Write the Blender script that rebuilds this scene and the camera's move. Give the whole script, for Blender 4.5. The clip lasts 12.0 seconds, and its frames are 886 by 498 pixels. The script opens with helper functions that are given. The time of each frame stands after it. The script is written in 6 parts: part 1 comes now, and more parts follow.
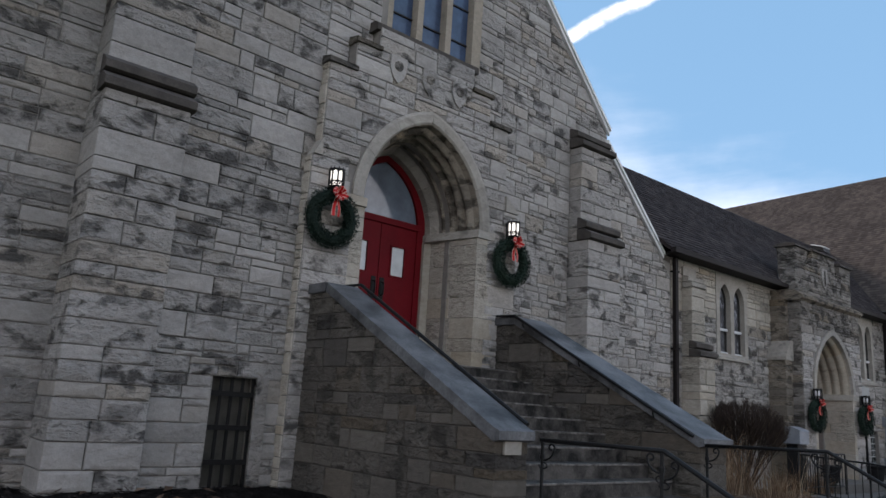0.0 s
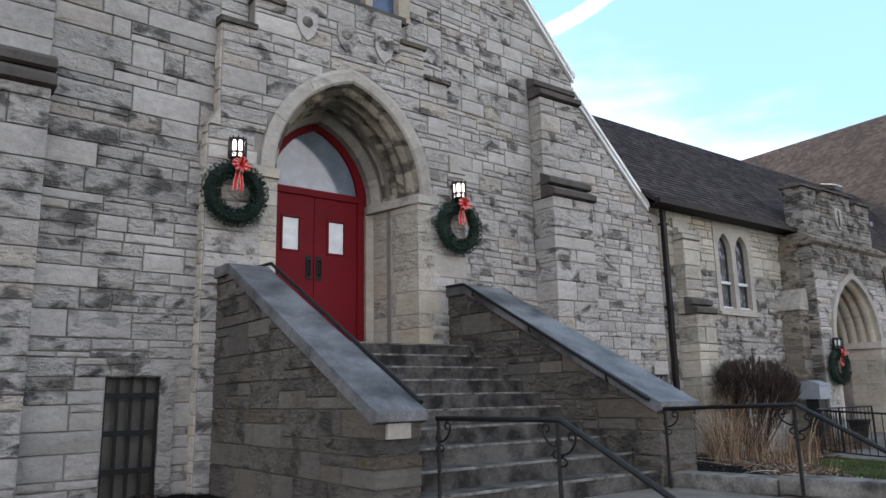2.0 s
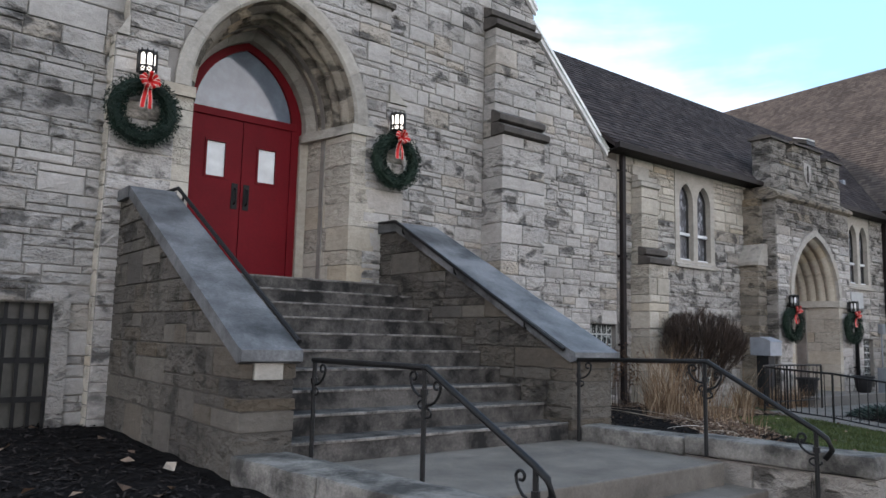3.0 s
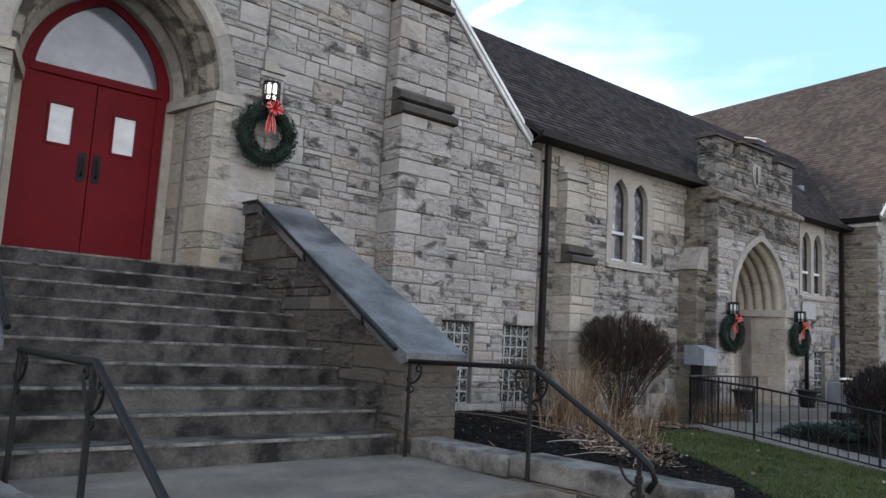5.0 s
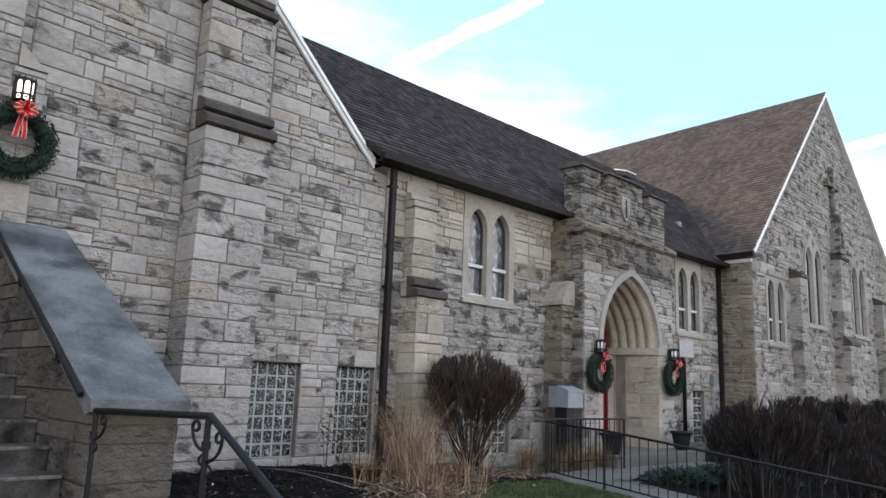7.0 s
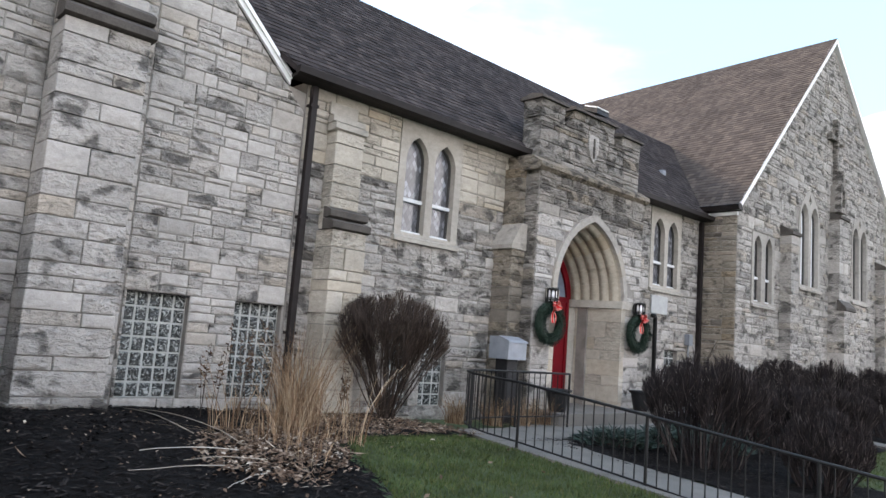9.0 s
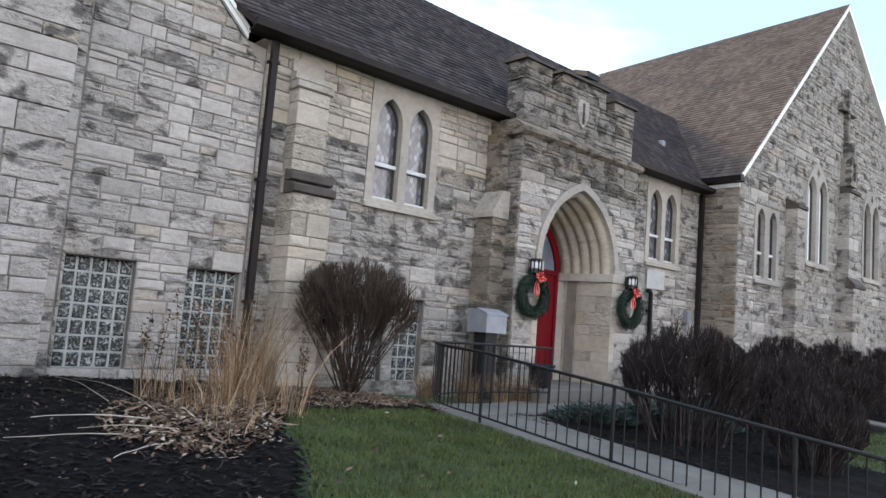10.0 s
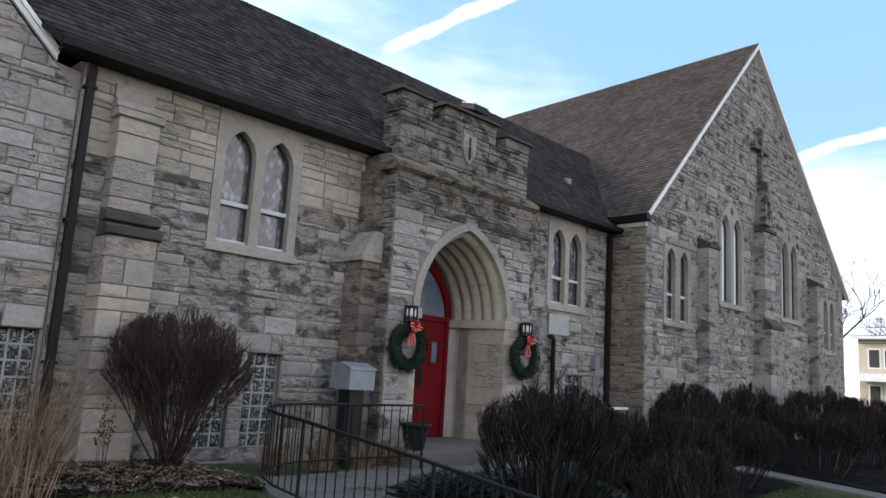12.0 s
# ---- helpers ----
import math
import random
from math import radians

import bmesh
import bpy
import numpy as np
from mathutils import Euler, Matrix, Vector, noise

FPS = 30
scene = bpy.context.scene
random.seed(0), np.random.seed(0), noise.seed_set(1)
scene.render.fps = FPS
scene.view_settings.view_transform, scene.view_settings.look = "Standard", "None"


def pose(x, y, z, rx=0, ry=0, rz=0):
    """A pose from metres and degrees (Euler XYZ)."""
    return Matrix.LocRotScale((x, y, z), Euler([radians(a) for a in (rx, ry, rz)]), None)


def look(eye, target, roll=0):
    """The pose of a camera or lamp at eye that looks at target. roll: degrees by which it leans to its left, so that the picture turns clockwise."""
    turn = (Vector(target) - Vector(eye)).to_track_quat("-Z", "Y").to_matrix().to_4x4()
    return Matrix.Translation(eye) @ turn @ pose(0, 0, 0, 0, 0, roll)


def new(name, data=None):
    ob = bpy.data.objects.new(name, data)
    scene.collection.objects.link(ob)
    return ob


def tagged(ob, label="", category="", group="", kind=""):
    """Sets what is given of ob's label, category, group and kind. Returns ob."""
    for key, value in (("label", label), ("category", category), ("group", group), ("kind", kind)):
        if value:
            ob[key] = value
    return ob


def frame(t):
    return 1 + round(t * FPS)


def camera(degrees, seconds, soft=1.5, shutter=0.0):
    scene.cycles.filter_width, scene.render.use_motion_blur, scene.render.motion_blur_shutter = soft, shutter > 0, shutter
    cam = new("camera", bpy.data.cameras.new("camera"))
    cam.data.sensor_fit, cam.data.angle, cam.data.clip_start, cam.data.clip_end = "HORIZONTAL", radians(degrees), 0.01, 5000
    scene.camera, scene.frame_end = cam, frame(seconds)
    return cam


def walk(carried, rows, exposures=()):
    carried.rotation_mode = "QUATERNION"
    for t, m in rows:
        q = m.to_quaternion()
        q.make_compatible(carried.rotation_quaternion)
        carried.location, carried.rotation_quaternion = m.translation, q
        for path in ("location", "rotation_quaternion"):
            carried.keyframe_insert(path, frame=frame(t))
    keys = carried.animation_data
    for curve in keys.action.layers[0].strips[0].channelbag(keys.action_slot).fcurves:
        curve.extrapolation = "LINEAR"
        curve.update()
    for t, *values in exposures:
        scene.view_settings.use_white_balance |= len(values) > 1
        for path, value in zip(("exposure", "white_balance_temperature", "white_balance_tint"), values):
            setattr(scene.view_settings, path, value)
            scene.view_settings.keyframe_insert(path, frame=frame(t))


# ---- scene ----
cam = camera(62.2, 12.0)
PATH = [
    (0, (-6.449, -8.98, 1.717), (-5.196, -7.48, 2.145), 3.6),
    (0.5, (-5.996, -8.954, 1.738), (-4.717, -7.504, 2.25), 2.2),
    (1, (-5.556, -9.111, 1.733), (-4.232, -7.645, 2.043), 0.3),
    (1.5, (-5.09, -9.045, 1.734), (-3.837, -7.517, 2.044), 1.6),
    (2, (-4.644, -9.035, 1.67), (-3.466, -7.468, 2.064), -1.2),
    (2.5, (-4.205, -9.11, 1.687), (-3.009, -7.522, 1.907), 1.1),
    (2.7, (-4.013, -9.105, 1.688), (-2.796, -7.532, 1.899), 0.9),
    (4.3, (-2.55, -9.111, 1.728), (-1.385, -7.55, 2.182), 3.4),
    (4.5, (-2.358, -9.13, 1.719), (-1.159, -7.581, 2.119), 1.8),
    (5, (-1.921, -9.213, 1.71), (-0.682, -7.661, 1.95), 3.2),
    (5.5, (-1.456, -9.198, 1.75), (-0.191, -7.682, 2.071), 2.9),
    (6, (-0.976, -9.205, 1.743), (0.17, -7.592, 2.033), 1.0),
    (6.5, (-0.494, -9.162, 1.679), (0.831, -7.699, 2.0), 3.2),
    (6.7, (-0.327, -9.192, 1.697), (1.06, -7.801, 2.071), 2.3),
    (8.3, (1.2, -9.252, 1.777), (2.492, -7.739, 1.976), 2.7),
    (8.5, (1.369, -9.278, 1.748), (2.677, -7.772, 1.887), 3.2),
    (9, (1.894, -9.33, 1.626), (3.255, -7.887, 1.882), 4.4),
    (9.5, (2.341, -9.301, 1.601), (3.687, -7.841, 1.84), 2.0),
    (10, (2.849, -9.312, 1.478), (4.185, -7.839, 1.69), 4.5),
    (10.5, (3.301, -9.312, 1.62), (4.627, -7.844, 1.915), 2.4),
    (11, (3.741, -9.358, 1.743), (5.087, -7.893, 1.956), 4.0),
    (11.5, (4.221, -9.386, 1.655), (5.641, -8.041, 2.072), 4.6),
    (12, (4.619, -9.45, 1.774), (6.027, -8.07, 2.106), 3.5),
]
EXPOSURES = [(t, e, k, 16) for t, e, k in ((0.0, -0.05, 6500), (0.5, 0.27, 6600), (1.0, 0.36, 6600), (1.5, 0.59, 6650), (2.5, 0.9, 6700), (4.5, 0.64, 6700), (5.5, 0.8, 6750), (6.0, 0.68, 6800), (6.5, 0.88, 6800), (8.5, 1.03, 6850), (9.0, 1.36, 6850), (9.5, 1.15, 6800), (10.5, 1.33, 6800), (11.0, 1.10, 6850), (11.5, 0.98, 6800), (12.0, 0.42, 6650))]
walk(cam, [(t, look(eye, target, roll)) for t, eye, target, roll in PATH], EXPOSURES)

# ---- sky and sun ----
world = bpy.data.worlds.new("sky")
scene.world = world
world.use_nodes = True
wn, wl = world.node_tree.nodes, world.node_tree.links
wn.clear()


def wnode(kind, **kw):
    n = wn.new(kind)
    for k, v in kw.items():
        if k in n.inputs:
            n.inputs[k].default_value = v
    return n


sky = wnode("ShaderNodeTexSky")
sky.sky_type = "NISHITA"
sky.sun_disc = False
sky.sun_elevation, sky.sun_rotation = radians(28), radians(-35)
sky.altitude, sky.air_density, sky.dust_density, sky.ozone_density = 100, 1.0, 1.2, 1.4
w_co = wnode("ShaderNodeTexCoord")
w_map = wnode("ShaderNodeMapping")
w_map.inputs["Scale"].default_value = (1.0, 1.0, 3.0)
w_map.inputs["Rotation"].default_value = (0.25, 0.35, 0.6)
w_noise = wnode("ShaderNodeTexNoise", Scale=1.3, Detail=7.0, Roughness=0.55, Distortion=0.4)
w_wisp = wnode("ShaderNodeTexNoise", Scale=9.0, Detail=5.0, Roughness=0.6)
wl.new(w_co.outputs["Generated"], w_map.inputs["Vector"])
wl.new(w_map.outputs["Vector"], w_noise.inputs["Vector"])
wl.new(w_co.outputs["Generated"], w_wisp.inputs["Vector"])


def wmath(op, a, b=0.0, clamped=False):
    n = wn.new("ShaderNodeMath")
    n.operation, n.use_clamp = op, clamped
    for sock, val in ((n.inputs[0], a), (n.inputs[1], b)):
        if isinstance(val, (int, float)):
            sock.default_value = val
        else:
            wl.new(val, sock)
    return n.outputs[0]


def wdot(v):
    n = wn.new("ShaderNodeVectorMath")
    n.operation = "DOT_PRODUCT"
    wl.new(w_co.outputs["Generated"], n.inputs[0])
    n.inputs[1].default_value = v
    return n.outputs["Value"]


def soft_step(value, lo, hi):
    n = wn.new("ShaderNodeMapRange")
    n.interpolation_type = "SMOOTHSTEP"
    wl.new(value, n.inputs["Value"])
    n.inputs["From Min"].default_value, n.inputs["From Max"].default_value = lo, hi
    return n.outputs["Result"]


def contrail(a, b, width, fade):
    """A thin trail of cloud from direction a towards b and on."""
    a, b = Vector(a).normalized(), Vector(b).normalized()
    across, along = a.cross(b).normalized(), (b - a * a.dot(b)).normalized()
    off = wmath("ADD", wdot(across), wmath("MULTIPLY", wmath("SUBTRACT", w_wisp.outputs["Fac"], 0.5), width * 2.6))
    core = wmath("SUBTRACT", 1.0, soft_step(wmath("ABSOLUTE", off), width * 0.25, width))
    torn = wn.new("ShaderNodeTexNoise")
    torn.inputs["Scale"].default_value, torn.inputs["Detail"].default_value = 26.0, 5.0
    wl.new(w_co.outputs["Generated"], torn.inputs["Vector"])
    core = wmath("MULTIPLY", core, wmath("ADD", wmath("MULTIPLY", soft_step(torn.outputs["Fac"], 0.38, 0.58), 0.75), 0.25))
    s = wdot(along)
    return wmath("MULTIPLY", core, wmath("MULTIPLY", soft_step(s, -0.02, 0.04), wmath("SUBTRACT", 1.0, soft_step(s, fade, fade + 0.4))))


# high cloud thickens towards the south-west and low on the horizon; clear to the north-east
drift = wmath("ADD", w_noise.outputs["Fac"], wmath("MULTIPLY", wdot((-0.7, -0.7, 0.0)), 0.13))
drift = wmath("ADD", drift, wmath("MULTIPLY", wmath("MAXIMUM", wmath("SUBTRACT", 0.43, wdot((0, 0, 1))), 0.0), 0.9))
drift = wmath("ADD", drift, wmath("MULTIPLY", wmath("SUBTRACT", w_wisp.outputs["Fac"], 0.5), 0.12))
cloud = soft_step(drift, 0.41, 0.80)
trails = wmath("ADD", contrail((0.588, 0.694, 0.415), (0.70, 0.50, 0.508), 0.0115, 0.5), wmath("MULTIPLY", contrail((0.895, 0.345, 0.272), (0.927, 0.221, 0.304), 0.009, 0.4), 0.7))
cover = wmath("ADD", cloud, trails, True)
w_mix = wnode("ShaderNodeMix")
w_mix.data_type = "RGBA"
w_bg = wnode("ShaderNodeBackground", Strength=0.15)
w_out = wnode("ShaderNodeOutputWorld")
wl.new(cover, w_mix.inputs["Factor"])
w_haze = wnode("ShaderNodeMix")
w_haze.data_type = "RGBA"
w_haze.inputs["Factor"].default_value = 0.58
wl.new(sky.outputs["Color"], w_haze.inputs[6])
w_haze.inputs[7].default_value = (2.5, 5.0, 7.6, 1)
wl.new(w_haze.outputs[2], w_mix.inputs[6])
w_mix.inputs[7].default_value = (10.0, 10.3, 10.8, 1)
wl.new(w_mix.outputs[2], w_bg.inputs["Color"])
wl.new(w_bg.outputs["Background"], w_out.inputs["Surface"])

sun_data = bpy.data.lights.new("sun", "SUN")
sun_data.energy, sun_data.angle, sun_data.color = 2.0, radians(6), (1.0, 0.92, 0.82)
sun = new("sun", sun_data)
sun.matrix_world = look((-50.6, 72.3, 47.0), (0, 0, 0))

# ---- materials ----


def material(name):
    m = bpy.data.materials.new(name)
    m.use_nodes = True
    n, l = m.node_tree.nodes, m.node_tree.links
    return m, n, l, n["Principled BSDF"]


def coords(n, l, scale=(1, 1, 1)):
    tc = n.new("ShaderNodeTexCoord")
    mp = n.new("ShaderNodeMapping")
    mp.inputs["Scale"].default_value = scale
    l.new(tc.outputs["Object"], mp.inputs["Vector"])
    return mp.outputs["Vector"]


def noise_tex(n, l, vec, scale, detail=5.0, rough=0.6, dist=0.0):
    t = n.new("ShaderNodeTexNoise")
    t.inputs["Scale"].default_value = scale
    t.inputs["Detail"].default_value = detail
    t.inputs["Roughness"].default_value = rough
    t.inputs["Distortion"].default_value = dist
    l.new(vec, t.inputs["Vector"])
    return t.outputs["Fac"]


def ramp(n, l, fac, stops):
    r = n.new("ShaderNodeValToRGB")
    els = r.color_ramp.elements
    els[0].position, els[0].color = stops[0][0], (*stops[0][1], 1)
    els[1].position, els[1].color = stops[-1][0], (*stops[-1][1], 1)
    for p, c in stops[1:-1]:
        e = els.new(p)
        e.color = (*c, 1)
    l.new(fac, r.inputs["Fac"])
    return r.outputs["Color"]


def grey(p0, v0, p1, v1):
    return [(p0, (v0,) * 3), (p1, (v1,) * 3)]


def mix(n, l, fac, a, b, mode="MIX"):
    m = n.new("ShaderNodeMix")
    m.data_type, m.blend_type = "RGBA", mode
    for sock, val in ((m.inputs["Factor"], fac), (m.inputs[6], a), (m.inputs[7], b)):
        if isinstance(val, (int, float)):
            sock.default_value = val
        elif isinstance(val, tuple):
            sock.default_value = (*val, 1)
        else:
            l.new(val, sock)
    return m.outputs[2]


def maths(n, l, op, a, b=0.0):
    m = n.new("ShaderNodeMath")
    m.operation = op
    for sock, val in ((m.inputs[0], a), (m.inputs[1], b)):
        if isinstance(val, (int, float)):
            sock.default_value = val
        else:
            l.new(val, sock)
    return m.outputs[0]


def bump(n, l, bsdf, height, strength=0.4, dist=0.02):
    b = n.new("ShaderNodeBump")
    b.inputs["Strength"].default_value = strength
    b.inputs["Distance"].default_value = dist
    l.new(height, b.inputs["Height"])
    l.new(b.outputs["Normal"], bsdf.inputs["Normal"])


def piece_random(n, l):
    """A random value for each piece, whether an object of its own or an island of a joined mesh."""
    oi, ge = n.new("ShaderNodeObjectInfo"), n.new("ShaderNodeNewGeometry")
    return maths(n, l, "FRACT", maths(n, l, "ADD", oi.outputs["Random"], ge.outputs["Random Per Island"]))


def stone_material(name, light, mid, dark, stain=0.5, start=0.35, relief=1.0, cover=0.57, tan=0.5, chisel=0.5):
    """Limestone blocks, each its own shade: grain, chisel marks and ragged patches of soot."""
    m, n, l, b = material(name)
    v = coords(n, l)
    rnd = piece_random(n, l)
    buff = tuple(a * (1 + k * tan) for a, k in zip(mid, (0.10, -0.03, -0.22)))
    base = ramp(n, l, rnd, [(0.0, mid), (0.2, light), (0.38, mid), (0.48, buff), (0.56, light), (0.74, mid), (0.86, light), (0.95, dark), (1.0, mid)])
    big = noise_tex(n, l, v, 0.9, 4.0, 0.6)
    base = mix(n, l, 0.8, base, ramp(n, l, big, grey(0.34, 0.78, 0.66, 1.08)), "MULTIPLY")
    layer = coords(n, l, (1.0, 1.0, 1.45))
    mott = noise_tex(n, l, layer, 9.0, 7.0, 0.68, 0.3)
    base = mix(n, l, 0.8, base, ramp(n, l, mott, grey(0.34, 0.80, 0.62, 1.07)), "MULTIPLY")
    fine = noise_tex(n, l, v, 70.0, 3.0, 0.7)
    base = mix(n, l, 0.5, base, ramp(n, l, fine, grey(0.3, 0.75, 0.7, 1.12)), "MULTIPLY")
    rnd2 = maths(n, l, "FRACT", maths(n, l, "MULTIPLY", rnd, 7.31))
    rough_on = ramp(n, l, rnd2, grey(start, 0.0, start + 0.2, 1.0))
    # short chisel hollows, sunk in the bump, their shade put into the colour
    flat = coords(n, l, (1.0, 1.0, 2.6))
    marks = noise_tex(n, l, flat, 8.0, 3.0, 0.5, 0.5)
    marks_f = maths(n, l, "MULTIPLY", ramp(n, l, marks, grey(0.56, 0.0, 0.68, 1.0)), maths(n, l, "MULTIPLY", rough_on, chisel))
    base = mix(n, l, marks_f, base, tuple(c * 0.45 for c in mid))
    # soot in ragged patches
    patch = noise_tex(n, l, coords(n, l, (1.0, 1.0, 1.5)), 3.1, 2.0, 0.45, 0.4)
    ragged = noise_tex(n, l, layer, 17.0, 5.0, 0.65, 0.4)
    edge = maths(n, l, "ADD", patch, maths(n, l, "MULTIPLY", maths(n, l, "SUBTRACT", ragged, 0.5), 0.26))
    soot = ramp(n, l, edge, grey(cover, 0.0, cover + 0.13, 1.0))
    fac = maths(n, l, "MULTIPLY", maths(n, l, "MULTIPLY", soot, rough_on), stain)
    base = mix(n, l, fac, base, tuple(c * 0.2 for c in mid))
    l.new(base, b.inputs["Base Color"])
    b.inputs["Roughness"].default_value = 0.92
    b.inputs["Specular IOR Level"].default_value = 0.2
    h1 = noise_tex(n, l, layer, 8.0, 6.0, 0.62, 0.2)
    h = maths(n, l, "ADD", maths(n, l, "MULTIPLY", h1, maths(n, l, "ADD", maths(n, l, "MULTIPLY", rough_on, 1.5), 0.5)), maths(n, l, "MULTIPLY", fine, 0.12))
    h = maths(n, l, "SUBTRACT", h, maths(n, l, "ADD", maths(n, l, "MULTIPLY", fac, 0.6), maths(n, l, "MULTIPLY", marks_f, 0.7)))
    bump(n, l, b, h, 0.95, 0.04 * relief)
    return m


def plain_material(name, colour, rough=0.8, metal=0.0, var=0.25, scale=4.0, bump_s=0.15, bump_scale=40.0, spec=0.3, stops=(0.3, 0.7)):
    m, n, l, b = material(name)
    v = coords(n, l)
    a = noise_tex(n, l, v, scale, 6.0, 0.62, 0.2)
    f = noise_tex(n, l, v, bump_scale, 4.0, 0.65)
    c = mix(n, l, 1.0, colour, ramp(n, l, a, grey(stops[0], 1 - var, stops[1], 1 + var * 0.6)), "MULTIPLY")
    c = mix(n, l, 0.6, c, ramp(n, l, f, grey(0.3, 1 - var * 0.7, 0.7, 1 + var * 0.4)), "MULTIPLY")
    l.new(c, b.inputs["Base Color"])
    b.inputs["Roughness"].default_value = rough
    b.inputs["Metallic"].default_value = metal
    b.inputs["Specular IOR Level"].default_value = spec
    if bump_s:
        bump(n, l, b, f, bump_s, 0.01)
    return m


def piece_material(name, stops, rough=0.85, var=0.25, scale=5.0, bump_s=0.3, bump_scale=60.0, stretch=(1, 1, 1), spec=0.25):
    """Each piece its own shade."""
    m, n, l, b = material(name)
    v = coords(n, l, stretch)
    c = ramp(n, l, piece_random(n, l), stops)
    a = noise_tex(n, l, v, scale, 6.0, 0.62, 0.2)
    f = noise_tex(n, l, v, bump_scale, 4.0, 0.65)
    c = mix(n, l, 1.0, c, ramp(n, l, a, grey(0.3, 1 - var, 0.7, 1 + var * 0.6)), "MULTIPLY")
    l.new(c, b.inputs["Base Color"])
    b.inputs["Roughness"].default_value = rough
    b.inputs["Specular IOR Level"].default_value = spec
    bump(n, l, b, f, bump_s, 0.01)
    return m


STONE = stone_material("limestone", (0.420, 0.391, 0.360), (0.380, 0.354, 0.327), (0.315, 0.294, 0.271), 0.9, 0.2, 1.0, 0.545, 0.5, 0.35)
# sootier than limestone; the west end's dimness is put into its darker base
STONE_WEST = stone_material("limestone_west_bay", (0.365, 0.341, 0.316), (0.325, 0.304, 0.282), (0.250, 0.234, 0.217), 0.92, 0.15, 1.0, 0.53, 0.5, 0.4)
STONE_ROUGH = stone_material("limestone_rock_faced", (0.425, 0.395, 0.360), (0.372, 0.345, 0.315), (0.290, 0.270, 0.248), 0.88, 0.05, 1.4, 0.505, 0.5, 0.5)
STONE_GABLE = stone_material("limestone_gable", (0.405, 0.376, 0.342), (0.356, 0.330, 0.300), (0.250, 0.232, 0.212), 0.8, 0.05, 1.4, 0.52, 0.5, 0.5)
DRESSED_TAN = stone_material("tan_dressed_limestone", (0.400, 0.355, 0.290), (0.365, 0.322, 0.260), (0.300, 0.262, 0.212), 0.45, 0.4, 0.3, 0.60, 0.5, 0.1)
STONE_MID = stone_material("limestone_sooty", (0.300, 0.272, 0.240), (0.232, 0.210, 0.185), (0.150, 0.136, 0.121), 0.82, 0.05, 1.3, 0.49, 0.7, 0.5)
STONE_WARM = stone_material("limestone_warm", (0.450, 0.405, 0.340), (0.405, 0.364, 0.303), (0.340, 0.306, 0.256), 0.5, 0.5, 1.0, 0.58, 0.5, 0.35)
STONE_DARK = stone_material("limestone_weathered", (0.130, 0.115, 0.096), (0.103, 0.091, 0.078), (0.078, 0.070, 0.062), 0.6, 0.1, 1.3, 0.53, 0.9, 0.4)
DRESSED_GREY = stone_material("grey_dressed_limestone", (0.335, 0.310, 0.278), (0.310, 0.286, 0.256), (0.275, 0.254, 0.228), 0.4, 0.3, 0.3, 0.59, 0.4, 0.1)
MORTAR = plain_material("mortar", (0.235, 0.215, 0.192), 0.95, 0, 0.3, 3.0, 0.4, 80.0)
MORTAR_DARK = plain_material("dark_mortar", (0.085, 0.076, 0.067), 0.95, 0, 0.4, 3.0, 0.4, 80.0)
DRESSED = stone_material("dressed_limestone", (0.385, 0.353, 0.307), (0.360, 0.330, 0.287), (0.315, 0.289, 0.253), 0.4, 0.45, 0.25, 0.60, 0.5, 0.1)
DRESSED_OLD = stone_material("stained_dressed_limestone", (0.350, 0.305, 0.243), (0.285, 0.246, 0.196), (0.190, 0.165, 0.135), 0.9, 0.0, 0.5, 0.49, 0.8, 0.2)
CAPSTONE = plain_material("weathered_capstone", (0.074, 0.064, 0.056), 0.9, 0, 0.45, 3.0, 0.4, 40.0)
COPING = plain_material("bluestone_coping", (0.104, 0.104, 0.106), 0.6, 0, 0.75, 1.6, 0.25, 45.0, 0.4, stops=(0.36, 0.62))
CONCRETE = plain_material("step_concrete", (0.066, 0.059, 0.052), 0.9, 0, 0.8, 3.4, 0.5, 45.0, stops=(0.38, 0.62))
NOSING = plain_material("worn_step_edge", (0.17, 0.155, 0.140), 0.9, 0, 0.9, 7.0, 0.35, 55.0)
LANDING = plain_material("landing_concrete", (0.138, 0.120, 0.101), 0.9, 0, 0.4, 2.2, 0.3, 60.0)
PAVING = plain_material("path_concrete", (0.135, 0.122, 0.108), 0.9, 0, 0.25, 1.8, 0.3, 60.0)
RED = plain_material("red_paint", (0.14, 0.004, 0.008), 0.6, 0, 0.2, 1.5, 0.06, 25.0, 0.15)
DARK = plain_material("dark_interior", (0.02, 0.02, 0.022), 0.9, 0, 0.2)
IRON = plain_material("black_iron", (0.008, 0.0075, 0.0075), 0.55, 0.0, 0.4, 12.0, 0.3, 90.0, 0.25)
GUTTER = plain_material("brown_metal", (0.016, 0.012, 0.0115), 0.6, 0.0, 0.3, 5.0, 0.1, 60.0, 0.2)
FASCIA = plain_material("white_paint", (0.78, 0.78, 0.77), 0.6, 0, 0.12, 3.0, 0.1, 50.0)
WHITE_FRAME = plain_material("white_window_paint", (0.52, 0.53, 0.53), 0.5, 0, 0.1)
# one shingle, its unlit and sunlit roofs set apart by base colour
SHINGLE = piece_material("dark_shingle", [(0.0, (0.024, 0.0190, 0.0183)), (0.5, (0.040, 0.0318, 0.0303)), (1.0, (0.066, 0.053, 0.050))], 0.95, 0.3, 1.2, 0.5, 120.0, spec=0.15)
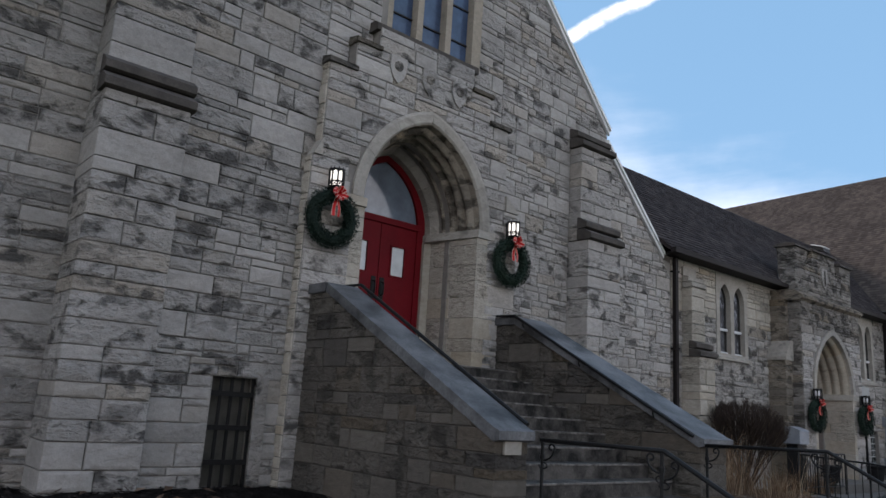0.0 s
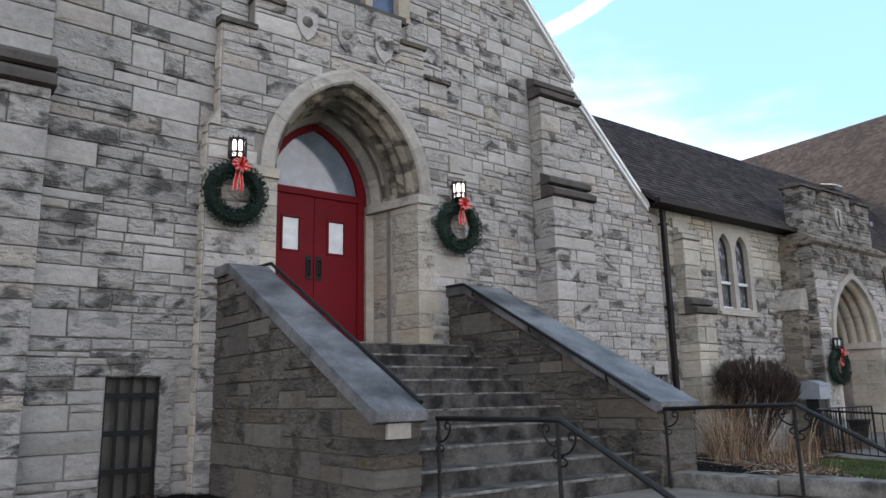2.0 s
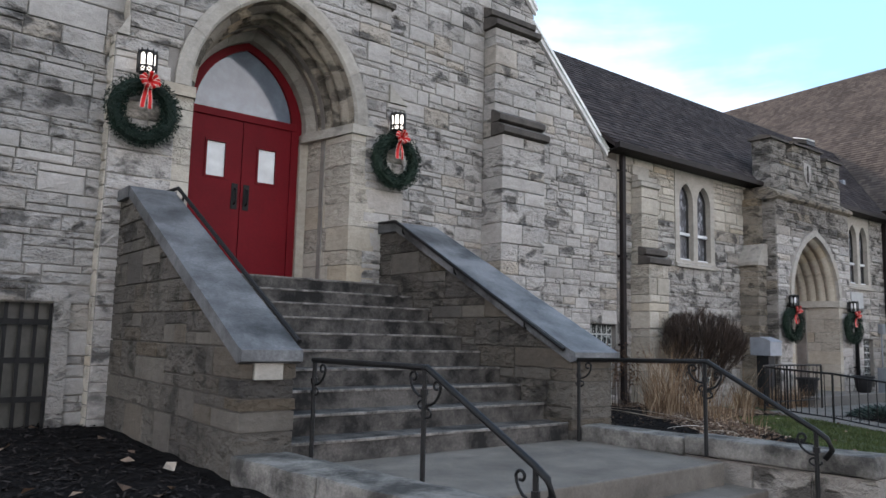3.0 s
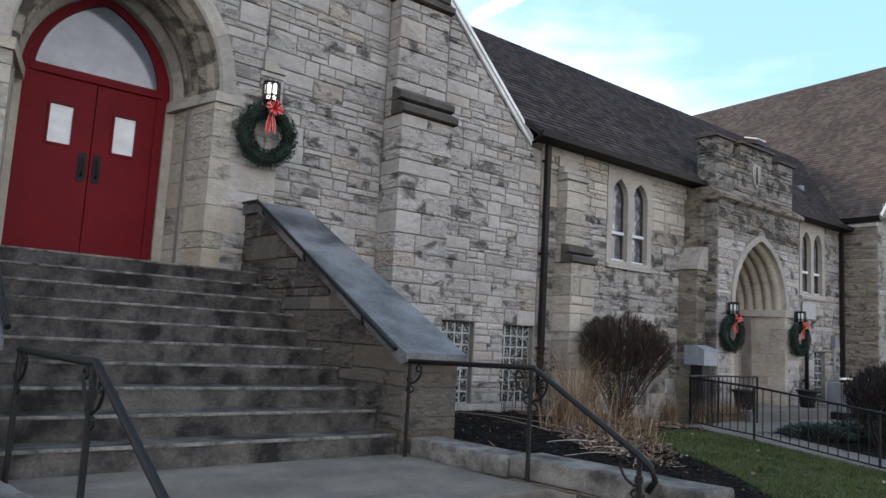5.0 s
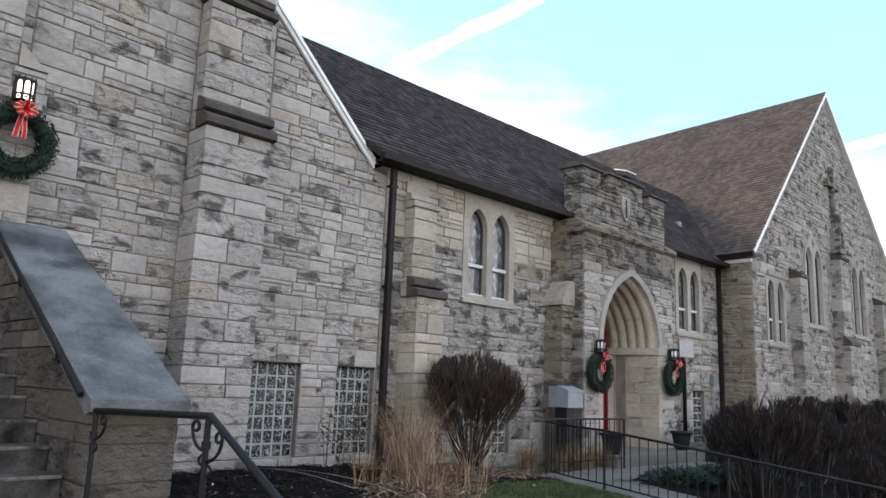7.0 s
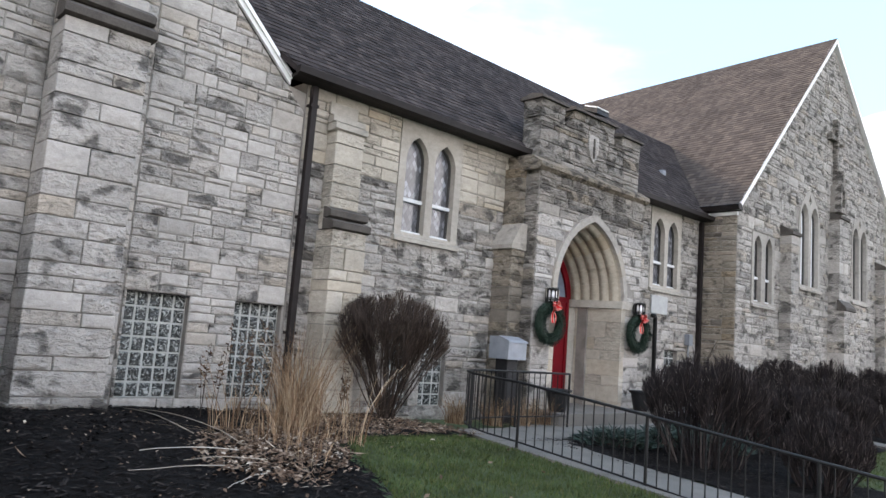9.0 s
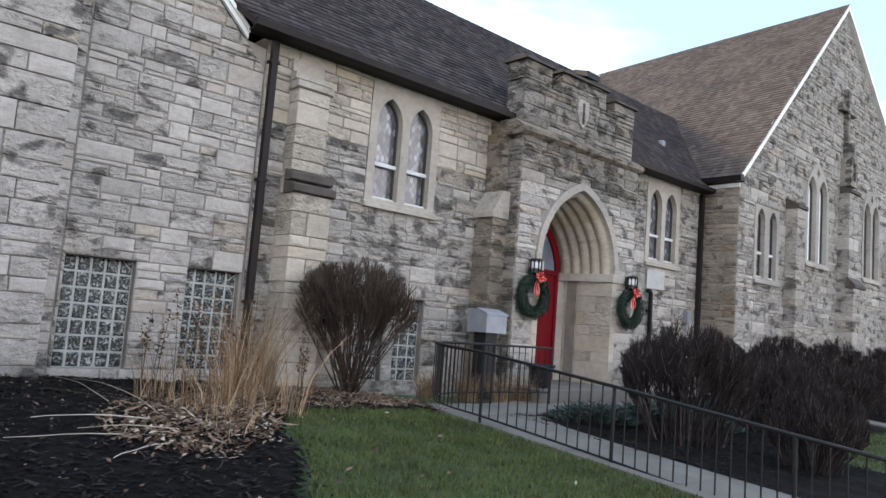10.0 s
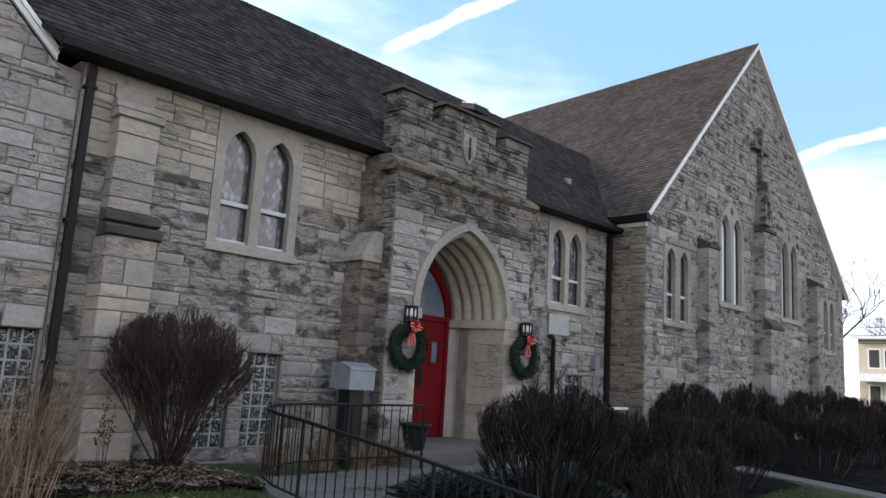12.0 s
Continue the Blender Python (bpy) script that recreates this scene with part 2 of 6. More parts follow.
SHINGLE_BROWN = piece_material("brown_shingle", [(0.0, (0.048, 0.038, 0.0325)), (0.5, (0.067, 0.053, 0.045)), (1.0, (0.088, 0.070, 0.059))], 0.95, 0.25, 0.8, 0.5, 120.0, spec=0.15)
MULCH = piece_material("bark_mulch", [(0.0, (0.0078, 0.0068, 0.0066)), (0.6, (0.0145, 0.0125, 0.0120)), (1.0, (0.042, 0.035, 0.032))], 0.95, 0.5, 9.0, 0.9, 45.0, spec=0.05)
GRASS = piece_material("lawn_grass", [(0.0, (0.030, 0.050, 0.013)), (0.6, (0.052, 0.076, 0.020)), (1.0, (0.105, 0.105, 0.040))], 0.8, 0.4, 1.5, 0.3, 60.0)
STRAW = piece_material("dry_straw", [(0.0, (0.085, 0.046, 0.024)), (0.5, (0.185, 0.112, 0.062)), (1.0, (0.40, 0.30, 0.20))], 0.8, 0.3, 3.0, 0.2, 60.0)
TWIG = piece_material("bare_twig", [(0.0, (0.024, 0.0165, 0.0135)), (0.6, (0.042, 0.030, 0.024)), (1.0, (0.092, 0.066, 0.050))], 0.9, 0.3, 8.0, 0.3, 60.0)
TWIG_DARK = piece_material("dark_twig", [(0.0, (0.014, 0.0112, 0.0115)), (0.6, (0.027, 0.0215, 0.021)), (0.9, (0.040, 0.032, 0.030)), (1.0, (0.13, 0.11, 0.10))], 0.9, 0.3, 8.0, 0.3, 60.0, spec=0.1)
LEAF_LITTER = piece_material("fallen_leaf", [(0.0, (0.055, 0.033, 0.022)), (0.5, (0.130, 0.083, 0.055)), (0.85, (0.200, 0.143, 0.104)), (1.0, (0.38, 0.32, 0.26))], 0.85, 0.3, 9.0, 0.2, 50.0)
NEEDLE = piece_material("fir_needle", [(0.0, (0.004, 0.011, 0.007)), (0.6, (0.007, 0.019, 0.012)), (1.0, (0.016, 0.033, 0.020))], 0.7, 0.3, 8.0, 0.2, 50.0)
RIBBON = plain_material("red_ribbon", (0.52, 0.008, 0.007), 0.55, 0, 0.25, 9.0, 0.1, 60.0, 0.2)
RIBBON_EDGE = plain_material("pale_ribbon_edge", (0.62, 0.42, 0.36), 0.5, 0, 0.1)
GREY_METAL = plain_material("grey_painted_metal", (0.22, 0.235, 0.26), 0.5, 0.1, 0.2, 4.0, 0.05, 60.0, 0.4)
POT = plain_material("dark_plastic", (0.012, 0.012, 0.013), 0.6, 0, 0.3, 8.0)


def emission_material(name, colour, strength):
    m, n, l, b = material(name)
    b.inputs["Base Color"].default_value = (*colour, 1)
    b.inputs["Emission Color"].default_value = (*colour, 1)
    b.inputs["Emission Strength"].default_value = strength
    return m


LAMP_GLOW = emission_material("lit_lamp_glass", (1.0, 0.95, 0.86), 1.5)

# ---- building blocks ----
STONE_SEED = random.Random(4)


class Mesh:
    """Vertices and faces of one mesh."""

    def __init__(self):
        self.v, self.f = [], []

    def add(self, verts, faces):
        k = len(self.v)
        self.v += [tuple(p) for p in verts]
        self.f += [tuple(i + k for i in f) for f in faces]
        return self

    def box(self, x0, x1, y0, y1, z0, z1):
        v = [(x, y, z) for z in (z0, z1) for y in (y0, y1) for x in (x0, x1)]
        return self.add(v, [(0, 2, 3, 1), (4, 5, 7, 6), (0, 1, 5, 4), (2, 6, 7, 3), (0, 4, 6, 2), (1, 3, 7, 5)])

    def bevel_box(self, x0, x1, y0, y1, z0, z1, b=0.01):
        bm = bmesh.new()
        bmesh.ops.create_cube(bm, size=1)
        for p in bm.verts:
            p.co = Vector(((x0 + x1) / 2 + p.co.x * (x1 - x0), (y0 + y1) / 2 + p.co.y * (y1 - y0), (z0 + z1) / 2 + p.co.z * (z1 - z0)))
        bmesh.ops.bevel(bm, geom=bm.edges[:], offset=b, segments=2, affect="EDGES", profile=0.6)
        return self.take(bm)

    def take(self, bm, m=None):
        if m is not None:
            bm.transform(m)
        bm.verts.index_update()
        self.add([p.co for p in bm.verts], [[p.index for p in f.verts] for f in bm.faces])
        bm.free()
        return self

    def prism(self, poly, axis, a, b):
        """The polygon, given as pairs, drawn out along an axis from a to b."""
        def at(p, d):
            return {"x": (d, p[0], p[1]), "y": (p[0], d, p[1]), "z": (p[0], p[1], d)}[axis]
        n = len(poly)
        v = [at(p, a) for p in poly] + [at(p, b) for p in poly]
        f = [tuple(range(n))[::-1], tuple(range(n, 2 * n))] + [(i, (i + 1) % n, n + (i + 1) % n, n + i) for i in range(n)]
        return self.add(v, f)

    def tube(self, pts, radius, sides=6, end=None):
        """A tube along points; the radius may taper to end."""
        pts = [Vector(p) for p in pts]
        rings, ref = [], Vector((0.31, 0.17, 0.93)).normalized()
        for i, p in enumerate(pts):
            d = (pts[min(i + 1, len(pts) - 1)] - pts[max(i - 1, 0)]).normalized()
            a = d.cross(ref)
            if a.length < 1e-3:
                a = d.cross(Vector((1, 0, 0)))
            a.normalize()
            c = d.cross(a)
            r = radius if end is None else radius + (end - radius) * i / (len(pts) - 1)
            rings.append([p + (a * math.cos(2 * math.pi * k / sides) + c * math.sin(2 * math.pi * k / sides)) * r for k in range(sides)])
        v = [q for ring in rings for q in ring]
        f = [(i * sides + k, i * sides + (k + 1) % sides, (i + 1) * sides + (k + 1) % sides, (i + 1) * sides + k) for i in range(len(pts) - 1) for k in range(sides)]
        f += [tuple(range(sides))[::-1], tuple(range((len(pts) - 1) * sides, len(pts) * sides))]
        return self.add(v, f)

    def cone(self, x, y, z0, z1, r0, r1, sides=16):
        return self.tube([(x, y, z0), (x, y, z1)], r0, sides, r1)

    def data(self, name, mat, smooth=False, fix=True):
        me = bpy.data.meshes.new(name)
        me.from_pydata(self.v, [], self.f)
        if fix:
            bm = bmesh.new()
            bm.from_mesh(me)
            bmesh.ops.recalc_face_normals(bm, faces=bm.faces)
            bm.to_mesh(me)
            bm.free()
        if smooth:
            me.polygons.foreach_set("use_smooth", [True] * len(me.polygons))
        me.materials.append(mat)
        return me


def part(name, mesh, mat, parent=None, label="", smooth=False, fix=True):
    ob = new(name, mesh.data(name, mat, smooth, fix))
    ob.parent = parent
    return tagged(ob, label)


def thing(name, label, category, place=(0, 0, 0), group="", kind=""):
    ob = new(name)
    ob.location = place
    return tagged(ob, label, category, group, kind)


def clip(poly, a, b, c):
    """Keeps the side a * u + b * v <= c."""
    out = []
    for i, p in enumerate(poly):
        q = poly[(i + 1) % len(poly)]
        dp, dq = a * p[0] + b * p[1] - c, a * q[0] + b * q[1] - c
        if dp <= 0:
            out.append(p)
        if (dp < 0) != (dq < 0) and abs(dp - dq) > 1e-9:
            k = dp / (dp - dq)
            out.append((p[0] + k * (q[0] - p[0]), p[1] + k * (q[1] - p[1])))
    return out


def area(poly):
    return abs(sum(p[0] * q[1] - q[0] * p[1] for p, q in zip(poly, poly[1:] + poly[:1]))) / 2


def arch_rise(r, c):
    return math.sqrt(r * r - c * c)


def arch_line(cx, zs, r, c, zb=None, n=10):
    """A pointed arch of two arcs of radius r whose centres lie c beyond the middle, from the left foot to the right."""
    top = math.acos(c / r)
    left = [(cx + c - r * math.cos(top * i / n), zs + r * math.sin(top * i / n)) for i in range(n + 1)]
    right = [(2 * cx - x, z) for x, z in left[-2::-1]]
    pts = left + right
    if zb is not None:
        pts = [(pts[0][0], zb)] + pts + [(pts[-1][0], zb)]
    return pts


def ashlar(u0, u1, v0, v1, holes=(), arches=(), cuts=(), breaks=(), height=0.3, rng=STONE_SEED, gap=0.012, wide=1.0):
    """Random ashlar over a rectangle: polygons (u, v) of the blocks. holes: rectangles; arches: (cx, zs, r, c); cuts: half planes."""
    marks = sorted({v0, v1, *[z for h in holes for z in h[2:] if v0 < z < v1], *[b for b in breaks if v0 < b < v1]})
    polys = []
    for lo, hi in zip(marks, marks[1:]):
        k = max(1, round((hi - lo) / height))
        edges = [lo + (hi - lo) * i / k for i in range(k + 1)]
        edges = [edges[0]] + [e + rng.uniform(-0.16, 0.16) * (hi - lo) / k for e in edges[1:-1]] + [edges[-1]]
        for b0, b1 in zip(edges, edges[1:]):
            mid, spans = (b0 + b1) / 2, [(u0, u1)]
            for h in holes:
                if h[2] - 1e-6 < mid < h[3] + 1e-6:
                    spans = [s for a, b in spans for s in ((a, min(b, h[0])), (max(a, h[1]), b)) if s[1] - s[0] > 0.03]
            for a, b in spans:
                u = a
                while u < b - 1e-6:
                    w = rng.uniform(0.55, 1.25) * (1 if b1 - b0 > 0.2 else 0.8) * wide
                    end = b if b - u - w < 0.3 else u + w
                    kind = rng.random()
                    hgt = b1 - b0
                    if kind < 0.38 or hgt < 0.17:
                        rows = [(b0, b1)]
                    elif kind < 0.75:
                        s = b0 + hgt * rng.choice((0.5, 0.38, 0.62))
                        rows = [(b0, s), (s, b1)]
                    else:
                        s = b0 + hgt * rng.choice((0.3, 0.7))
                        rows = [(b0, s), (s, b1)]
                    for r0, r1 in rows:
                        x = u
                        limit = (0.95 if r1 - r0 > 0.2 else 0.7) * wide
                        while x < end - 1e-6:
                            step = rng.uniform(0.45, 1.0) * limit
                            stop = end if end - x - step < 0.16 else x + step
                            polys.append([(x + gap / 2, r0 + gap / 2), (stop - gap / 2, r0 + gap / 2), (stop - gap / 2, r1 - gap / 2), (x + gap / 2, r1 - gap / 2)])
                            x = stop
                    u = end
    out = []
    for p in polys:
        for a, b, c in cuts:
            p = clip(p, a, b, c)
            if len(p) < 3:
                break
        if len(p) < 3 or area(p) < 0.003:
            continue
        mu, mv = sum(q[0] for q in p) / len(p), sum(q[1] for q in p) / len(p)
        good = True
        for cx, zs, r, c in arches:
            top = max(q[1] for q in p)
            if top <= zs + 0.01 or mv > zs + r * 1.4:
                continue
            ox = cx + c if mu < cx else cx - c
            if mv < zs:
                continue
            dx, dz = mu - ox, mv - zs
            d = math.hypot(dx, dz)
            if d < r - 0.02:
                good = False
                break
            p = clip(p, -dx / d, -dz / d, -((dx * ox + dz * zs) / d + r - 0.02))
            if len(p) < 3 or area(p) < 0.003:
                good = False
                break
        if good:
            out.append(p)
    return out


def block(poly, o, eu, ev, front=0.018, back=-0.06, bevel=0.009, rng=STONE_SEED, rough=0.006, both=False, rock=0.016):
    """A block on a face: its outline drawn out along the face's normal, with worn edges. Gives vertices and faces."""
    o, eu, ev = Vector(o), Vector(eu), Vector(ev)
    en = eu.cross(ev)
    n = len(poly)
    mu, mv = sum(p[0] for p in poly) / n, sum(p[1] for p in poly) / n

    def ring(k, d, jit=0.0):
        out = []
        for p in poly:
            du, dv = mu - p[0], mv - p[1]
            ln = math.hypot(du, dv) or 1
            out.append(o + eu * (p[0] + du / ln * k) + ev * (p[1] + dv / ln * k) + en * (d + rng.uniform(-jit, jit)))
        return out
    f0 = front + rng.uniform(-rough, rough)
    rings = [ring(0, back), ring(0, f0 - bevel), ring(bevel * 1.3, f0, rough * 0.5)]
    if both:
        rings = [ring(bevel * 1.3, back), ring(0, back + bevel)] + rings[1:]
    swell = rng.uniform(0.3, 1.0) * rock
    if rock:
        # a hewn face: an uneven inner ring and a crown
        inner = []
        for p in poly:
            k = rng.uniform(0.25, 0.55)
            inner.append(o + eu * (p[0] + (mu - p[0]) * k) + ev * (p[1] + (mv - p[1]) * k) + en * (f0 + swell * rng.uniform(0.2, 1.0)))
        rings.append(inner)
    v = [q for r in rings for q in r]
    last = (len(rings) - 1) * n
    f = [(r * n + i, r * n + (i + 1) % n, (r + 1) * n + (i + 1) % n, (r + 1) * n + i) for r in range(len(rings) - 1) for i in range(n)]
    if rock:
        v.append(o + eu * (mu + rng.uniform(-0.03, 0.03)) + ev * mv + en * (f0 + swell * rng.uniform(0.4, 1.2)))
        f += [(last + i, last + (i + 1) % n, len(v) - 1) for i in range(n)]
    else:
        f.append(tuple(range(last, last + n)))
    f.append(tuple(range(n))[::-1])
    return v, f


PENDING = []


def lay(polys, o, eu, ev, mat, parent, near=None, limit=300, **kw):
    """Keeps the blocks of one face for the end of the file."""
    PENDING.append((polys, o, eu, ev, mat, parent, near, limit, kw))


def lay_all():
    count = {}
    for polys, o, eu, ev, mat, parent, near, limit, kw in PENDING:
        order = sorted(polys, key=near) if near else polys
        rest = Mesh()
        for p in order:
            v, f = block(p, o, eu, ev, **kw)
            used = count.get(parent, 0)
            if used < limit:
                count[parent] = used + 1
                part("stone_block", Mesh().add(v, f), mat, parent, fix=False)
            else:
                rest.add(v, f)
        if rest.v:
            tagged(part("stonework", rest, mat, parent, fix=False), kind="stuff")


X, Y, Z = (1, 0, 0), (0, 1, 0), (0, 0, 1)


def sheet(outline, holes, y0, y1):
    """A wall in the x, z plane with openings, from y0 (front) to y1."""
    from mathutils.geometry import tessellate_polygon
    loops = [outline, *holes]
    flat = [p for lp in loops for p in lp]
    tris = tessellate_polygon([[Vector((p[0], p[1], 0)) for p in lp] for lp in loops])
    n = len(flat)
    m = Mesh()
    v = [(p[0], y0, p[1]) for p in flat] + [(p[0], y1, p[1]) for p in flat]
    f = [tuple(t) for t in tris] + [tuple(i + n for i in t[::-1]) for t in tris]
    k = 0
    for lp in loops:
        c = len(lp)
        f += [(k + i, k + (i + 1) % c, n + k + (i + 1) % c, n + k + i) for i in range(c)]
        k += c
    return m.add(v, f)


def rect(x0, x1, z0, z1):
    return [(x0, z0), (x1, z0), (x1, z1), (x0, z1)]


def sweep(cx, zs, c, profile, zb=None, n=12):
    """A moulding along a pointed arch; the profile is pairs of radius and y."""
    lines = [[(x, y, z) for x, z in arch_line(cx, zs, r, c, zb, n)] for r, y in profile]
    k = len(lines[0])
    m = Mesh()
    m.add([p for ln in lines for p in ln], [(j * k + i, j * k + i + 1, (j + 1) * k + i + 1, (j + 1) * k + i) for j in range(len(lines) - 1) for i in range(k - 1)])
    # close the feet
    return m.add([ln[0] for ln in lines], [tuple(range(len(lines)))]).add([ln[-1] for ln in lines], [tuple(range(len(lines)))])


def voussoirs(name, cx, zs, c, profile, count, mat, parent, label="", smooth=False, gap=0.002):
    """A moulding cut into wedge-shaped arch stones."""
    per = 4
    full = [arch_line(cx, zs, r, c, None, count * per) for r, y in profile]
    m = len(full[0]) - 1
    for s0 in range(0, m, per):
        lines = []
        for ln, (r, y) in zip(full, profile):
            seg = [Vector((x, y, z)) for x, z in ln[s0:s0 + per + 1]]
            seg[0] = seg[0] + (seg[1] - seg[0]).normalized() * gap
            seg[-1] = seg[-1] + (seg[-2] - seg[-1]).normalized() * gap
            lines.append(seg)
        k = per + 1
        mesh = Mesh().add([p for ln in lines for p in ln], [(j * k + i, j * k + i + 1, (j + 1) * k + i + 1, (j + 1) * k + i) for j in range(len(lines) - 1) for i in range(per)])
        n = len(lines)
        for e in (0, per):
            mesh.f.append(tuple(j * k + e for j in range(n)))
        piece(name, mesh, mat, parent, label, smooth)

# ---- the lie of the land ----


def ground_z(x, y):
    """Height of the ground: high along the left of the wall, falling to the walk."""
    k = min(1, max(0, (x - 3.0) / 8.5))
    top = 0.64 - 0.30 * k
    s = min(1, max(0, (y + 8.3) / (5.2 if x > -1.2 else 3.0)))
    return top * s


def terrain(outline_fn, x0, x1, y0, y1, step, lift, jitter=0.0, rng=None):
    m, nx, ny = Mesh(), int((x1 - x0) / step) + 1, int((y1 - y0) / step) + 1
    idx = {}
    for i in range(nx):
        for j in range(ny):
            x, y = x0 + i * step, y0 + j * step
            if outline_fn(x, y):
                idx[i, j] = len(m.v)
                m.v.append((x, y, ground_z(x, y) + lift + (noise.noise((x * 2.3, y * 2.3, 0)) * jitter if jitter else 0)))
    for (i, j), k in idx.items():
        if (i + 1, j) in idx and (i, j + 1) in idx and (i + 1, j + 1) in idx:
            m.f.append((k, idx[i + 1, j], idx[i + 1, j + 1], idx[i, j + 1]))
    return m


land = Mesh()
xs = [-400, -120, -40, -20] + [-12 + 0.5 * i for i in range(100)] + [45, 60, 120, 400]
ys = [-400, -100, -40, -20, -12] + [-10 + 0.5 * i for i in range(28)] + [10, 40, 120, 400]
for yv in ys:
    for xv in xs:
        under = 0.25 if -1.2 < xv < 2.05 and -8.2 < yv < 0 else 0.03    # dug out below the steps and the walk
        land.v.append((xv, yv, ground_z(xv, min(yv, 0)) - under))
for j in range(len(ys) - 1):
    for i in range(len(xs) - 1):
        k = j * len(xs) + i
        land.f.append((k, k + 1, k + 1 + len(xs), k + len(xs)))
ground = part("ground", land, plain_material("turf", (0.05, 0.075, 0.028), 0.95, 0, 0.5, 0.8, 0.6, 30.0))
tagged(ground, "short green turf and soil round the church", "ground", kind="structure")

# ---- main church: gable front ----
MX = 0.27                                   # middle of the front
RAKE = 0.975                                # rise of both gables
FLOOR = 2.36                                # church floor and head of the steps
WALL_B = 0.2
upper_c = 7.66 + RAKE * 5.31
apex_z = upper_c - RAKE * MX

church = thing("church_front", "grey limestone church gable front with pointed portal", "church", (MX, 0, 0.5), kind="structure")

def place(ob):
    """Parts keep world coordinates: only the top thing has a place of its own."""
    if ob.parent is not None and ob.parent.parent is None:
        ob.matrix_parent_inverse = Matrix.Translation(-Vector(ob.parent.location))
    return ob


def piece(name, mesh, mat, parent=None, label="", smooth=False, fix=True):
    """A part whose mesh is given in world coordinates."""
    return place(part(name, mesh, mat, parent, label, smooth, fix))


SKEW = 0.055                                # the front stands a little out of square with the walk


def front_y(x):
    """The plane of the front between its two buttresses."""
    return -SKEW * max(0.0, 5.06 - max(x, -3.6))


PC, PZS, PCC = 0.19, 4.57, 0.36               # portal: middle, springing, arc centres
P_OUT, P_IN = 1.69, 1.49                    # face ring of the arch
xr = 7.26
front = [(2 * MX - xr, WALL_B), (7.62, WALL_B), (7.62, 5.2), (xr, 5.25), (5.31, 5.25 + RAKE * (xr - 5.31)), (5.31, 7.5), (MX, apex_z - 0.15), (2 * MX - 5.31, 7.5), (2 * MX - 5.31, 5.25 + RAKE * (xr - 5.31)), (2 * MX - xr, 5.25)]
BW2 = (2.63, 3.23, 0.66, 1.95)
BW = (-2.76, -2.18, 0.66, 1.95)             # barred cellar window
GB1, GB2 = (5.36, 6.18, 0.67, 2.0), (6.84, 7.58, 0.67, 2.0)
BIG = (-0.62, 1.22, 7.42, 11.0)             # tall window over the portal
door_hole = arch_line(PC, PZS, 1.34, PCC, FLOOR - 0.02, 10)
wall_front = piece("wall_front", sheet(front, [door_hole, rect(*BW), rect(*BW2), rect(*GB1), rect(*GB2), rect(*BIG)], 0.0, 0.55), MORTAR, church)
cuts_main = [(RAKE, 1, upper_c - 0.16), (-RAKE, 1, upper_c - 0.16 - 2 * RAKE * MX)]
veneer = sheet([(-3.9, WALL_B), (4.6, WALL_B), (4.6, 7.9), (MX, apex_z - 0.15), (-3.9, 8.1)], [arch_line(PC, PZS, 1.62, PCC, WALL_B + 0.1, 10), rect(*BW), rect(*BW2), rect(*BIG)], 0.0, 1.0)
veneer.v = [(x, front_y(x) if y < 0.5 else -0.003, z) for x, y, z in veneer.v]
piece("wall_facing", veneer, MORTAR, church)
far_left_polys = ashlar(-5.6, -4.5, 0.45, 9.6, [], [], cuts_main, [FLOOR], 0.27, wide=0.85)
left_polys = ashlar(-3.58, -1.66, 0.45, 9.6, [BW], [], cuts_main, [FLOOR], 0.27, wide=0.85)
mid_polys = ashlar(-1.66, 2.06, 4.8, 11.5, [(-1.66, 1.87, 0.0, 6.42), (-1.27, 1.44, 6.42, 6.9), (BIG[0] - 0.12, BIG[1] + 0.12, 6.9, 11.2)], [], cuts_main)
right_polys = ashlar(2.06, 5.31, 0.45, 10.0, [BW2, (4.09, 5.06, 0.4, 7.0), (2.06, 2.25, 0.4, 4.75)], [], cuts_main, (), 0.25, wide=0.72)
end_polys = ashlar(5.31, 7.61, 0.45, 7.4, [GB1, GB2], [], [(RAKE, 1, 5.25 + RAKE * xr), (0, 1, 7.2)], (), 0.24, wide=0.68)
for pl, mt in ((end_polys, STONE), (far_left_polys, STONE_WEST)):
    lay(pl, (0, 0, 0), X, Z, mt, church, limit=640)
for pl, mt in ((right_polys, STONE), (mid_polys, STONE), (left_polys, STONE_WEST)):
    lay(pl, (0, -SKEW * 5.06, 0), (1, SKEW, 0), Z, mt, church, limit=640)

# raked white fascia with its shadow board, and the nave roof behind it
fascia = Mesh()
for sgn in (1, -1):
    def fx(x):
        return MX + sgn * (x - MX)
    for x0, x1, zc in ((MX, 5.33, upper_c), (5.25, 7.30, 5.41 + RAKE * 7.26)):
        z0, z1 = zc - RAKE * x0, zc - RAKE * x1
        fascia.prism([(fx(x0), z0 - 0.13), (fx(x1), z1 - 0.13), (fx(x1), z1 - 0.04), (fx(x0), z0 - 0.04)], "y", -0.06, 0.0)
        fascia.prism([(fx(x0), z0 - 0.05), (fx(x1), z1 - 0.05), (fx(x1), z1 + 0.02), (fx(x0), z0 + 0.02)], "y", -0.10, 0.0)
fascia.v = [(x, y + (front_y(x) if y < -0.03 else 0.0), z) for x, y, z in fascia.v]
piece("rake_fascia", fascia, FASCIA, church, "white painted rake boards")
roof = Mesh()
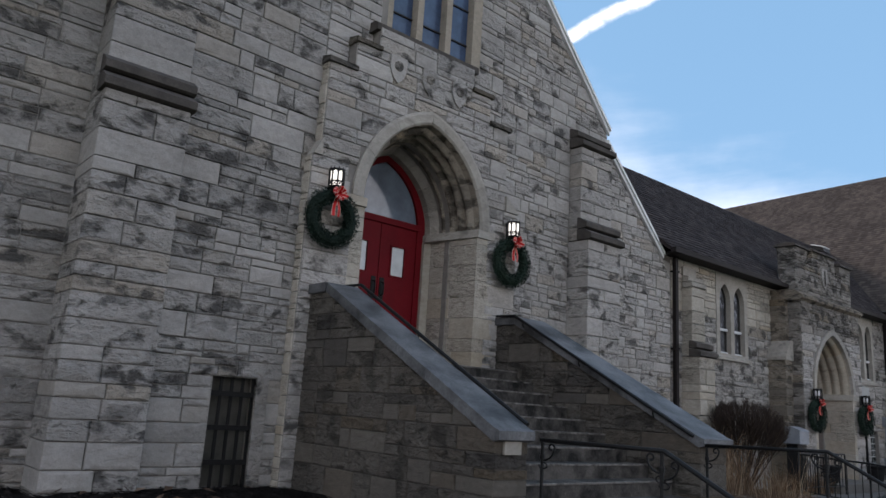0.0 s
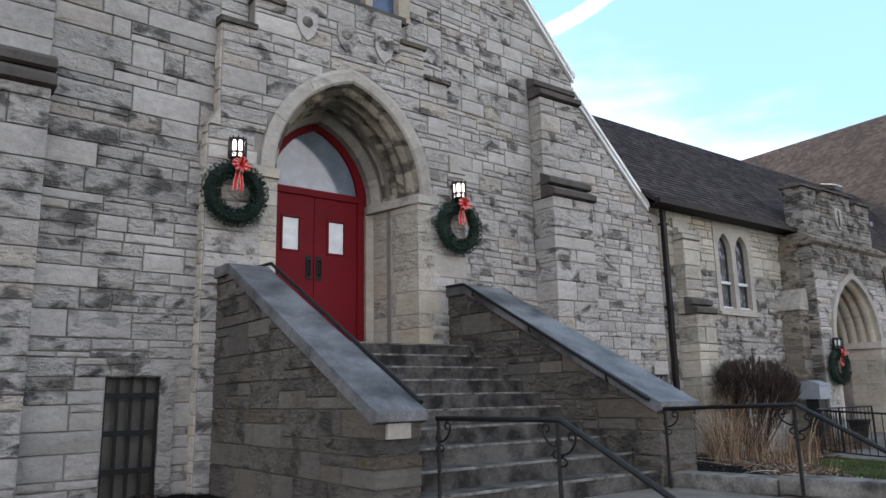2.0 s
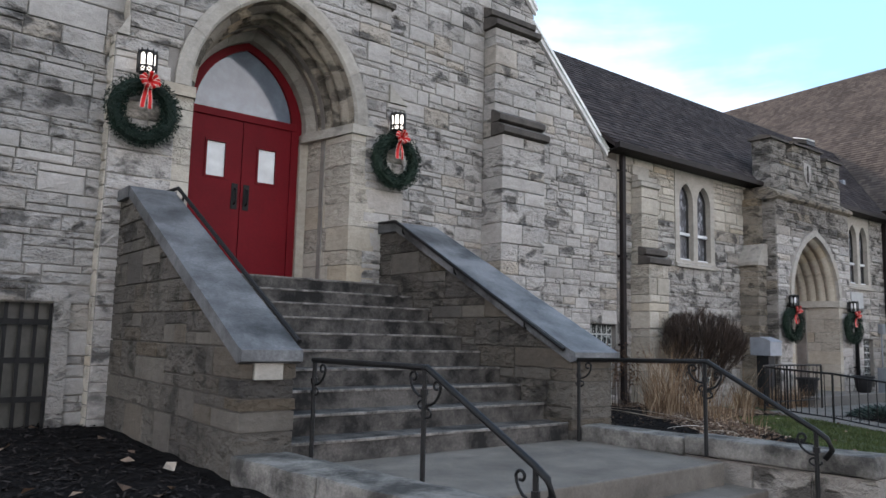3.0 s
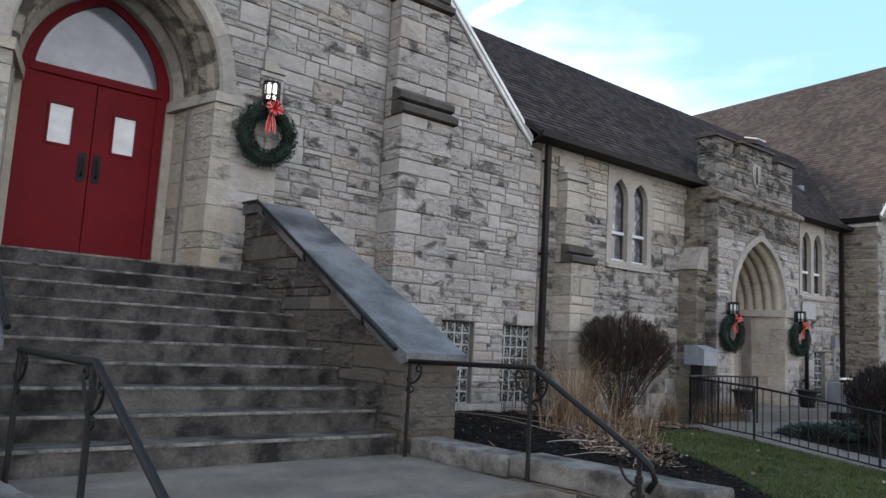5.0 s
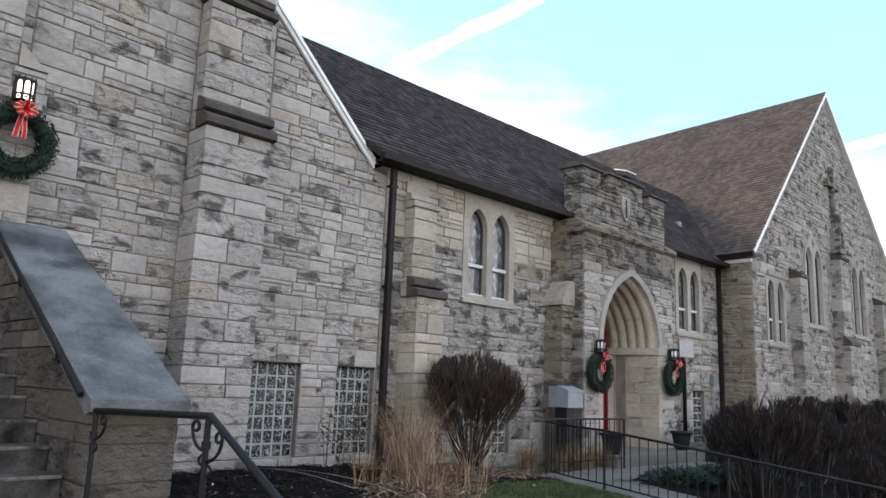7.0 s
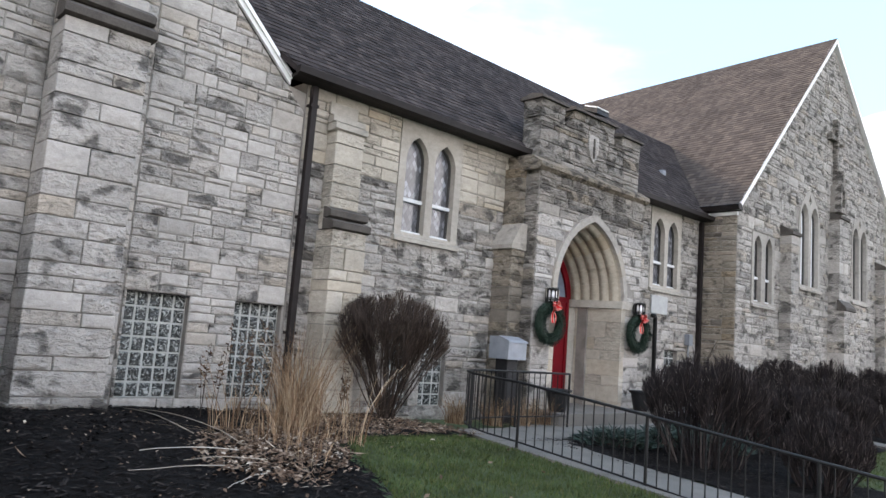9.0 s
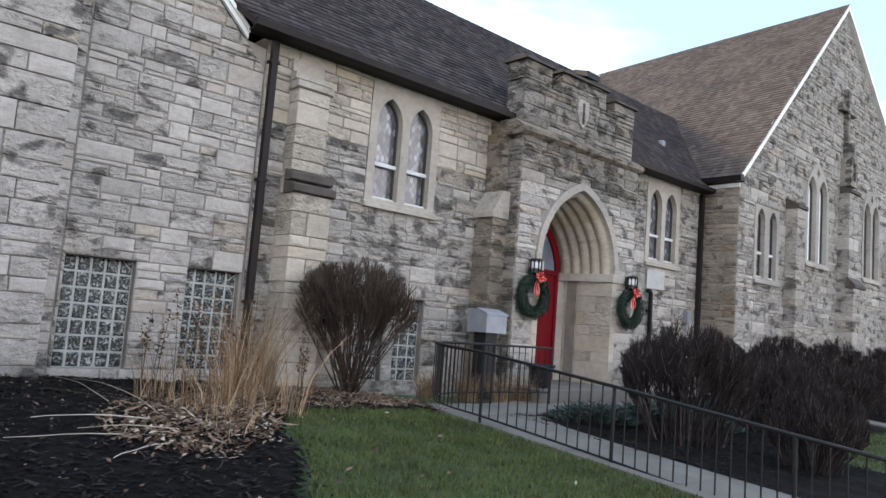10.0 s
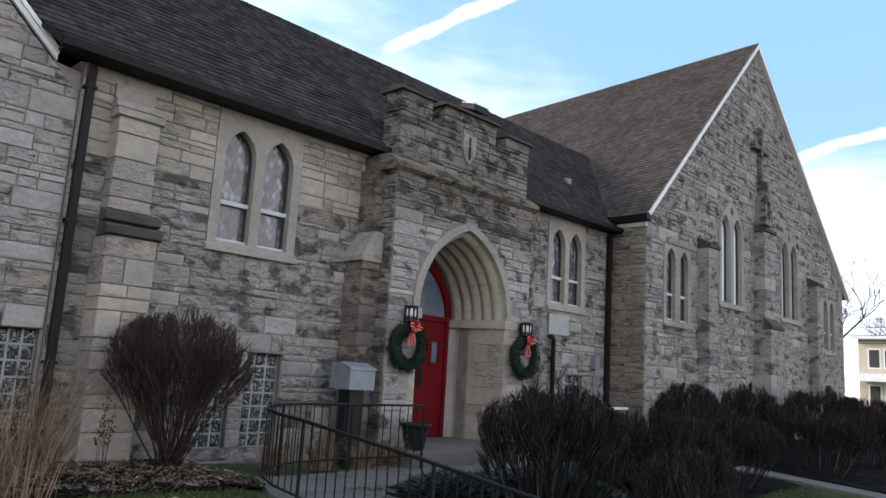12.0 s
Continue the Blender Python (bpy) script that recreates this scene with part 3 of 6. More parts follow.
for sgn in (1, -1):
    pts = [(MX, apex_z), (MX + sgn * (5.31 - MX), upper_c - RAKE * 5.31), (MX + sgn * (5.31 - MX), upper_c - RAKE * 5.31 - 0.12), (MX, apex_z - 0.12)]
    roof.prism(pts, "y", 0.002, 24.0)
    pts = [(MX + sgn * (5.2 - MX), 7.50), (MX + sgn * (7.3 - MX), 5.42), (MX + sgn * (7.3 - MX), 5.30), (MX + sgn * (5.2 - MX), 7.35)]
    roof.prism(pts, "y", 0.002, 24.0)
piece("nave_roof", roof, SHINGLE, church, "dark shingled nave roof")
shell = Mesh()
shell.box(2 * MX - xr, 2 * MX - xr + 0.4, 0.55, 24, WALL_B, 5.3).box(xr - 0.4, xr, 0.55, 24, WALL_B, 5.3).box(2 * MX - xr, xr, 23.6, 24, WALL_B, 5.3)
shell.prism([(2 * MX - 5.3, 5.3), (5.3, 5.3), (MX, apex_z - 0.3)], "y", 23.6, 24)
piece("nave_wall", shell, STONE, church)
piece("nave_floor", Mesh().box(2 * MX - xr + 0.4, xr - 0.4, 0.55, 23.6, FLOOR - 0.3, FLOOR - 0.02), DARK, church)


def stacked(name, label, x0, x1, y0, y1, z0, z1, mat, parent, course=0.28, split=True):
    """A pier of courses of full-depth blocks round a core."""
    piece(name + "_core", Mesh().box(x0 + 0.02, x1 - 0.02, y0 + 0.02, y1, z0, z1), MORTAR, parent)
    rng = STONE_SEED
    z = z0
    polys = []
    while z < z1 - 1e-6:
        h = rng.choice((0.16, 0.22, 0.28, 0.33)) * course / 0.28
        e = z1 if z1 - z - h < 0.12 else z + h
        k = rng.random()
        if split and k < 0.55:
            m = x0 + (x1 - x0) * rng.uniform(0.35, 0.65)
            spans = [(x0, m), (m, x1)]
        else:
            spans = [(x0, x1)]
        for a, b in spans:
            polys.append([(a + 0.006 * (a > x0), z + 0.006), (b - 0.006 * (b < x1), z + 0.006), (b - 0.006 * (b < x1), e - 0.006), (a + 0.006 * (a > x0), e - 0.006)])
        z = e
    lay(polys, (0, y0, 0), X, Z, mat, parent, front=0.012, back=-(y1 - y0) + 0.004, rough=0.006)


def weathering(x0, x1, y0, y1, z0, z1, parent, steps=2, over=0.06, mat=CAPSTONE):
    """Overhanging stone ledges with sloping tops where a pier steps back."""
    for i in range(steps):
        a, b = i / steps, (i + 1) / steps
        yf = y0 + (y1 - y0) * a - over
        yn = y0 + (y1 - y0) * b
        za, zb = z0 + (z1 - z0) * a, z0 + (z1 - z0) * b
        lip = 0.09
        poly = [(yf, za), (yf, za + lip), (yn - over * 0.25, zb - 0.035), (y1 + 0.03, zb - 0.035), (y1 + 0.03, za - 0.02), (yf + 0.05, za - 0.02)]
        piece("cap_stone", Mesh().prism(poly, "x", x0 - 0.04, x1 + 0.04), mat, parent)


def big_buttress(xa, xb, lo, hi, mat, label):
    b = thing("buttress", label, "buttress", ((xa + xb) / 2, -0.35, 0.5), "front buttresses")
    stacked("lower_pier", "", xa, xb, -lo, 0.0, 0.45, 4.98, mat, b)
    weathering(xa, xb, -lo, -hi, 5.0, 5.45, b, 2, 0.09)
    stacked("upper_pier", "", xa + 0.01, xb - 0.01, -hi, 0.0, 5.0, 6.85, mat, b)
    weathering(xa, xb, -hi, -0.06, 6.88, 7.3, b, 2, 0.08)
    piece("base_stone", Mesh().bevel_box(xa - 0.04, xb + 0.04, -lo - 0.06, 0.0, 0.35, 0.66, 0.02), STONE_MID, b)
    return b


big_buttress(4.09, 5.06, 0.54, 0.33, STONE, "stepped grey limestone buttress with dark sloping caps")
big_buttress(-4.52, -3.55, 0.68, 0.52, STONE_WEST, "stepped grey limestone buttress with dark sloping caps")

# ---- portal ----
portal = thing("portal", "projecting limestone portal with moulded pointed arch", "portal", (PC, -0.3, 2.5), kind="structure")
L1, R1, L2, R2 = -1.81, 2.17, -1.68, 1.87
ZA, ZB, ZC = 6.42, 6.88, 7.27               # heads of the stepped block
arch_o = arch_line(PC, PZS, 1.54, PCC, None, 12)
outline = [(L1, 0.4), (-1.0, 0.4), (-1.0, PZS)] + [(x, z) for x, z in arch_o] + [(1.4, PZS), (1.4, 0.4), (R1, 0.4), (R1, 5.0), (R2, 5.2), (R2, ZA), (1.44, ZA), (1.44, ZB), (1.04, ZB), (1.04, ZC), (-0.88, ZC), (-0.88, ZB), (-1.27, ZB), (-1.27, ZA), (L2, ZA), (L2, 5.2), (L1, 5.0)]
piece("portal_core", sheet(outline, [], -0.55, 0.0), MORTAR, portal)
lay(ashlar(0.0, 0.55, 0.45, 5.0, height=0.27), (L1, 0, 0), (0, -1, 0), Z, STONE_WARM, portal)
lay(ashlar(0.0, 0.55, 5.22, ZA - 0.02, height=0.27), (L2, 0, 0), (0, -1, 0), Z, STONE_WARM, portal)
p_arch = (PC, PZS, P_OUT, PCC)
lay(ashlar(L1, -1.1, 0.45, 4.5, height=0.27), (0, -0.55, 0), X, Z, STONE, portal)
lay(ashlar(1.5, R1, 0.45, 4.5, height=0.27), (0, -0.55, 0), X, Z, STONE, portal)
lay(ashlar(L1, R1, 4.5, 5.0, [], [p_arch], height=0.25), (0, -0.55, 0), X, Z, STONE, portal)
lay(ashlar(L2, R2, 5.0, ZA, [], [p_arch], height=0.27), (0, -0.55, 0), X, Z, STONE, portal)
lay(ashlar(-1.27, 1.44, ZA, ZB, [], [p_arch], height=0.24), (0, -0.55, 0), X, Z, STONE, portal)
lay(ashlar(-0.88, 1.04, ZB, ZC - 0.02, height=0.3), (0, -0.55, 0), X, Z, STONE, portal)
for x0, x1, z in ((L2 - 0.04, -1.24, ZA), (-1.3, -0.85, ZB), (1.0, 1.46, ZB), (1.42, R2 + 0.04, ZA)):
    piece("step_cap", Mesh().prism([(-0.62, z - 0.03), (-0.62, z + 0.04), (0.0, z + 0.2), (0.0, z - 0.03)], "x", x0, x1), STONE_DARK, portal)
for xo, xi in ((L1, L2), (R1, R2)):
    piece("shoulder_stone", Mesh().prism([(xo, 5.0), (xi, 5.0), (xi, 5.26)], "y", -0.6, 0.0), DRESSED, portal)
voussoirs("arch_stone", PC, PZS, PCC, [(P_OUT, -0.50), (P_OUT, -0.595), (P_OUT - 0.05, -0.61), (P_IN + 0.03, -0.60), (P_IN, -0.57), (P_IN, -0.40)], 3, DRESSED, portal)


def roll_profile(r0, y0, r1, y1, rolls, depth):
    """Rolls and hollows from the outer edge to the inner."""
    pts, nx, ny = [], (y1 - y0), -(r1 - r0)
    ln = math.hypot(nx, ny)
    nx, ny = nx / ln, ny / ln
    for i in range(rolls * 8 + 1):
        k = i / (rolls * 8)
        s = abs(math.sin(math.pi * k * rolls)) * depth
        pts.append((r0 + (r1 - r0) * k - nx * s, y0 + (y1 - y0) * k - ny * s))
    return pts


voussoirs("moulded_stone", PC, PZS, PCC, [(P_IN, -0.56)] + roll_profile(P_IN - 0.02, -0.45, 1.37, 0.24, 4, 0.07) + [(1.37, 0.28)], 5, DRESSED_OLD, portal)
voussoirs("inner_ring_stone", PC, PZS, PCC, [(1.39, 0.25), (1.35, 0.25), (1.25, 0.40), (1.25, 0.62)], 4, DRESSED, portal)
piece("arch_backing", sweep(PC, PZS, PCC, [(P_IN + 0.04, -0.45), (1.42, 0.26), (1.30, 0.5)]), MORTAR, portal)
for sgn in (1, -1):
    def jx(d):
        return PC + sgn * d
    impost = Mesh().prism([(jx(1.08), -0.60), (jx(1.45), -0.60), (jx(1.45), 0.4), (jx(0.86), 0.62), (jx(0.83), 0.42)], "z", PZS - 0.13, PZS)
    piece("impost", impost, DRESSED, portal, "limestone impost band")
    z, rng = FLOOR - 0.06, STONE_SEED
    while z < PZS - 0.14:
        e = min(PZS - 0.13, z + rng.choice((0.2, 0.26, 0.33)))
        if PZS - 0.13 - e < 0.1:
            e = PZS - 0.13
        cut = rng.uniform(0.3, 0.7)
        a, b = (1.09, -0.565), (0.93, 0.40)
        m0 = (a[0] + (b[0] - a[0]) * cut, a[1] + (b[1] - a[1]) * cut)
        piece("jamb_stone", Mesh().prism([(jx(a[0]), a[1]), (jx(1.5), a[1]), (jx(1.5), m0[1]), (jx(m0[0]), m0[1])], "z", z + 0.004, e - 0.004), STONE_WARM, portal)
        piece("jamb_stone", Mesh().prism([(jx(m0[0]), m0[1] + 0.01), (jx(1.5), m0[1] + 0.01), (jx(1.5), b[1]), (jx(b[0]), b[1])], "z", z + 0.004, e - 0.004), STONE_WARM, portal)
        z = e
    piece("jamb_shaft", Mesh().prism([(jx(0.93), 0.405), (jx(1.2), 0.405), (jx(1.2), 0.62), (jx(0.84), 0.62), (jx(0.84), 0.47)], "z", FLOOR - 0.06, PZS - 0.13), DRESSED_TAN, portal)

# shields carved over the arch
for sx in (-0.535, 0.08, 0.7):
    sh = [(sx - 0.15, 6.88), (sx + 0.15, 6.88), (sx + 0.15, 6.66), (sx + 0.09, 6.53), (sx, 6.45), (sx - 0.09, 6.53), (sx - 0.15, 6.66)]
    piece("carved_shield", Mesh().prism(sh, "y", -0.605, -0.56), STONE, portal)
    piece("shield_boss", Mesh().prism([(sx + 0.08 * math.cos(a * math.pi / 6), 6.72 + 0.08 * math.sin(a * math.pi / 6)) for a in range(12)], "y", -0.618, -0.60), STONE_MID, portal)


def carved_sill(x0, x1, y, z, parent, name="window_sill", h=0.1, mat=DRESSED):
    return piece(name, Mesh().prism([(y - 0.09, z - h), (y - 0.09, z - 0.03), (y, z + 0.02), (y + 0.3, z + 0.02), (y + 0.3, z - h)], "x", x0, x1), mat, parent)


# tall window over the portal
w_big = thing("window_1", "tall three-light church window with bluish glass", "window", (PC, 0.2, 7.3), kind="structure")
BY = front_y(PC)
carved_sill(-0.95, 1.12, -0.47, 7.34, w_big, h=0.14, mat=CAPSTONE)
piece("window_frame", sheet(rect(BIG[0] - 0.14, BIG[1] + 0.14, BIG[2] - 0.02, BIG[3] + 0.14), [rect(BIG[0] + 0.1 + i * 0.6, BIG[0] + 0.58 + i * 0.6, BIG[2] + 0.05, BIG[3] - 0.1) for i in range(3)], BY - 0.04, 0.25), DRESSED, w_big)
BLUE_GLASS = plain_material("dim_window_glass", (0.055, 0.085, 0.15), 0.15, 0, 0.35, 2.5, 0.05, 9.0, 0.6)
for i in range(3):
    x0 = BIG[0] + 0.1 + i * 0.6
    piece("pane", Mesh().box(x0 - 0.01, x0 + 0.49, BY + 0.12, BY + 0.14, BIG[2] + 0.04, BIG[3] - 0.09), BLUE_GLASS, w_big)
    for zz in (7.85, 8.5, 9.15, 9.8):
        piece("glazing_bar", Mesh().box(x0, x0 + 0.48, BY + 0.095, BY + 0.12, zz, zz + 0.025), GUTTER, w_big)

# ---- red doors ----


def double_door(cx, zs, c, r_out, y, floor, label, frame_w, window):
    """A pair of red doors under a pointed transom."""
    d = thing("door_1" if cx < 5 else "door_2", label, "door", (cx, y, floor), kind="structure")
    hw = r_out - c
    piece("door_frame", sweep(cx, zs, c, [(r_out, y - 0.05), (r_out - frame_w, y - 0.05), (r_out - frame_w, y + 0.06), (r_out, y + 0.06)], floor, 12), RED, d, "red painted arched frame")
    inner = hw - 0.09
    piece("transom_bar", Mesh().bevel_box(cx - inner, cx + inner, y - 0.06, y + 0.05, zs - 0.02 + window["bar"], zs + 0.09 + window["bar"], 0.01), RED, d)
    glass = piece("transom_pane", Mesh().prism(arch_line(cx, zs + 0.06 + window["bar"], r_out - 0.09, c, None, 12), "y", y, y + 0.012), TRANSOM, d, "pale arched transom glass")
    for s in (-1, 1):
        x0, x1 = (cx - inner + 0.005, cx - 0.006) if s < 0 else (cx + 0.006, cx + inner - 0.005)
        wx0, wx1 = (cx + s * window["in"], cx + s * window["out"])
        wx0, wx1 = min(wx0, wx1), max(wx0, wx1)
        top = zs - 0.02 + window["bar"]
        leaf = piece("door_leaf", sheet(rect(x0, x1, floor + 0.015, top), [rect(wx0, wx1, window["z0"], window["z1"])], y - 0.025, y + 0.025), RED, d, "red painted door leaf")
        bead = sheet(rect(wx0 - 0.03, wx1 + 0.03, window["z0"] - 0.03, window["z1"] + 0.03), [rect(wx0, wx1, window["z0"], window["z1"])], y - 0.04, y - 0.022)
        piece("window_bead", bead, RED, leaf)
        piece("door_pane", Mesh().box(wx0 - 0.005, wx1 + 0.005, y - 0.004, y + 0.004, window["z0"] - 0.005, window["z1"] + 0.005), window["mat"], leaf, window["label"])
        if window["handle"]:
            hx = cx + s * 0.085
            piece("handle_plate", Mesh().bevel_box(hx - 0.045, hx + 0.045, y - 0.036, y - 0.024, floor + window["hz"], floor + window["hz"] + 0.36, 0.004), IRON, leaf)
            piece("door_handle", Mesh().tube([(hx, y - 0.03, floor + window["hz"] + 0.07), (hx, y - 0.09, floor + window["hz"] + 0.09), (hx, y - 0.095, floor + window["hz"] + 0.18), (hx, y - 0.09, floor + window["hz"] + 0.27), (hx, y - 0.03, floor + window["hz"] + 0.29)], 0.013, 8), IRON, leaf, "dark metal pull handle")
    return d


TRANSOM = plain_material("transom_glass", (0.16, 0.19, 0.23), 0.08, 0, 0.35, 1.6, 0.0, 5.0, 0.9)
PALE_PANE = plain_material("paper_covered_glass", (0.62, 0.64, 0.63), 0.25, 0, 0.12, 5.0, 0.0, 5.0, 0.6)
double_door(PC, 4.64, PCC, 1.24, 0.58, FLOOR, "closed pair of red church doors under an arched transom", 0.155,
            {"bar": 0.0, "in": 0.24, "out": 0.50, "z0": 3.795, "z1": 4.275, "mat": PALE_PANE, "label": "pale covered door light", "handle": True, "hz": 1.01})
# added dark strip, so that no light shows between the leaves
piece("leaf_gap_strip", Mesh().box(PC - 0.06, PC + 0.06, 0.612, 0.63, FLOOR, 4.62), DARK, portal)
piece("threshold", Mesh().bevel_box(PC - 0.95, PC + 0.95, 0.3, 0.75, FLOOR - 0.1, FLOOR + 0.012, 0.008), CONCRETE, portal)

# ---- window types ----


def glass_blocks(name, box, label, nx, nz):
    x0, x1, z0, z1 = box
    w = thing(name, label, "window", ((x0 + x1) / 2, 0.1, z0), kind="structure")
    piece("block_mortar", Mesh().box(x0, x1, 0.10, 0.16, z0, z1), BLOCK_JOINT, w)
    piece("window_sill", Mesh().bevel_box(x0 - 0.02, x1 + 0.02, 0.0, 0.2, z0 - 0.08, z0 - 0.002, 0.008), DRESSED, w)
    piece("lintel_angle", Mesh().box(x0 - 0.03, x1 + 0.03, 0.0, 0.12, z1 - 0.012, z1 - 0.002), IRON, w)
    dx, dz = (x1 - x0) / nx, (z1 - z0) / nz
    for i in range(nx):
        for j in range(nz):
            a, b, c, e = x0 + i * dx + 0.009, x0 + (i + 1) * dx - 0.009, z0 + j * dz + 0.008, z0 + (j + 1) * dz - 0.008
            v = [(a, 0.105, c), (b, 0.105, c), (b, 0.105, e), (a, 0.105, e)]
            k = 0.022
            v += [(a + k, 0.085, c + k), (b - k, 0.085, c + k), (b - k, 0.085, e - k), (a + k, 0.085, e - k)]
            f = [(0, 1, 5, 4), (1, 2, 6, 5), (2, 3, 7, 6), (3, 0, 4, 7), (4, 5, 6, 7)]
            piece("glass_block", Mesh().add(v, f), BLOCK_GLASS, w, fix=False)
    return w


def block_glass():
    m, n, l, b = material("wavy_glass_block")
    v = coords(n, l)
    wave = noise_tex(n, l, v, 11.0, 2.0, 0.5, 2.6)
    # pale highlights and dark depths of the glass are painted along its waves
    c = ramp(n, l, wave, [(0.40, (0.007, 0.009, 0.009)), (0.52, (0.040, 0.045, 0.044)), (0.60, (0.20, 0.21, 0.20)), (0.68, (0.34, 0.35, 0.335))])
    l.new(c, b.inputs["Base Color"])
    b.inputs["Roughness"].default_value = 0.2
    b.inputs["Specular IOR Level"].default_value = 0.4
    bump(n, l, b, wave, 0.7, 0.03)
    return m


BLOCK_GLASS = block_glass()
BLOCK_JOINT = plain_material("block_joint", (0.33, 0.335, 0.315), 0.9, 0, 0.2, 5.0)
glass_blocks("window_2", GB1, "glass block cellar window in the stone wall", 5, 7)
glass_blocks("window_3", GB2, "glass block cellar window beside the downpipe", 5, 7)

DUSTY = plain_material("dusty_glass", (0.085, 0.08, 0.068), 0.35, 0, 0.5, 3.0, 0, 5.0, 0.4)


def barred_window(name, box, label):
    x0, x1, z0, z1 = box
    wy = front_y((x0 + x1) / 2)
    w = thing(name, label, "window", ((x0 + x1) / 2, wy + 0.1, z0), kind="structure")
    piece("pane", Mesh().box(x0, x1, wy + 0.16, wy + 0.17, z0, z1), DUSTY, w)
    for i in range(5):
        xx = x0 + (x1 - x0) * (0.02 + 0.24 * i)
        piece("iron_bar", Mesh().box(xx - 0.018, xx + 0.018, wy + 0.04, wy + 0.06, z0, z1), IRON, w)
    for zz in (0.95, 1.35, 1.75):
        piece("iron_bar", Mesh().box(x0, x1, wy + 0.025, wy + 0.039, zz - 0.03, zz + 0.03), IRON, w)
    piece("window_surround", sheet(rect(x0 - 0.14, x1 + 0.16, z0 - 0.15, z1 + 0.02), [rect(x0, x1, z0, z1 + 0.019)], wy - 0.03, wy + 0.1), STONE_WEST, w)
    return w


barred_window("window_4", BW, "dark cellar window behind iron bars")
barred_window("window_14", BW2, "dark barred cellar window beside the stair wall")



def lancet_pair(name, cx, z0, y, label, hw=0.25, gap=0.66, zs=4.70, leaded=True, w=1.46, top=5.38, bar=4.0, glow=None, mat=None):
    """Two pointed lights in one dressed stone frame."""
    win = thing(name, label, "window", (cx, y, z0), kind="structure")
    c = hw * 0.75
    r = hw + c
    holes = [arch_line(cx + s * gap / 2, zs, r, c, z0 + 0.07, 8) for s in (-1, 1)]
    piece("window_frame", sheet(rect(cx - w / 2, cx + w / 2, z0, top), holes, y - 0.028, y + 0.24), mat or DRESSED, win)
    carved_sill(cx - w / 2 - 0.03, cx + w / 2 + 0.03, y, z0 + 0.01, win, mat=mat or DRESSED)
    for s in (-1, 1):
        gx = cx + s * gap / 2
        light = piece("window_light", Mesh().prism(arch_line(gx, zs, r - 0.002, c, z0 + 0.07, 8), "y", y + 0.13, y + 0.14), glow or LEAD_GLASS, win, "leaded diamond glass" if leaded else "bright glass")
        piece("sash", sweep(gx, zs, c, [(r, y + 0.09), (r - 0.028, y + 0.09), (r - 0.028, y + 0.13)], z0 + 0.08, 8), SASH_DARK, light)
        if bar:
            piece("transom", Mesh().bevel_box(gx - hw, gx + hw, y + 0.05, y + 0.12, bar - 0.03, bar + 0.035, 0.008), WHITE_FRAME, light, "white painted transom")
            piece("bottom_rail", Mesh().bevel_box(gx - hw, gx + hw, y + 0.05, y + 0.12, z0 + 0.07, z0 + 0.115, 0.008), WHITE_FRAME, light)
    return win


SASH_DARK = plain_material("dark_sash", (0.05, 0.048, 0.045), 0.6)


def leaded_glass():
    m, n, l, b = material("leaded_glass")
    tc = n.new("ShaderNodeTexCoord")
    mp = n.new("ShaderNodeMapping")
    mp.inputs["Rotation"].default_value = (0, radians(45), 0)
    mp.inputs["Scale"].default_value = (10.5, 1, 10.5)
    mp0 = n.new("ShaderNodeMapping")
    mp0.inputs["Scale"].default_value = (1.35, 1, 0.85)
    l.new(tc.outputs["Object"], mp0.inputs["Vector"])
    l.new(mp0.outputs["Vector"], mp.inputs["Vector"])
    sep = n.new("ShaderNodeSeparateXYZ")
    l.new(mp.outputs["Vector"], sep.inputs[0])
    fx = maths(n, l, "FLOOR", sep.outputs[0])
    fz = maths(n, l, "FLOOR", sep.outputs[2])
    comb = n.new("ShaderNodeCombineXYZ")
    l.new(fx, comb.inputs[0])
    l.new(fz, comb.inputs[2])
    wn_ = n.new("ShaderNodeTexWhiteNoise")
    l.new(comb.outputs[0], wn_.inputs["Vector"])
    c = ramp(n, l, wn_.outputs["Value"], [(0.0, (0.06, 0.06, 0.065)), (0.5, (0.105, 0.105, 0.112)), (0.85, (0.17, 0.172, 0.185)), (1.0, (0.30, 0.31, 0.34))])
    ex = maths(n, l, "LESS_THAN", maths(n, l, "FRACT", sep.outputs[0]), 0.09)
    ez = maths(n, l, "LESS_THAN", maths(n, l, "FRACT", sep.outputs[2]), 0.09)
    c = mix(n, l, maths(n, l, "MAXIMUM", ex, ez), c, (0.05, 0.05, 0.055))
    l.new(c, b.inputs["Base Color"])
    b.inputs["Roughness"].default_value = 0.14
    b.inputs["Specular IOR Level"].default_value = 0.7
    return m


LEAD_GLASS = leaded_glass()

# ---- wing ----
wing = thing("church_wing", "low limestone church wing with dark shingled roof", "church", (13.5, 0, 0.4), kind="structure")
WX0, WX1 = 7.62, 20.05
GB3, GB4 = (9.62, 10.14, 0.56, 1.9), (10.37, 10.95, 0.56, 1.9)
GB5 = (18.35, 19.0, 0.56, 1.9)
W1, W2 = 10.25, 18.25
AX, AZS, AC = 14.15, 2.80, 0.42             # porch arch
p_hole = arch_line(AX, AZS, 1.36, AC, 0.5, 10)
wing_holes = [rect(*GB3), rect(*GB4), rect(*GB5), p_hole] + [rect(w - 0.66, w + 0.66, 3.40, 5.36) for w in (W1, W2)]
piece("wall_wing", sheet(rect(WX0 + 0.01, WX1, WALL_B, 5.40), wing_holes, 0.0, 0.5), MORTAR, wing)
hole_w = [(w - 0.73, w + 0.73, 3.28, 5.38) for w in (W1, W2)]
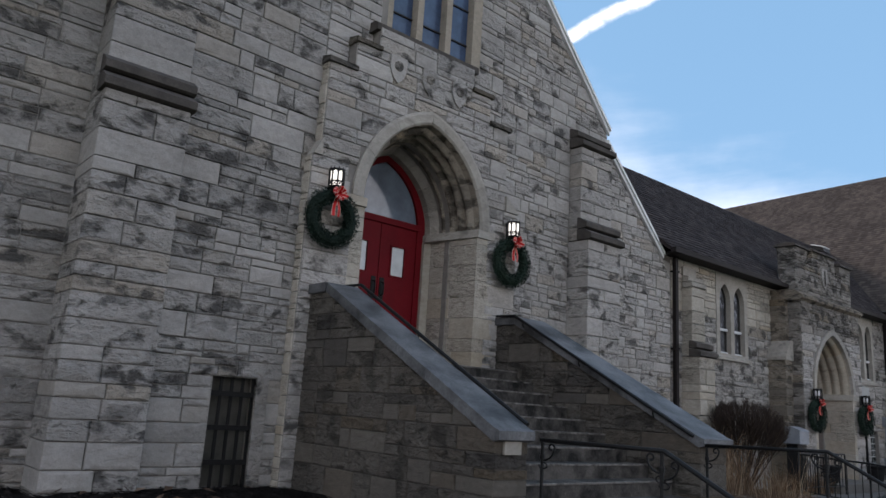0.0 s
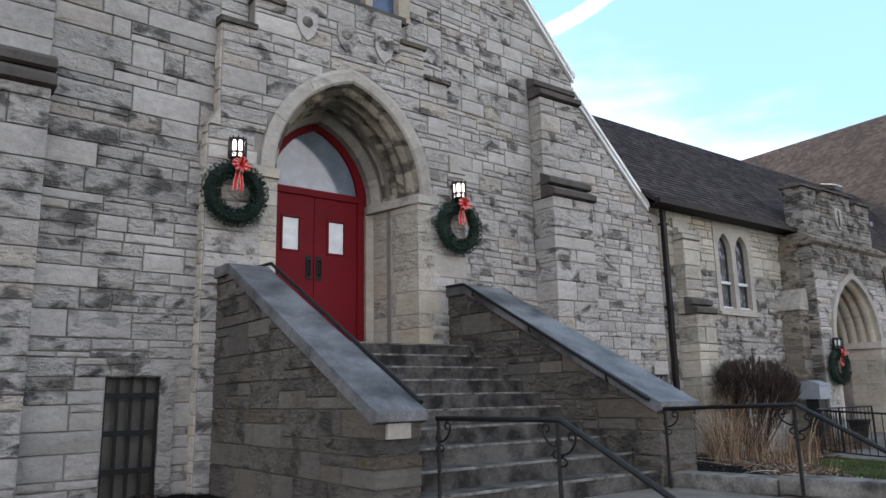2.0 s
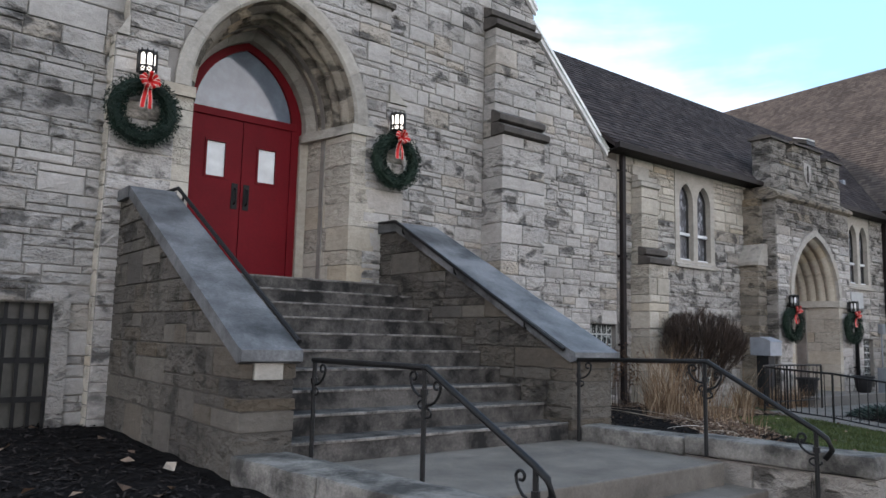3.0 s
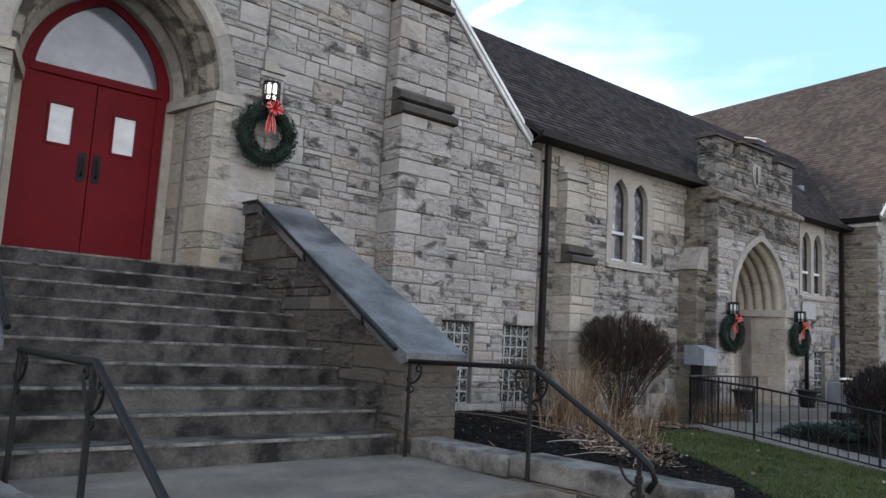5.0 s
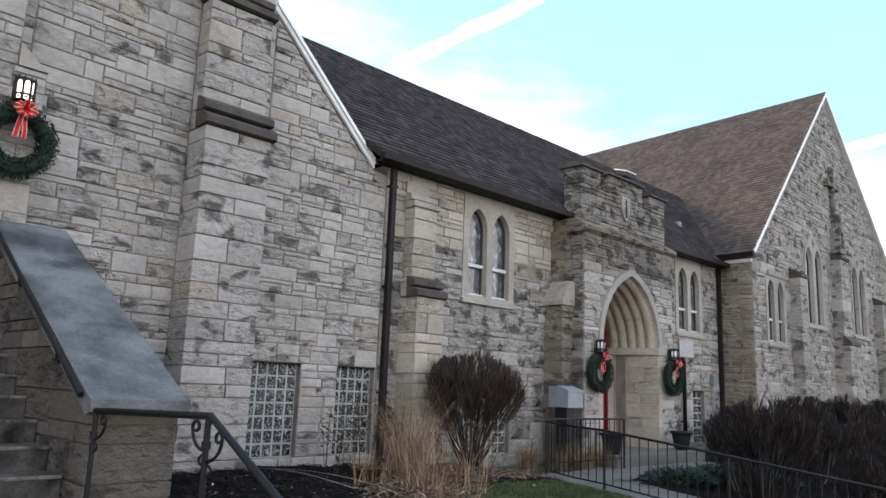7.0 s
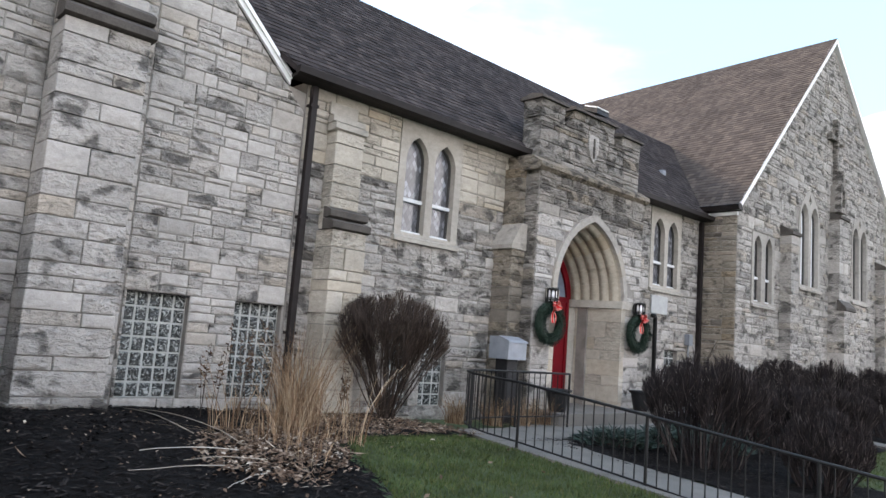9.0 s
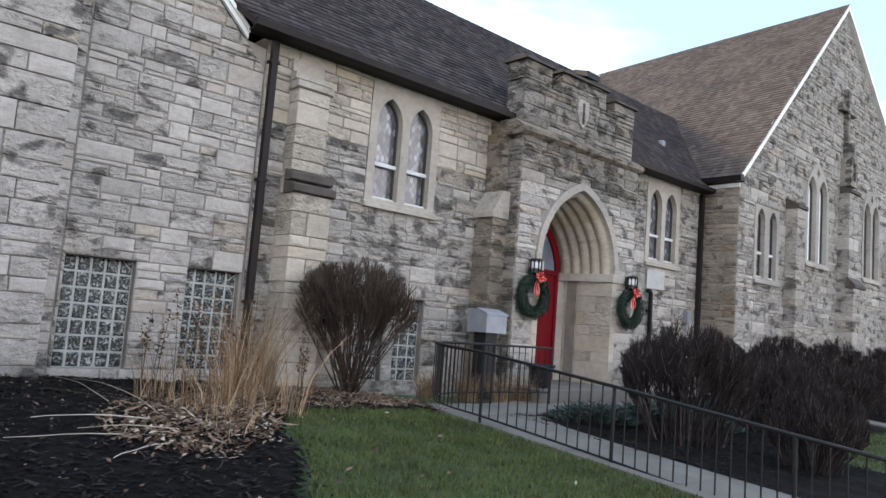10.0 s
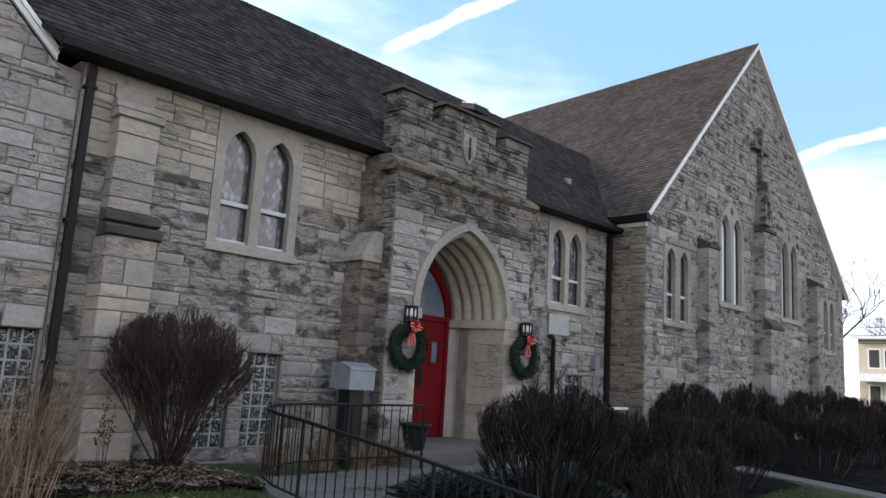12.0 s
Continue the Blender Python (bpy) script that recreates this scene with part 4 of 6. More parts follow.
lay(ashlar(WX0 + 0.02, 12.6, 0.3, 4.2, [GB3, GB4, hole_w[0]], height=0.26), (0, 0, 0), X, Z, STONE_ROUGH, wing, rock=0.03, limit=640)
lay(ashlar(WX0 + 0.02, 12.6, 4.2, 5.38, [hole_w[0]], height=0.22), (0, 0, 0), X, Z, STONE_WARM, wing, limit=640)
lay(ashlar(15.9, WX1, 0.3, 5.38, [GB5, hole_w[1]], height=0.25), (0, 0, 0), X, Z, STONE_ROUGH, wing, rock=0.03, limit=640)
glass_blocks("window_5", GB3, "narrow glass block cellar window behind the shrub", 3, 7)
glass_blocks("window_6", GB4, "narrow glass block cellar window in the wing", 3, 7)
glass_blocks("window_7", GB5, "narrow glass block cellar window near the corner", 3, 7)
lancet_pair("window_8", W1, 3.36, 0.0, "pair of pointed leaded windows in a stone frame")
lancet_pair("window_9", W2, 3.36, 0.0, "pair of pointed leaded windows by the inner corner")

sb = thing("buttress", "small stepped limestone buttress beside the downpipe", "buttress", (8.2, -0.25, 0.4))
stacked("lower_pier", "", 8.02, 8.64, -0.45, 0.0, 0.35, 3.18, STONE_WARM, sb)
weathering(8.02, 8.64, -0.45, -0.26, 3.2, 3.56, sb)
stacked("upper_pier", "", 8.05, 8.58, -0.26, 0.0, 3.2, 4.72, STONE_WARM, sb, split=False)
weathering(8.05, 8.58, -0.26, -0.10, 4.74, 5.0, sb, 2, 0.04, DRESSED)
piece("top_stone", Mesh().bevel_box(8.03, 8.56, -0.08, 0.0, 5.0, 5.2, 0.015), DRESSED, sb)

E_Y, E_Z, R_Y, R_Z = -0.30, 5.46, 2.6, 8.52    # wing eave and ridge


def shingle_slope(p0, along, up, n_along, n_up, rng, skip=None, tab=0.3):
    """Courses of overlapping tabs on a slope."""
    p0, along, up = Vector(p0), Vector(along), Vector(up)
    ea, eu = along.normalized(), up.normalized()
    nn = ea.cross(eu).normalized()
    course = up.length / n_up
    m = Mesh()
    for j in range(n_up):
        a = -rng.uniform(0, tab)
        while a < along.length:
            w = tab * rng.uniform(0.7, 1.2)
            a0, a1 = max(0, a), min(along.length, a + w - 0.008)
            a += w
            if a1 - a0 < 0.02 or (skip and skip((a0 + a1) / 2, (j + 0.5) * course)):
                continue
            t = 0.011 + rng.uniform(0, 0.008)
            b = p0 + eu * (j * course - 0.004)
            q = [b + ea * a0 + nn * t, b + ea * a1 + nn * t, b + ea * a1 + eu * course * 1.05 + nn * 0.004, b + ea * a0 + eu * course * 1.05 + nn * 0.004, b + ea * a0, b + ea * a1]
            m.add(q, [(0, 1, 2, 3), (4, 5, 1, 0)])
    return m


# where the wing roof passes into the gable roof
GX0, GXM, GX1, GY, GE, GA = 20.05, 26.75, 35.0, -0.98, 5.9, 12.56
G_SLOPE = (GA - GE) / (GXM - GX0)
G_RIGHT = (GA - GE) / (GX1 - GXM)
slope_len = math.hypot(R_Y - E_Y, R_Z - E_Z)


def wing_hidden(a, s):
    z = E_Z + (R_Z - E_Z) * s / slope_len
    return a > GX0 + (z - GE) / G_SLOPE + 0.3


wing_len = GX0 + (R_Z - GE) / G_SLOPE + 0.3 - 5.6
deck = Mesh()
rl = 7.26 - (R_Z - E_Z) / RAKE
top = [(7.27, E_Y, E_Z), (GX0, E_Y, E_Z), (GX0 + (R_Z - GE) / G_SLOPE + 0.4, R_Y, R_Z), (rl + 0.1, R_Y, R_Z)]
deck.add([(x, y, z - 0.006) for x, y, z in top] + [(x, y, z - 0.1) for x, y, z in top], [(0, 1, 2, 3), (7, 6, 5, 4), (0, 4, 5, 1), (1, 5, 6, 2), (2, 6, 7, 3), (3, 7, 4, 0)])
deck.prism([(R_Y, R_Z - 0.006), (2 * R_Y - E_Y, E_Z), (2 * R_Y - E_Y, E_Z - 0.1), (R_Y, R_Z - 0.1)], "x", 6.0, WX1 + 3)
piece("roof_deck", deck, SHINGLE, wing)
wing_skip = lambda a, s: 5.6 + a < 7.32 - (s / slope_len) * (R_Z - E_Z) / RAKE or wing_hidden(5.6 + a, s)
tagged(piece("shingles", shingle_slope((5.6, E_Y, E_Z), (wing_len, 0, 0), (0, R_Y - E_Y, R_Z - E_Z), 0, 31, random.Random(7), wing_skip, 0.17), SHINGLE, wing, fix=False), kind="stuff")
piece("gutter", Mesh().prism([(E_Y - 0.10, E_Z + 0.0), (E_Y - 0.09, E_Z - 0.10), (E_Y + 0.02, E_Z - 0.11), (E_Y + 0.02, E_Z + 0.0)], "x", 7.24, GX0 - 0.02), GUTTER, wing, "dark brown eaves gutter")
piece("soffit", Mesh().box(7.28, GX0 - 0.01, E_Y + 0.02, -0.001, E_Z - 0.11, E_Z - 0.08), GUTTER, wing)
pipe = thing("downpipe", "dark brown downpipe on the stone wall", "downpipe", (7.63, -0.1, 0.5))
piece("pipe", Mesh().bevel_box(7.66, 7.76, -0.13, -0.04, 0.62, 5.33, 0.012), GUTTER, pipe)
piece("shoe", Mesh().prism([(-0.15, 0.62), (-0.04, 0.62), (-0.16, 0.46), (-0.27, 0.5)], "x", 7.66, 7.76), GUTTER, pipe)
for zz in (1.6, 3.3, 5.0):
    piece("pipe_strap", Mesh().box(7.64, 7.78, -0.14, 0.0, zz, zz + 0.04), GUTTER, pipe)
pipe2 = thing("downpipe", "dark brown downpipe in the inner corner", "downpipe", (19.91, -0.1, 0.4))
piece("pipe", Mesh().bevel_box(19.86, 19.97, -0.14, -0.03, 0.5, 5.33, 0.012), GUTTER, pipe2)

# back of the wing, hidden
piece("wing_back_wall", Mesh().box(WX0, WX1, 5.0, 5.4, WALL_B, 5.4), STONE, wing)

# ---- porch ----
porch = thing("porch", "crenellated limestone porch with moulded pointed arch", "porch", (AX, -0.4, 0.4), kind="structure")
PX0, PX1, PY = 12.36, 15.98, -0.72
A_OUT, A_IN = 1.70, 1.56
a_o = arch_line(AX, AZS, 1.6, AC, None, 12)
p_out = [(PX0, 0.2), (AX - 1.18, 0.2), (AX - 1.18, AZS)] + a_o + [(AX + 1.18, AZS), (AX + 1.18, 0.2), (PX1, 0.2), (PX1, 5.05), (PX0, 5.05)]
piece("porch_core", sheet(p_out, [], PY, 0.0), MORTAR, porch)
lay(ashlar(PX0, AX - 1.24, 0.3, AZS, height=0.27), (0, PY, 0), X, Z, STONE, porch)
lay(ashlar(AX + 1.24, PX1, 0.3, AZS, height=0.27), (0, PY, 0), X, Z, STONE, porch)
lay(ashlar(PX0, PX1, AZS, 4.2, [], [(AX, AZS, A_OUT, AC)], height=0.24), (0, PY, 0), X, Z, STONE, porch)
lay(ashlar(PX0, PX1, 4.2, 5.04, [], [(AX, AZS, A_OUT, AC)], height=0.22), (0, PY, 0), X, Z, STONE_MID, porch)
lay(ashlar(0, 0.72, 0.3, 5.04, height=0.24), (PX0, 0, 0), (0, -1, 0), Z, STONE_MID, porch)
voussoirs("arch_stone", AX, AZS, AC, [(A_OUT, PY + 0.03), (A_OUT, PY - 0.05), (A_IN, PY - 0.05), (A_IN - 0.02, PY + 0.1)], 4, DRESSED_GREY, porch)
voussoirs("moulded_stone", AX, AZS, AC, [(A_IN, PY - 0.02)] + roll_profile(A_IN - 0.02, PY + 0.06, 1.26, 0.36, 5, 0.06) + [(1.25, 0.55)], 5, DRESSED_TAN, porch)
piece("arch_backing", sweep(AX, AZS, AC, [(A_IN + 0.04, PY + 0.06), (1.3, 0.4)]), MORTAR, porch)
for sgn in (1, -1):
    def kx(d):
        return AX + sgn * d
    piece("impost", Mesh().prism([(kx(1.08), PY - 0.06), (kx(1.46), PY - 0.06), (kx(1.42), 0.3), (kx(0.80), 0.5), (kx(0.78), 0.33)], "z", AZS - 0.16, AZS), DRESSED, porch, "limestone impost band")
    z, rng = 0.3, STONE_SEED
    while z < AZS - 0.17:
        e = min(AZS - 0.16, z + rng.choice((0.2, 0.26, 0.33)))
        if AZS - 0.16 - e < 0.1:
            e = AZS - 0.16
        cut = rng.uniform(0.3, 0.7)
        a, b = (1.12, PY - 0.02), (0.93, 0.30)
        m0 = (a[0] + (b[0] - a[0]) * cut, a[1] + (b[1] - a[1]) * cut)
        piece("jamb_stone", Mesh().prism([(kx(a[0]), a[1]), (kx(1.28), a[1]), (kx(1.28), m0[1]), (kx(m0[0]), m0[1])], "z", z + 0.004, e - 0.004), STONE_WARM, porch)
        piece("jamb_stone", Mesh().prism([(kx(m0[0]), m0[1] + 0.01), (kx(1.28), m0[1] + 0.01), (kx(1.28), b[1]), (kx(b[0]), b[1])], "z", z + 0.004, e - 0.004), STONE_WARM, porch)
        z = e
    piece("jamb_shaft", Mesh().prism([(kx(0.9), 0.305), (kx(1.2), 0.305), (kx(1.2), 0.55), (kx(0.79), 0.55), (kx(0.79), 0.36)], "z", 0.5, AZS - 0.16), DRESSED, porch)
# string course, parapet and merlons
piece("string_course", Mesh().prism([(PY - 0.04, 5.0), (PY - 0.12, 5.06), (PY - 0.12, 5.13), (PY + 0.13, 5.29), (0.0, 5.29), (0.0, 5.0)], "x", PX0 - 0.12, PX1 + 0.08), STONE_MID, porch)
TY = PY + 0.16
piece("parapet_core", Mesh().box(PX0 + 0.14, PX1 - 0.02, TY + 0.02, TY + 0.42, 5.2, 6.12), MORTAR, porch)
lay(ashlar(PX0 + 0.12, PX1, 5.24, 6.12, height=0.22), (0, TY, 0), X, Z, STONE_MID, porch, back=-0.44, both=True, front=0.015)
for x0, x1, zt in ((PX0 + 0.10, PX0 + 0.86, 6.50), (PX0 + 1.16, PX1 - 1.02, 6.54), (PX1 - 0.72, PX1 + 0.02, 6.42)):
    lay(ashlar(x0, x1, 6.12, zt - 0.02, height=0.2), (0, TY, 0), X, Z, STONE_MID, porch, back=-0.44, both=True, front=0.015)
    piece("merlon_cap", Mesh().prism([(TY - 0.08, zt - 0.03), (TY - 0.08, zt + 0.02), (TY + 0.2, zt + 0.09), (TY + 0.5, zt + 0.02), (TY + 0.5, zt - 0.03)], "x", x0 - 0.05, x1 + 0.05), CAPSTONE, porch)
for x0, x1 in ((PX0 + 0.86, PX0 + 1.16), (PX1 - 1.02, PX1 - 0.72)):
    piece("crenel_cap", Mesh().box(x0, x1, TY - 0.05, TY + 0.46, 6.10, 6.15), CAPSTONE, porch)
sx = AX + 0.02
piece("carved_shield", Mesh().prism([(sx - 0.17, 6.12), (sx + 0.17, 6.12), (sx + 0.17, 5.84), (sx + 0.10, 5.66), (sx, 5.56), (sx - 0.10, 5.66), (sx - 0.17, 5.84)], "y", TY - 0.06, TY), STONE_GABLE, porch, "carved limestone shield")
piece("shield_cross", Mesh().box(sx - 0.025, sx + 0.025, TY - 0.075, TY - 0.055, 5.64, 6.06), STONE_DARK, porch)
# side pier of the porch
PIER_STONE = stone_material("tan_layered_limestone", (0.300, 0.258, 0.205), (0.235, 0.202, 0.162), (0.150, 0.131, 0.110), 0.7, 0.1, 1.3, 0.52, 0.8, 0.5)
stacked("side_pier", "", 11.98, PX0 - 0.01, -0.46, 0.0, 0.3, 3.5, PIER_STONE, porch, 0.22, split=False)
piece("side_cap", Mesh().prism([(11.92, 3.46), (PX0 - 0.02, 3.46), (PX0 - 0.02, 3.96), (12.17, 3.96), (11.92, 3.54)], "y", -0.52, 0.0), DRESSED_GREY, porch)
stacked("side_pier_upper", "", 12.18, PX0 - 0.01, -0.40, 0.0, 3.6, 5.04, PIER_STONE, porch, 0.22, split=False)
double_door(AX, 2.74, AC, 1.27, 0.42, 0.59, "closed pair of red side doors under an arched panel", 0.15,
            {"bar": 0.0, "in": 0.36, "out": 0.54, "z0": 1.95, "z1": 2.35, "mat": TRANSOM, "label": "small dark door light", "handle": True, "hz": 0.9})
piece("porch_step", Mesh().bevel_box(AX - 1.8, AX + 1.8, PY - 0.75, 0.6, 0.3, 0.585, 0.015), PAVING, porch)
# unseen dark slab added to close the doorway behind the doors
piece("stop_slab", Mesh().box(AX - 1.1, AX + 1.1, 0.55, 0.6, 0.5, 4.2), DARK, porch)

# ---- east gable ----
gable = thing("church_gable", "tall limestone gable wing with brown shingled roof", "church", (GXM, GY, 0.3), kind="structure")
g_out = [(GX0, WALL_B), (GX1, WALL_B), (GX1, GE - 0.1), (GXM, GA - 0.15), (GX0, GE - 0.1)]
SMALL = [("window_10", 21.62), ("window_13", 33.3)]
TALL = [("window_11", 24.88), ("window_12", 29.42)]
T_SPRING, T_R, T_C = 5.85, 1.338, 0.479     # outer arch of the tall windows
g_holes = [rect(x - 0.7, x + 0.7, 3.32, 5.22) for _, x in SMALL] + [arch_line(x, T_SPRING, T_R - 0.05, T_C, 4.12, 8) for _, x in TALL]
piece("wall_gable", sheet(g_out, g_holes, GY, GY + 0.5), MORTAR, gable)
g_rects = [(x - 0.72, x + 0.72, 3.25, 5.24) for _, x in SMALL] + [(x - 0.86, x + 0.86, 4.05, T_SPRING) for _, x in TALL]
g_cuts = [(G_RIGHT, 1, GA - 0.2 + G_RIGHT * GXM), (-G_SLOPE, 1, GA - 0.2 - G_SLOPE * GXM)]
lay(ashlar(GX0, GX1, 0.4, GA, g_rects, [(x, T_SPRING, T_R, T_C) for _, x in TALL], g_cuts, height=0.27, wide=0.8), (0, GY, 0), X, Z, STONE_GABLE, gable, rock=0.03, near=lambda p: p[0][0])
# tanner, darker stone than the front: the return's shading is in its colour
lay(ashlar(0.0, -GY, 0.4, GE - 0.42, height=0.27), (GX0, 0, 0), (0, -1, 0), Z, PIER_STONE, gable, limit=420)
piece("eave_trim", Mesh().box(GX0 - 0.05, GX0 + 0.01, GY - 0.02, -0.001, GE - 0.42, GE - 0.33), FASCIA, gable, "pale trim board under the eave")
# the bright sky's reflection is painted into these panes as a white base colour
BRIGHT = plain_material("sky_white_glass", (0.86, 0.89, 0.92), 0.12, 0.0, 0.08, 2.0, 0, 5.0, 0.8)
for nm, x in SMALL:
    lancet_pair(nm, x, 3.3, GY, "pair of small pointed windows in the gable", 0.22, 0.70, 4.80, True, 1.42, 5.22, 4.0, None, DRESSED_GREY)


def tall_pair(name, cx, z0, y, label):
    """Two tall lights and a small eye under one pointed arch."""
    win = thing(name, label, "window", (cx, y, z0), kind="structure")
    hw, c, r, zs = 0.30, 0.225, 0.525, 6.15
    eye = [(cx, 6.62), (cx + 0.1, 6.76), (cx, 6.96), (cx - 0.1, 6.76)]
    holes = [arch_line(cx + k * 0.40, zs, r, c, z0 + 0.08, 8) for k in (-1, 1)]
    piece("window_frame", sheet(arch_line(cx, T_SPRING, T_R - 0.01, T_C, z0, 10), holes + [eye], y - 0.03, y + 0.26), DRESSED_GREY, win, "grey stone tracery frame")
    carved_sill(cx - 0.9, cx + 0.9, y, z0 + 0.01, win, mat=DRESSED_GREY)
    piece("eye_pane", Mesh().prism(eye, "y", y + 0.12, y + 0.13), DARK, win, "small dark eye light")
    for k in (-1, 1):
        gx = cx + k * 0.40
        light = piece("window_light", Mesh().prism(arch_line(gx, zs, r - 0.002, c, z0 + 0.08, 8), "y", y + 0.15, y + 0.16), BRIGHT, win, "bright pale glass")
        piece("sash", sweep(gx, zs, c, [(r, y + 0.10), (r - 0.035, y + 0.10), (r - 0.035, y + 0.15)], z0 + 0.09, 8), SASH_DARK, light)


for nm, x in TALL:
    tall_pair(nm, x, 4.08, GY, "pair of tall pointed windows under one arch")
gf = Mesh()
for sgn in (1, -1):
    ex = GX0 - 0.17 if sgn < 0 else GX1 + 0.42
    ez = GE - (0.17 * G_SLOPE if sgn < 0 else 0.42 * G_RIGHT)
    gf.prism([(GXM, GA - 0.15), (ex, ez - 0.15), (ex, ez), (GXM, GA)], "y", GY - 0.14, GY)
piece("rake_fascia", gf, FASCIA, gable, "white painted rake boards")
def skewed(mesh):
    """The roof runs back a few degrees out of square with the front."""
    mesh.v = [(x + 0.07 * (y - GY), y, z) for x, y, z in mesh.v]
    return mesh


gr = Mesh()
for sgn in (1, -1):
    ex = GX0 - 0.2 if sgn < 0 else GX1 + 0.45
    ez = GE - (0.2 * G_SLOPE if sgn < 0 else 0.45 * G_RIGHT)
    gr.prism([(GXM, GA + 0.03), (ex, ez + 0.03), (ex, ez - 0.09), (GXM, GA - 0.09)], "y", GY - 0.05, 26.0)
skewed(gr)
piece("roof_deck", gr, SHINGLE_BROWN, gable)
g_len = math.hypot(GXM - GX0 + 0.2, GA - GE + 0.2 * G_SLOPE)
tagged(piece("shingles", skewed(shingle_slope((GX0 - 0.2, 20.0, GE - 0.2 * G_SLOPE + 0.035), (0, GY - 0.16 - 20.0, 0), (GXM - GX0 + 0.2, 0, GA - GE + 0.2 * G_SLOPE), 0, 66, random.Random(8), None, 0.18)), SHINGLE_BROWN, gable, fix=False), kind="stuff")
piece("gutter", Mesh().prism([(GX0 - 0.30, GE - 0.19), (GX0 - 0.24, GE - 0.31), (GX0 - 0.02, GE - 0.32), (GX0 - 0.14, GE - 0.14)], "y", GY - 0.16, 0.0), GUTTER, gable, "dark brown eaves gutter")
piece("gable_shell", Mesh().box(GX0, GX0 + 0.4, GY + 0.5, 25, WALL_B, GE - 0.1).box(GX1 - 0.4, GX1, GY + 0.5, 25, WALL_B, GE - 0.1).box(GX0, GX1, 24.6, 25, WALL_B, GE), STONE, gable)
for x0, x1, top, dep in ((22.72, 23.28, 5.4, 0.32), (26.4, 27.3, 6.5, 0.5), (31.1, 31.65, 5.45, 0.32)):
    gbt = thing("buttress", "stepped limestone buttress on the gable", "buttress", ((x0 + x1) / 2, GY - dep / 2, 0.4), "gable buttresses")
    if top > 6:
        stacked("lower_pier", "", x0, x1, GY - dep, GY, 0.35, 3.6, STONE_GABLE, gbt, 0.32)
        weathering(x0, x1, GY - dep, GY - 0.34, 3.6, 3.95, gbt, 1)
        stacked("upper_pier", "", x0 + 0.06, x1 - 0.06, GY - 0.34, GY, 3.6, top, STONE_GABLE, gbt, 0.32)
        weathering(x0 + 0.06, x1 - 0.06, GY - 0.34, GY - 0.1, top, top + 0.22, gbt, 1)
    else:
        stacked("pier", "", x0, x1, GY - dep, GY, 0.35, top, STONE_GABLE, gbt, 0.32, False)
        weathering(x0, x1, GY - dep, GY - 0.02, top, top + 0.3, gbt, 1)
CXM = GXM + 0.08
crossm = Mesh()
crossm.bevel_box(CXM - 0.07, CXM + 0.07, GY - 0.18, GY - 0.02, 7.6, 9.75, 0.02)
crossm.bevel_box(CXM - 0.50, CXM + 0.50, GY - 0.17, GY - 0.03, 9.08, 9.23, 0.02)
for dx, dz in ((-0.5, 9.155), (0.5, 9.155), (0, 9.72)):
    crossm.bevel_box(CXM + dx - 0.1, CXM + dx + 0.1, GY - 0.19, GY - 0.02, dz - 0.11, dz + 0.11, 0.02)
cross = thing("wall_cross", "weathered stone cross rising from the gable buttress", "cross", (CXM, GY, 6.7))
piece("cross", crossm, STONE_MID, cross)
niche = sheet([(CXM - 0.28, 6.72), (CXM + 0.28, 6.72), (CXM + 0.24, 7.5), (CXM, 8.1), (CXM - 0.24, 7.5)], [arch_line(CXM, 7.3, 0.19, 0.07, 6.9, 5)], GY - 0.34, GY - 0.16)
piece("niche", niche.box(CXM - 0.26, CXM + 0.26, GY - 0.159, GY, 6.72, 7.6), STONE_MID, cross, "small stone niche at the foot of the cross")

# ---- front steps ----
SX0, SX1 = -1.20, 1.80                      # clear width of the steps
stair = thing("front_steps", "worn concrete church steps between stone side walls", "steps", (0.3, -3, 0.7), kind="structure")
LAND, RISE, RUN = 0.72, 0.164, 0.335
Y0 = -4.05
for i in range(10):
    zt = LAND + RISE * (i + 1)
    y = Y0 + RUN * i
    yb = y + RUN + 0.03 if i < 9 else 0.62
    st = Mesh().bevel_box(SX0 + 0.001, SX1 - 0.001, y - 0.02, yb, zt - RISE - 0.02, zt, 0.014)
    step = piece("step", st, CONCRETE, stair)
    piece("nosing", Mesh().bevel_box(SX0 + 0.003, SX1 - 0.003, y - 0.028, y + 0.012, zt - 0.02, zt + 0.003, 0.006), NOSING, step, "pale worn step edge")
piece("stair_fill", Mesh().prism([(Y0, 0.5), (0.0, 0.5), (0.0, FLOOR - 0.2), (Y0 + 9 * RUN, FLOOR - 0.2), (Y0, LAND - 0.02)], "x", SX0 + 0.003, SX1 - 0.003), CONCRETE, stair)
piece("landing", Mesh().bevel_box(-1.2, 1.93, -5.66, Y0, 0.4, LAND, 0.015), LANDING, stair, "pale concrete landing")
for i in range(3):
    zt = LAND - 0.18 * (i + 1)
    piece("step", Mesh().bevel_box(-1.2, 2.03, -5.66 - 0.32 * (i + 1), -5.6 - 0.32 * i, zt - 0.2, zt, 0.014), LANDING, stair)

wk = Mesh()
for ya, yb in ((-8.33, -7.5), (-7.48, -6.64)):
    za, zb = 0.012 + (ya + 8.33) * 0.11, 0.012 + (yb + 8.33) * 0.11
    wk.add([(-1.2, ya, za), (2.05, ya, za), (2.05, yb, zb), (-1.2, yb, zb), (-1.2, ya, za - 0.2), (2.05, ya, za - 0.2), (2.05, yb, zb - 0.2), (-1.2, yb, zb - 0.2)], [(0, 1, 2, 3), (4, 7, 6, 5), (0, 4, 5, 1), (1, 5, 6, 2), (2, 6, 7, 3), (3, 7, 4, 0)])
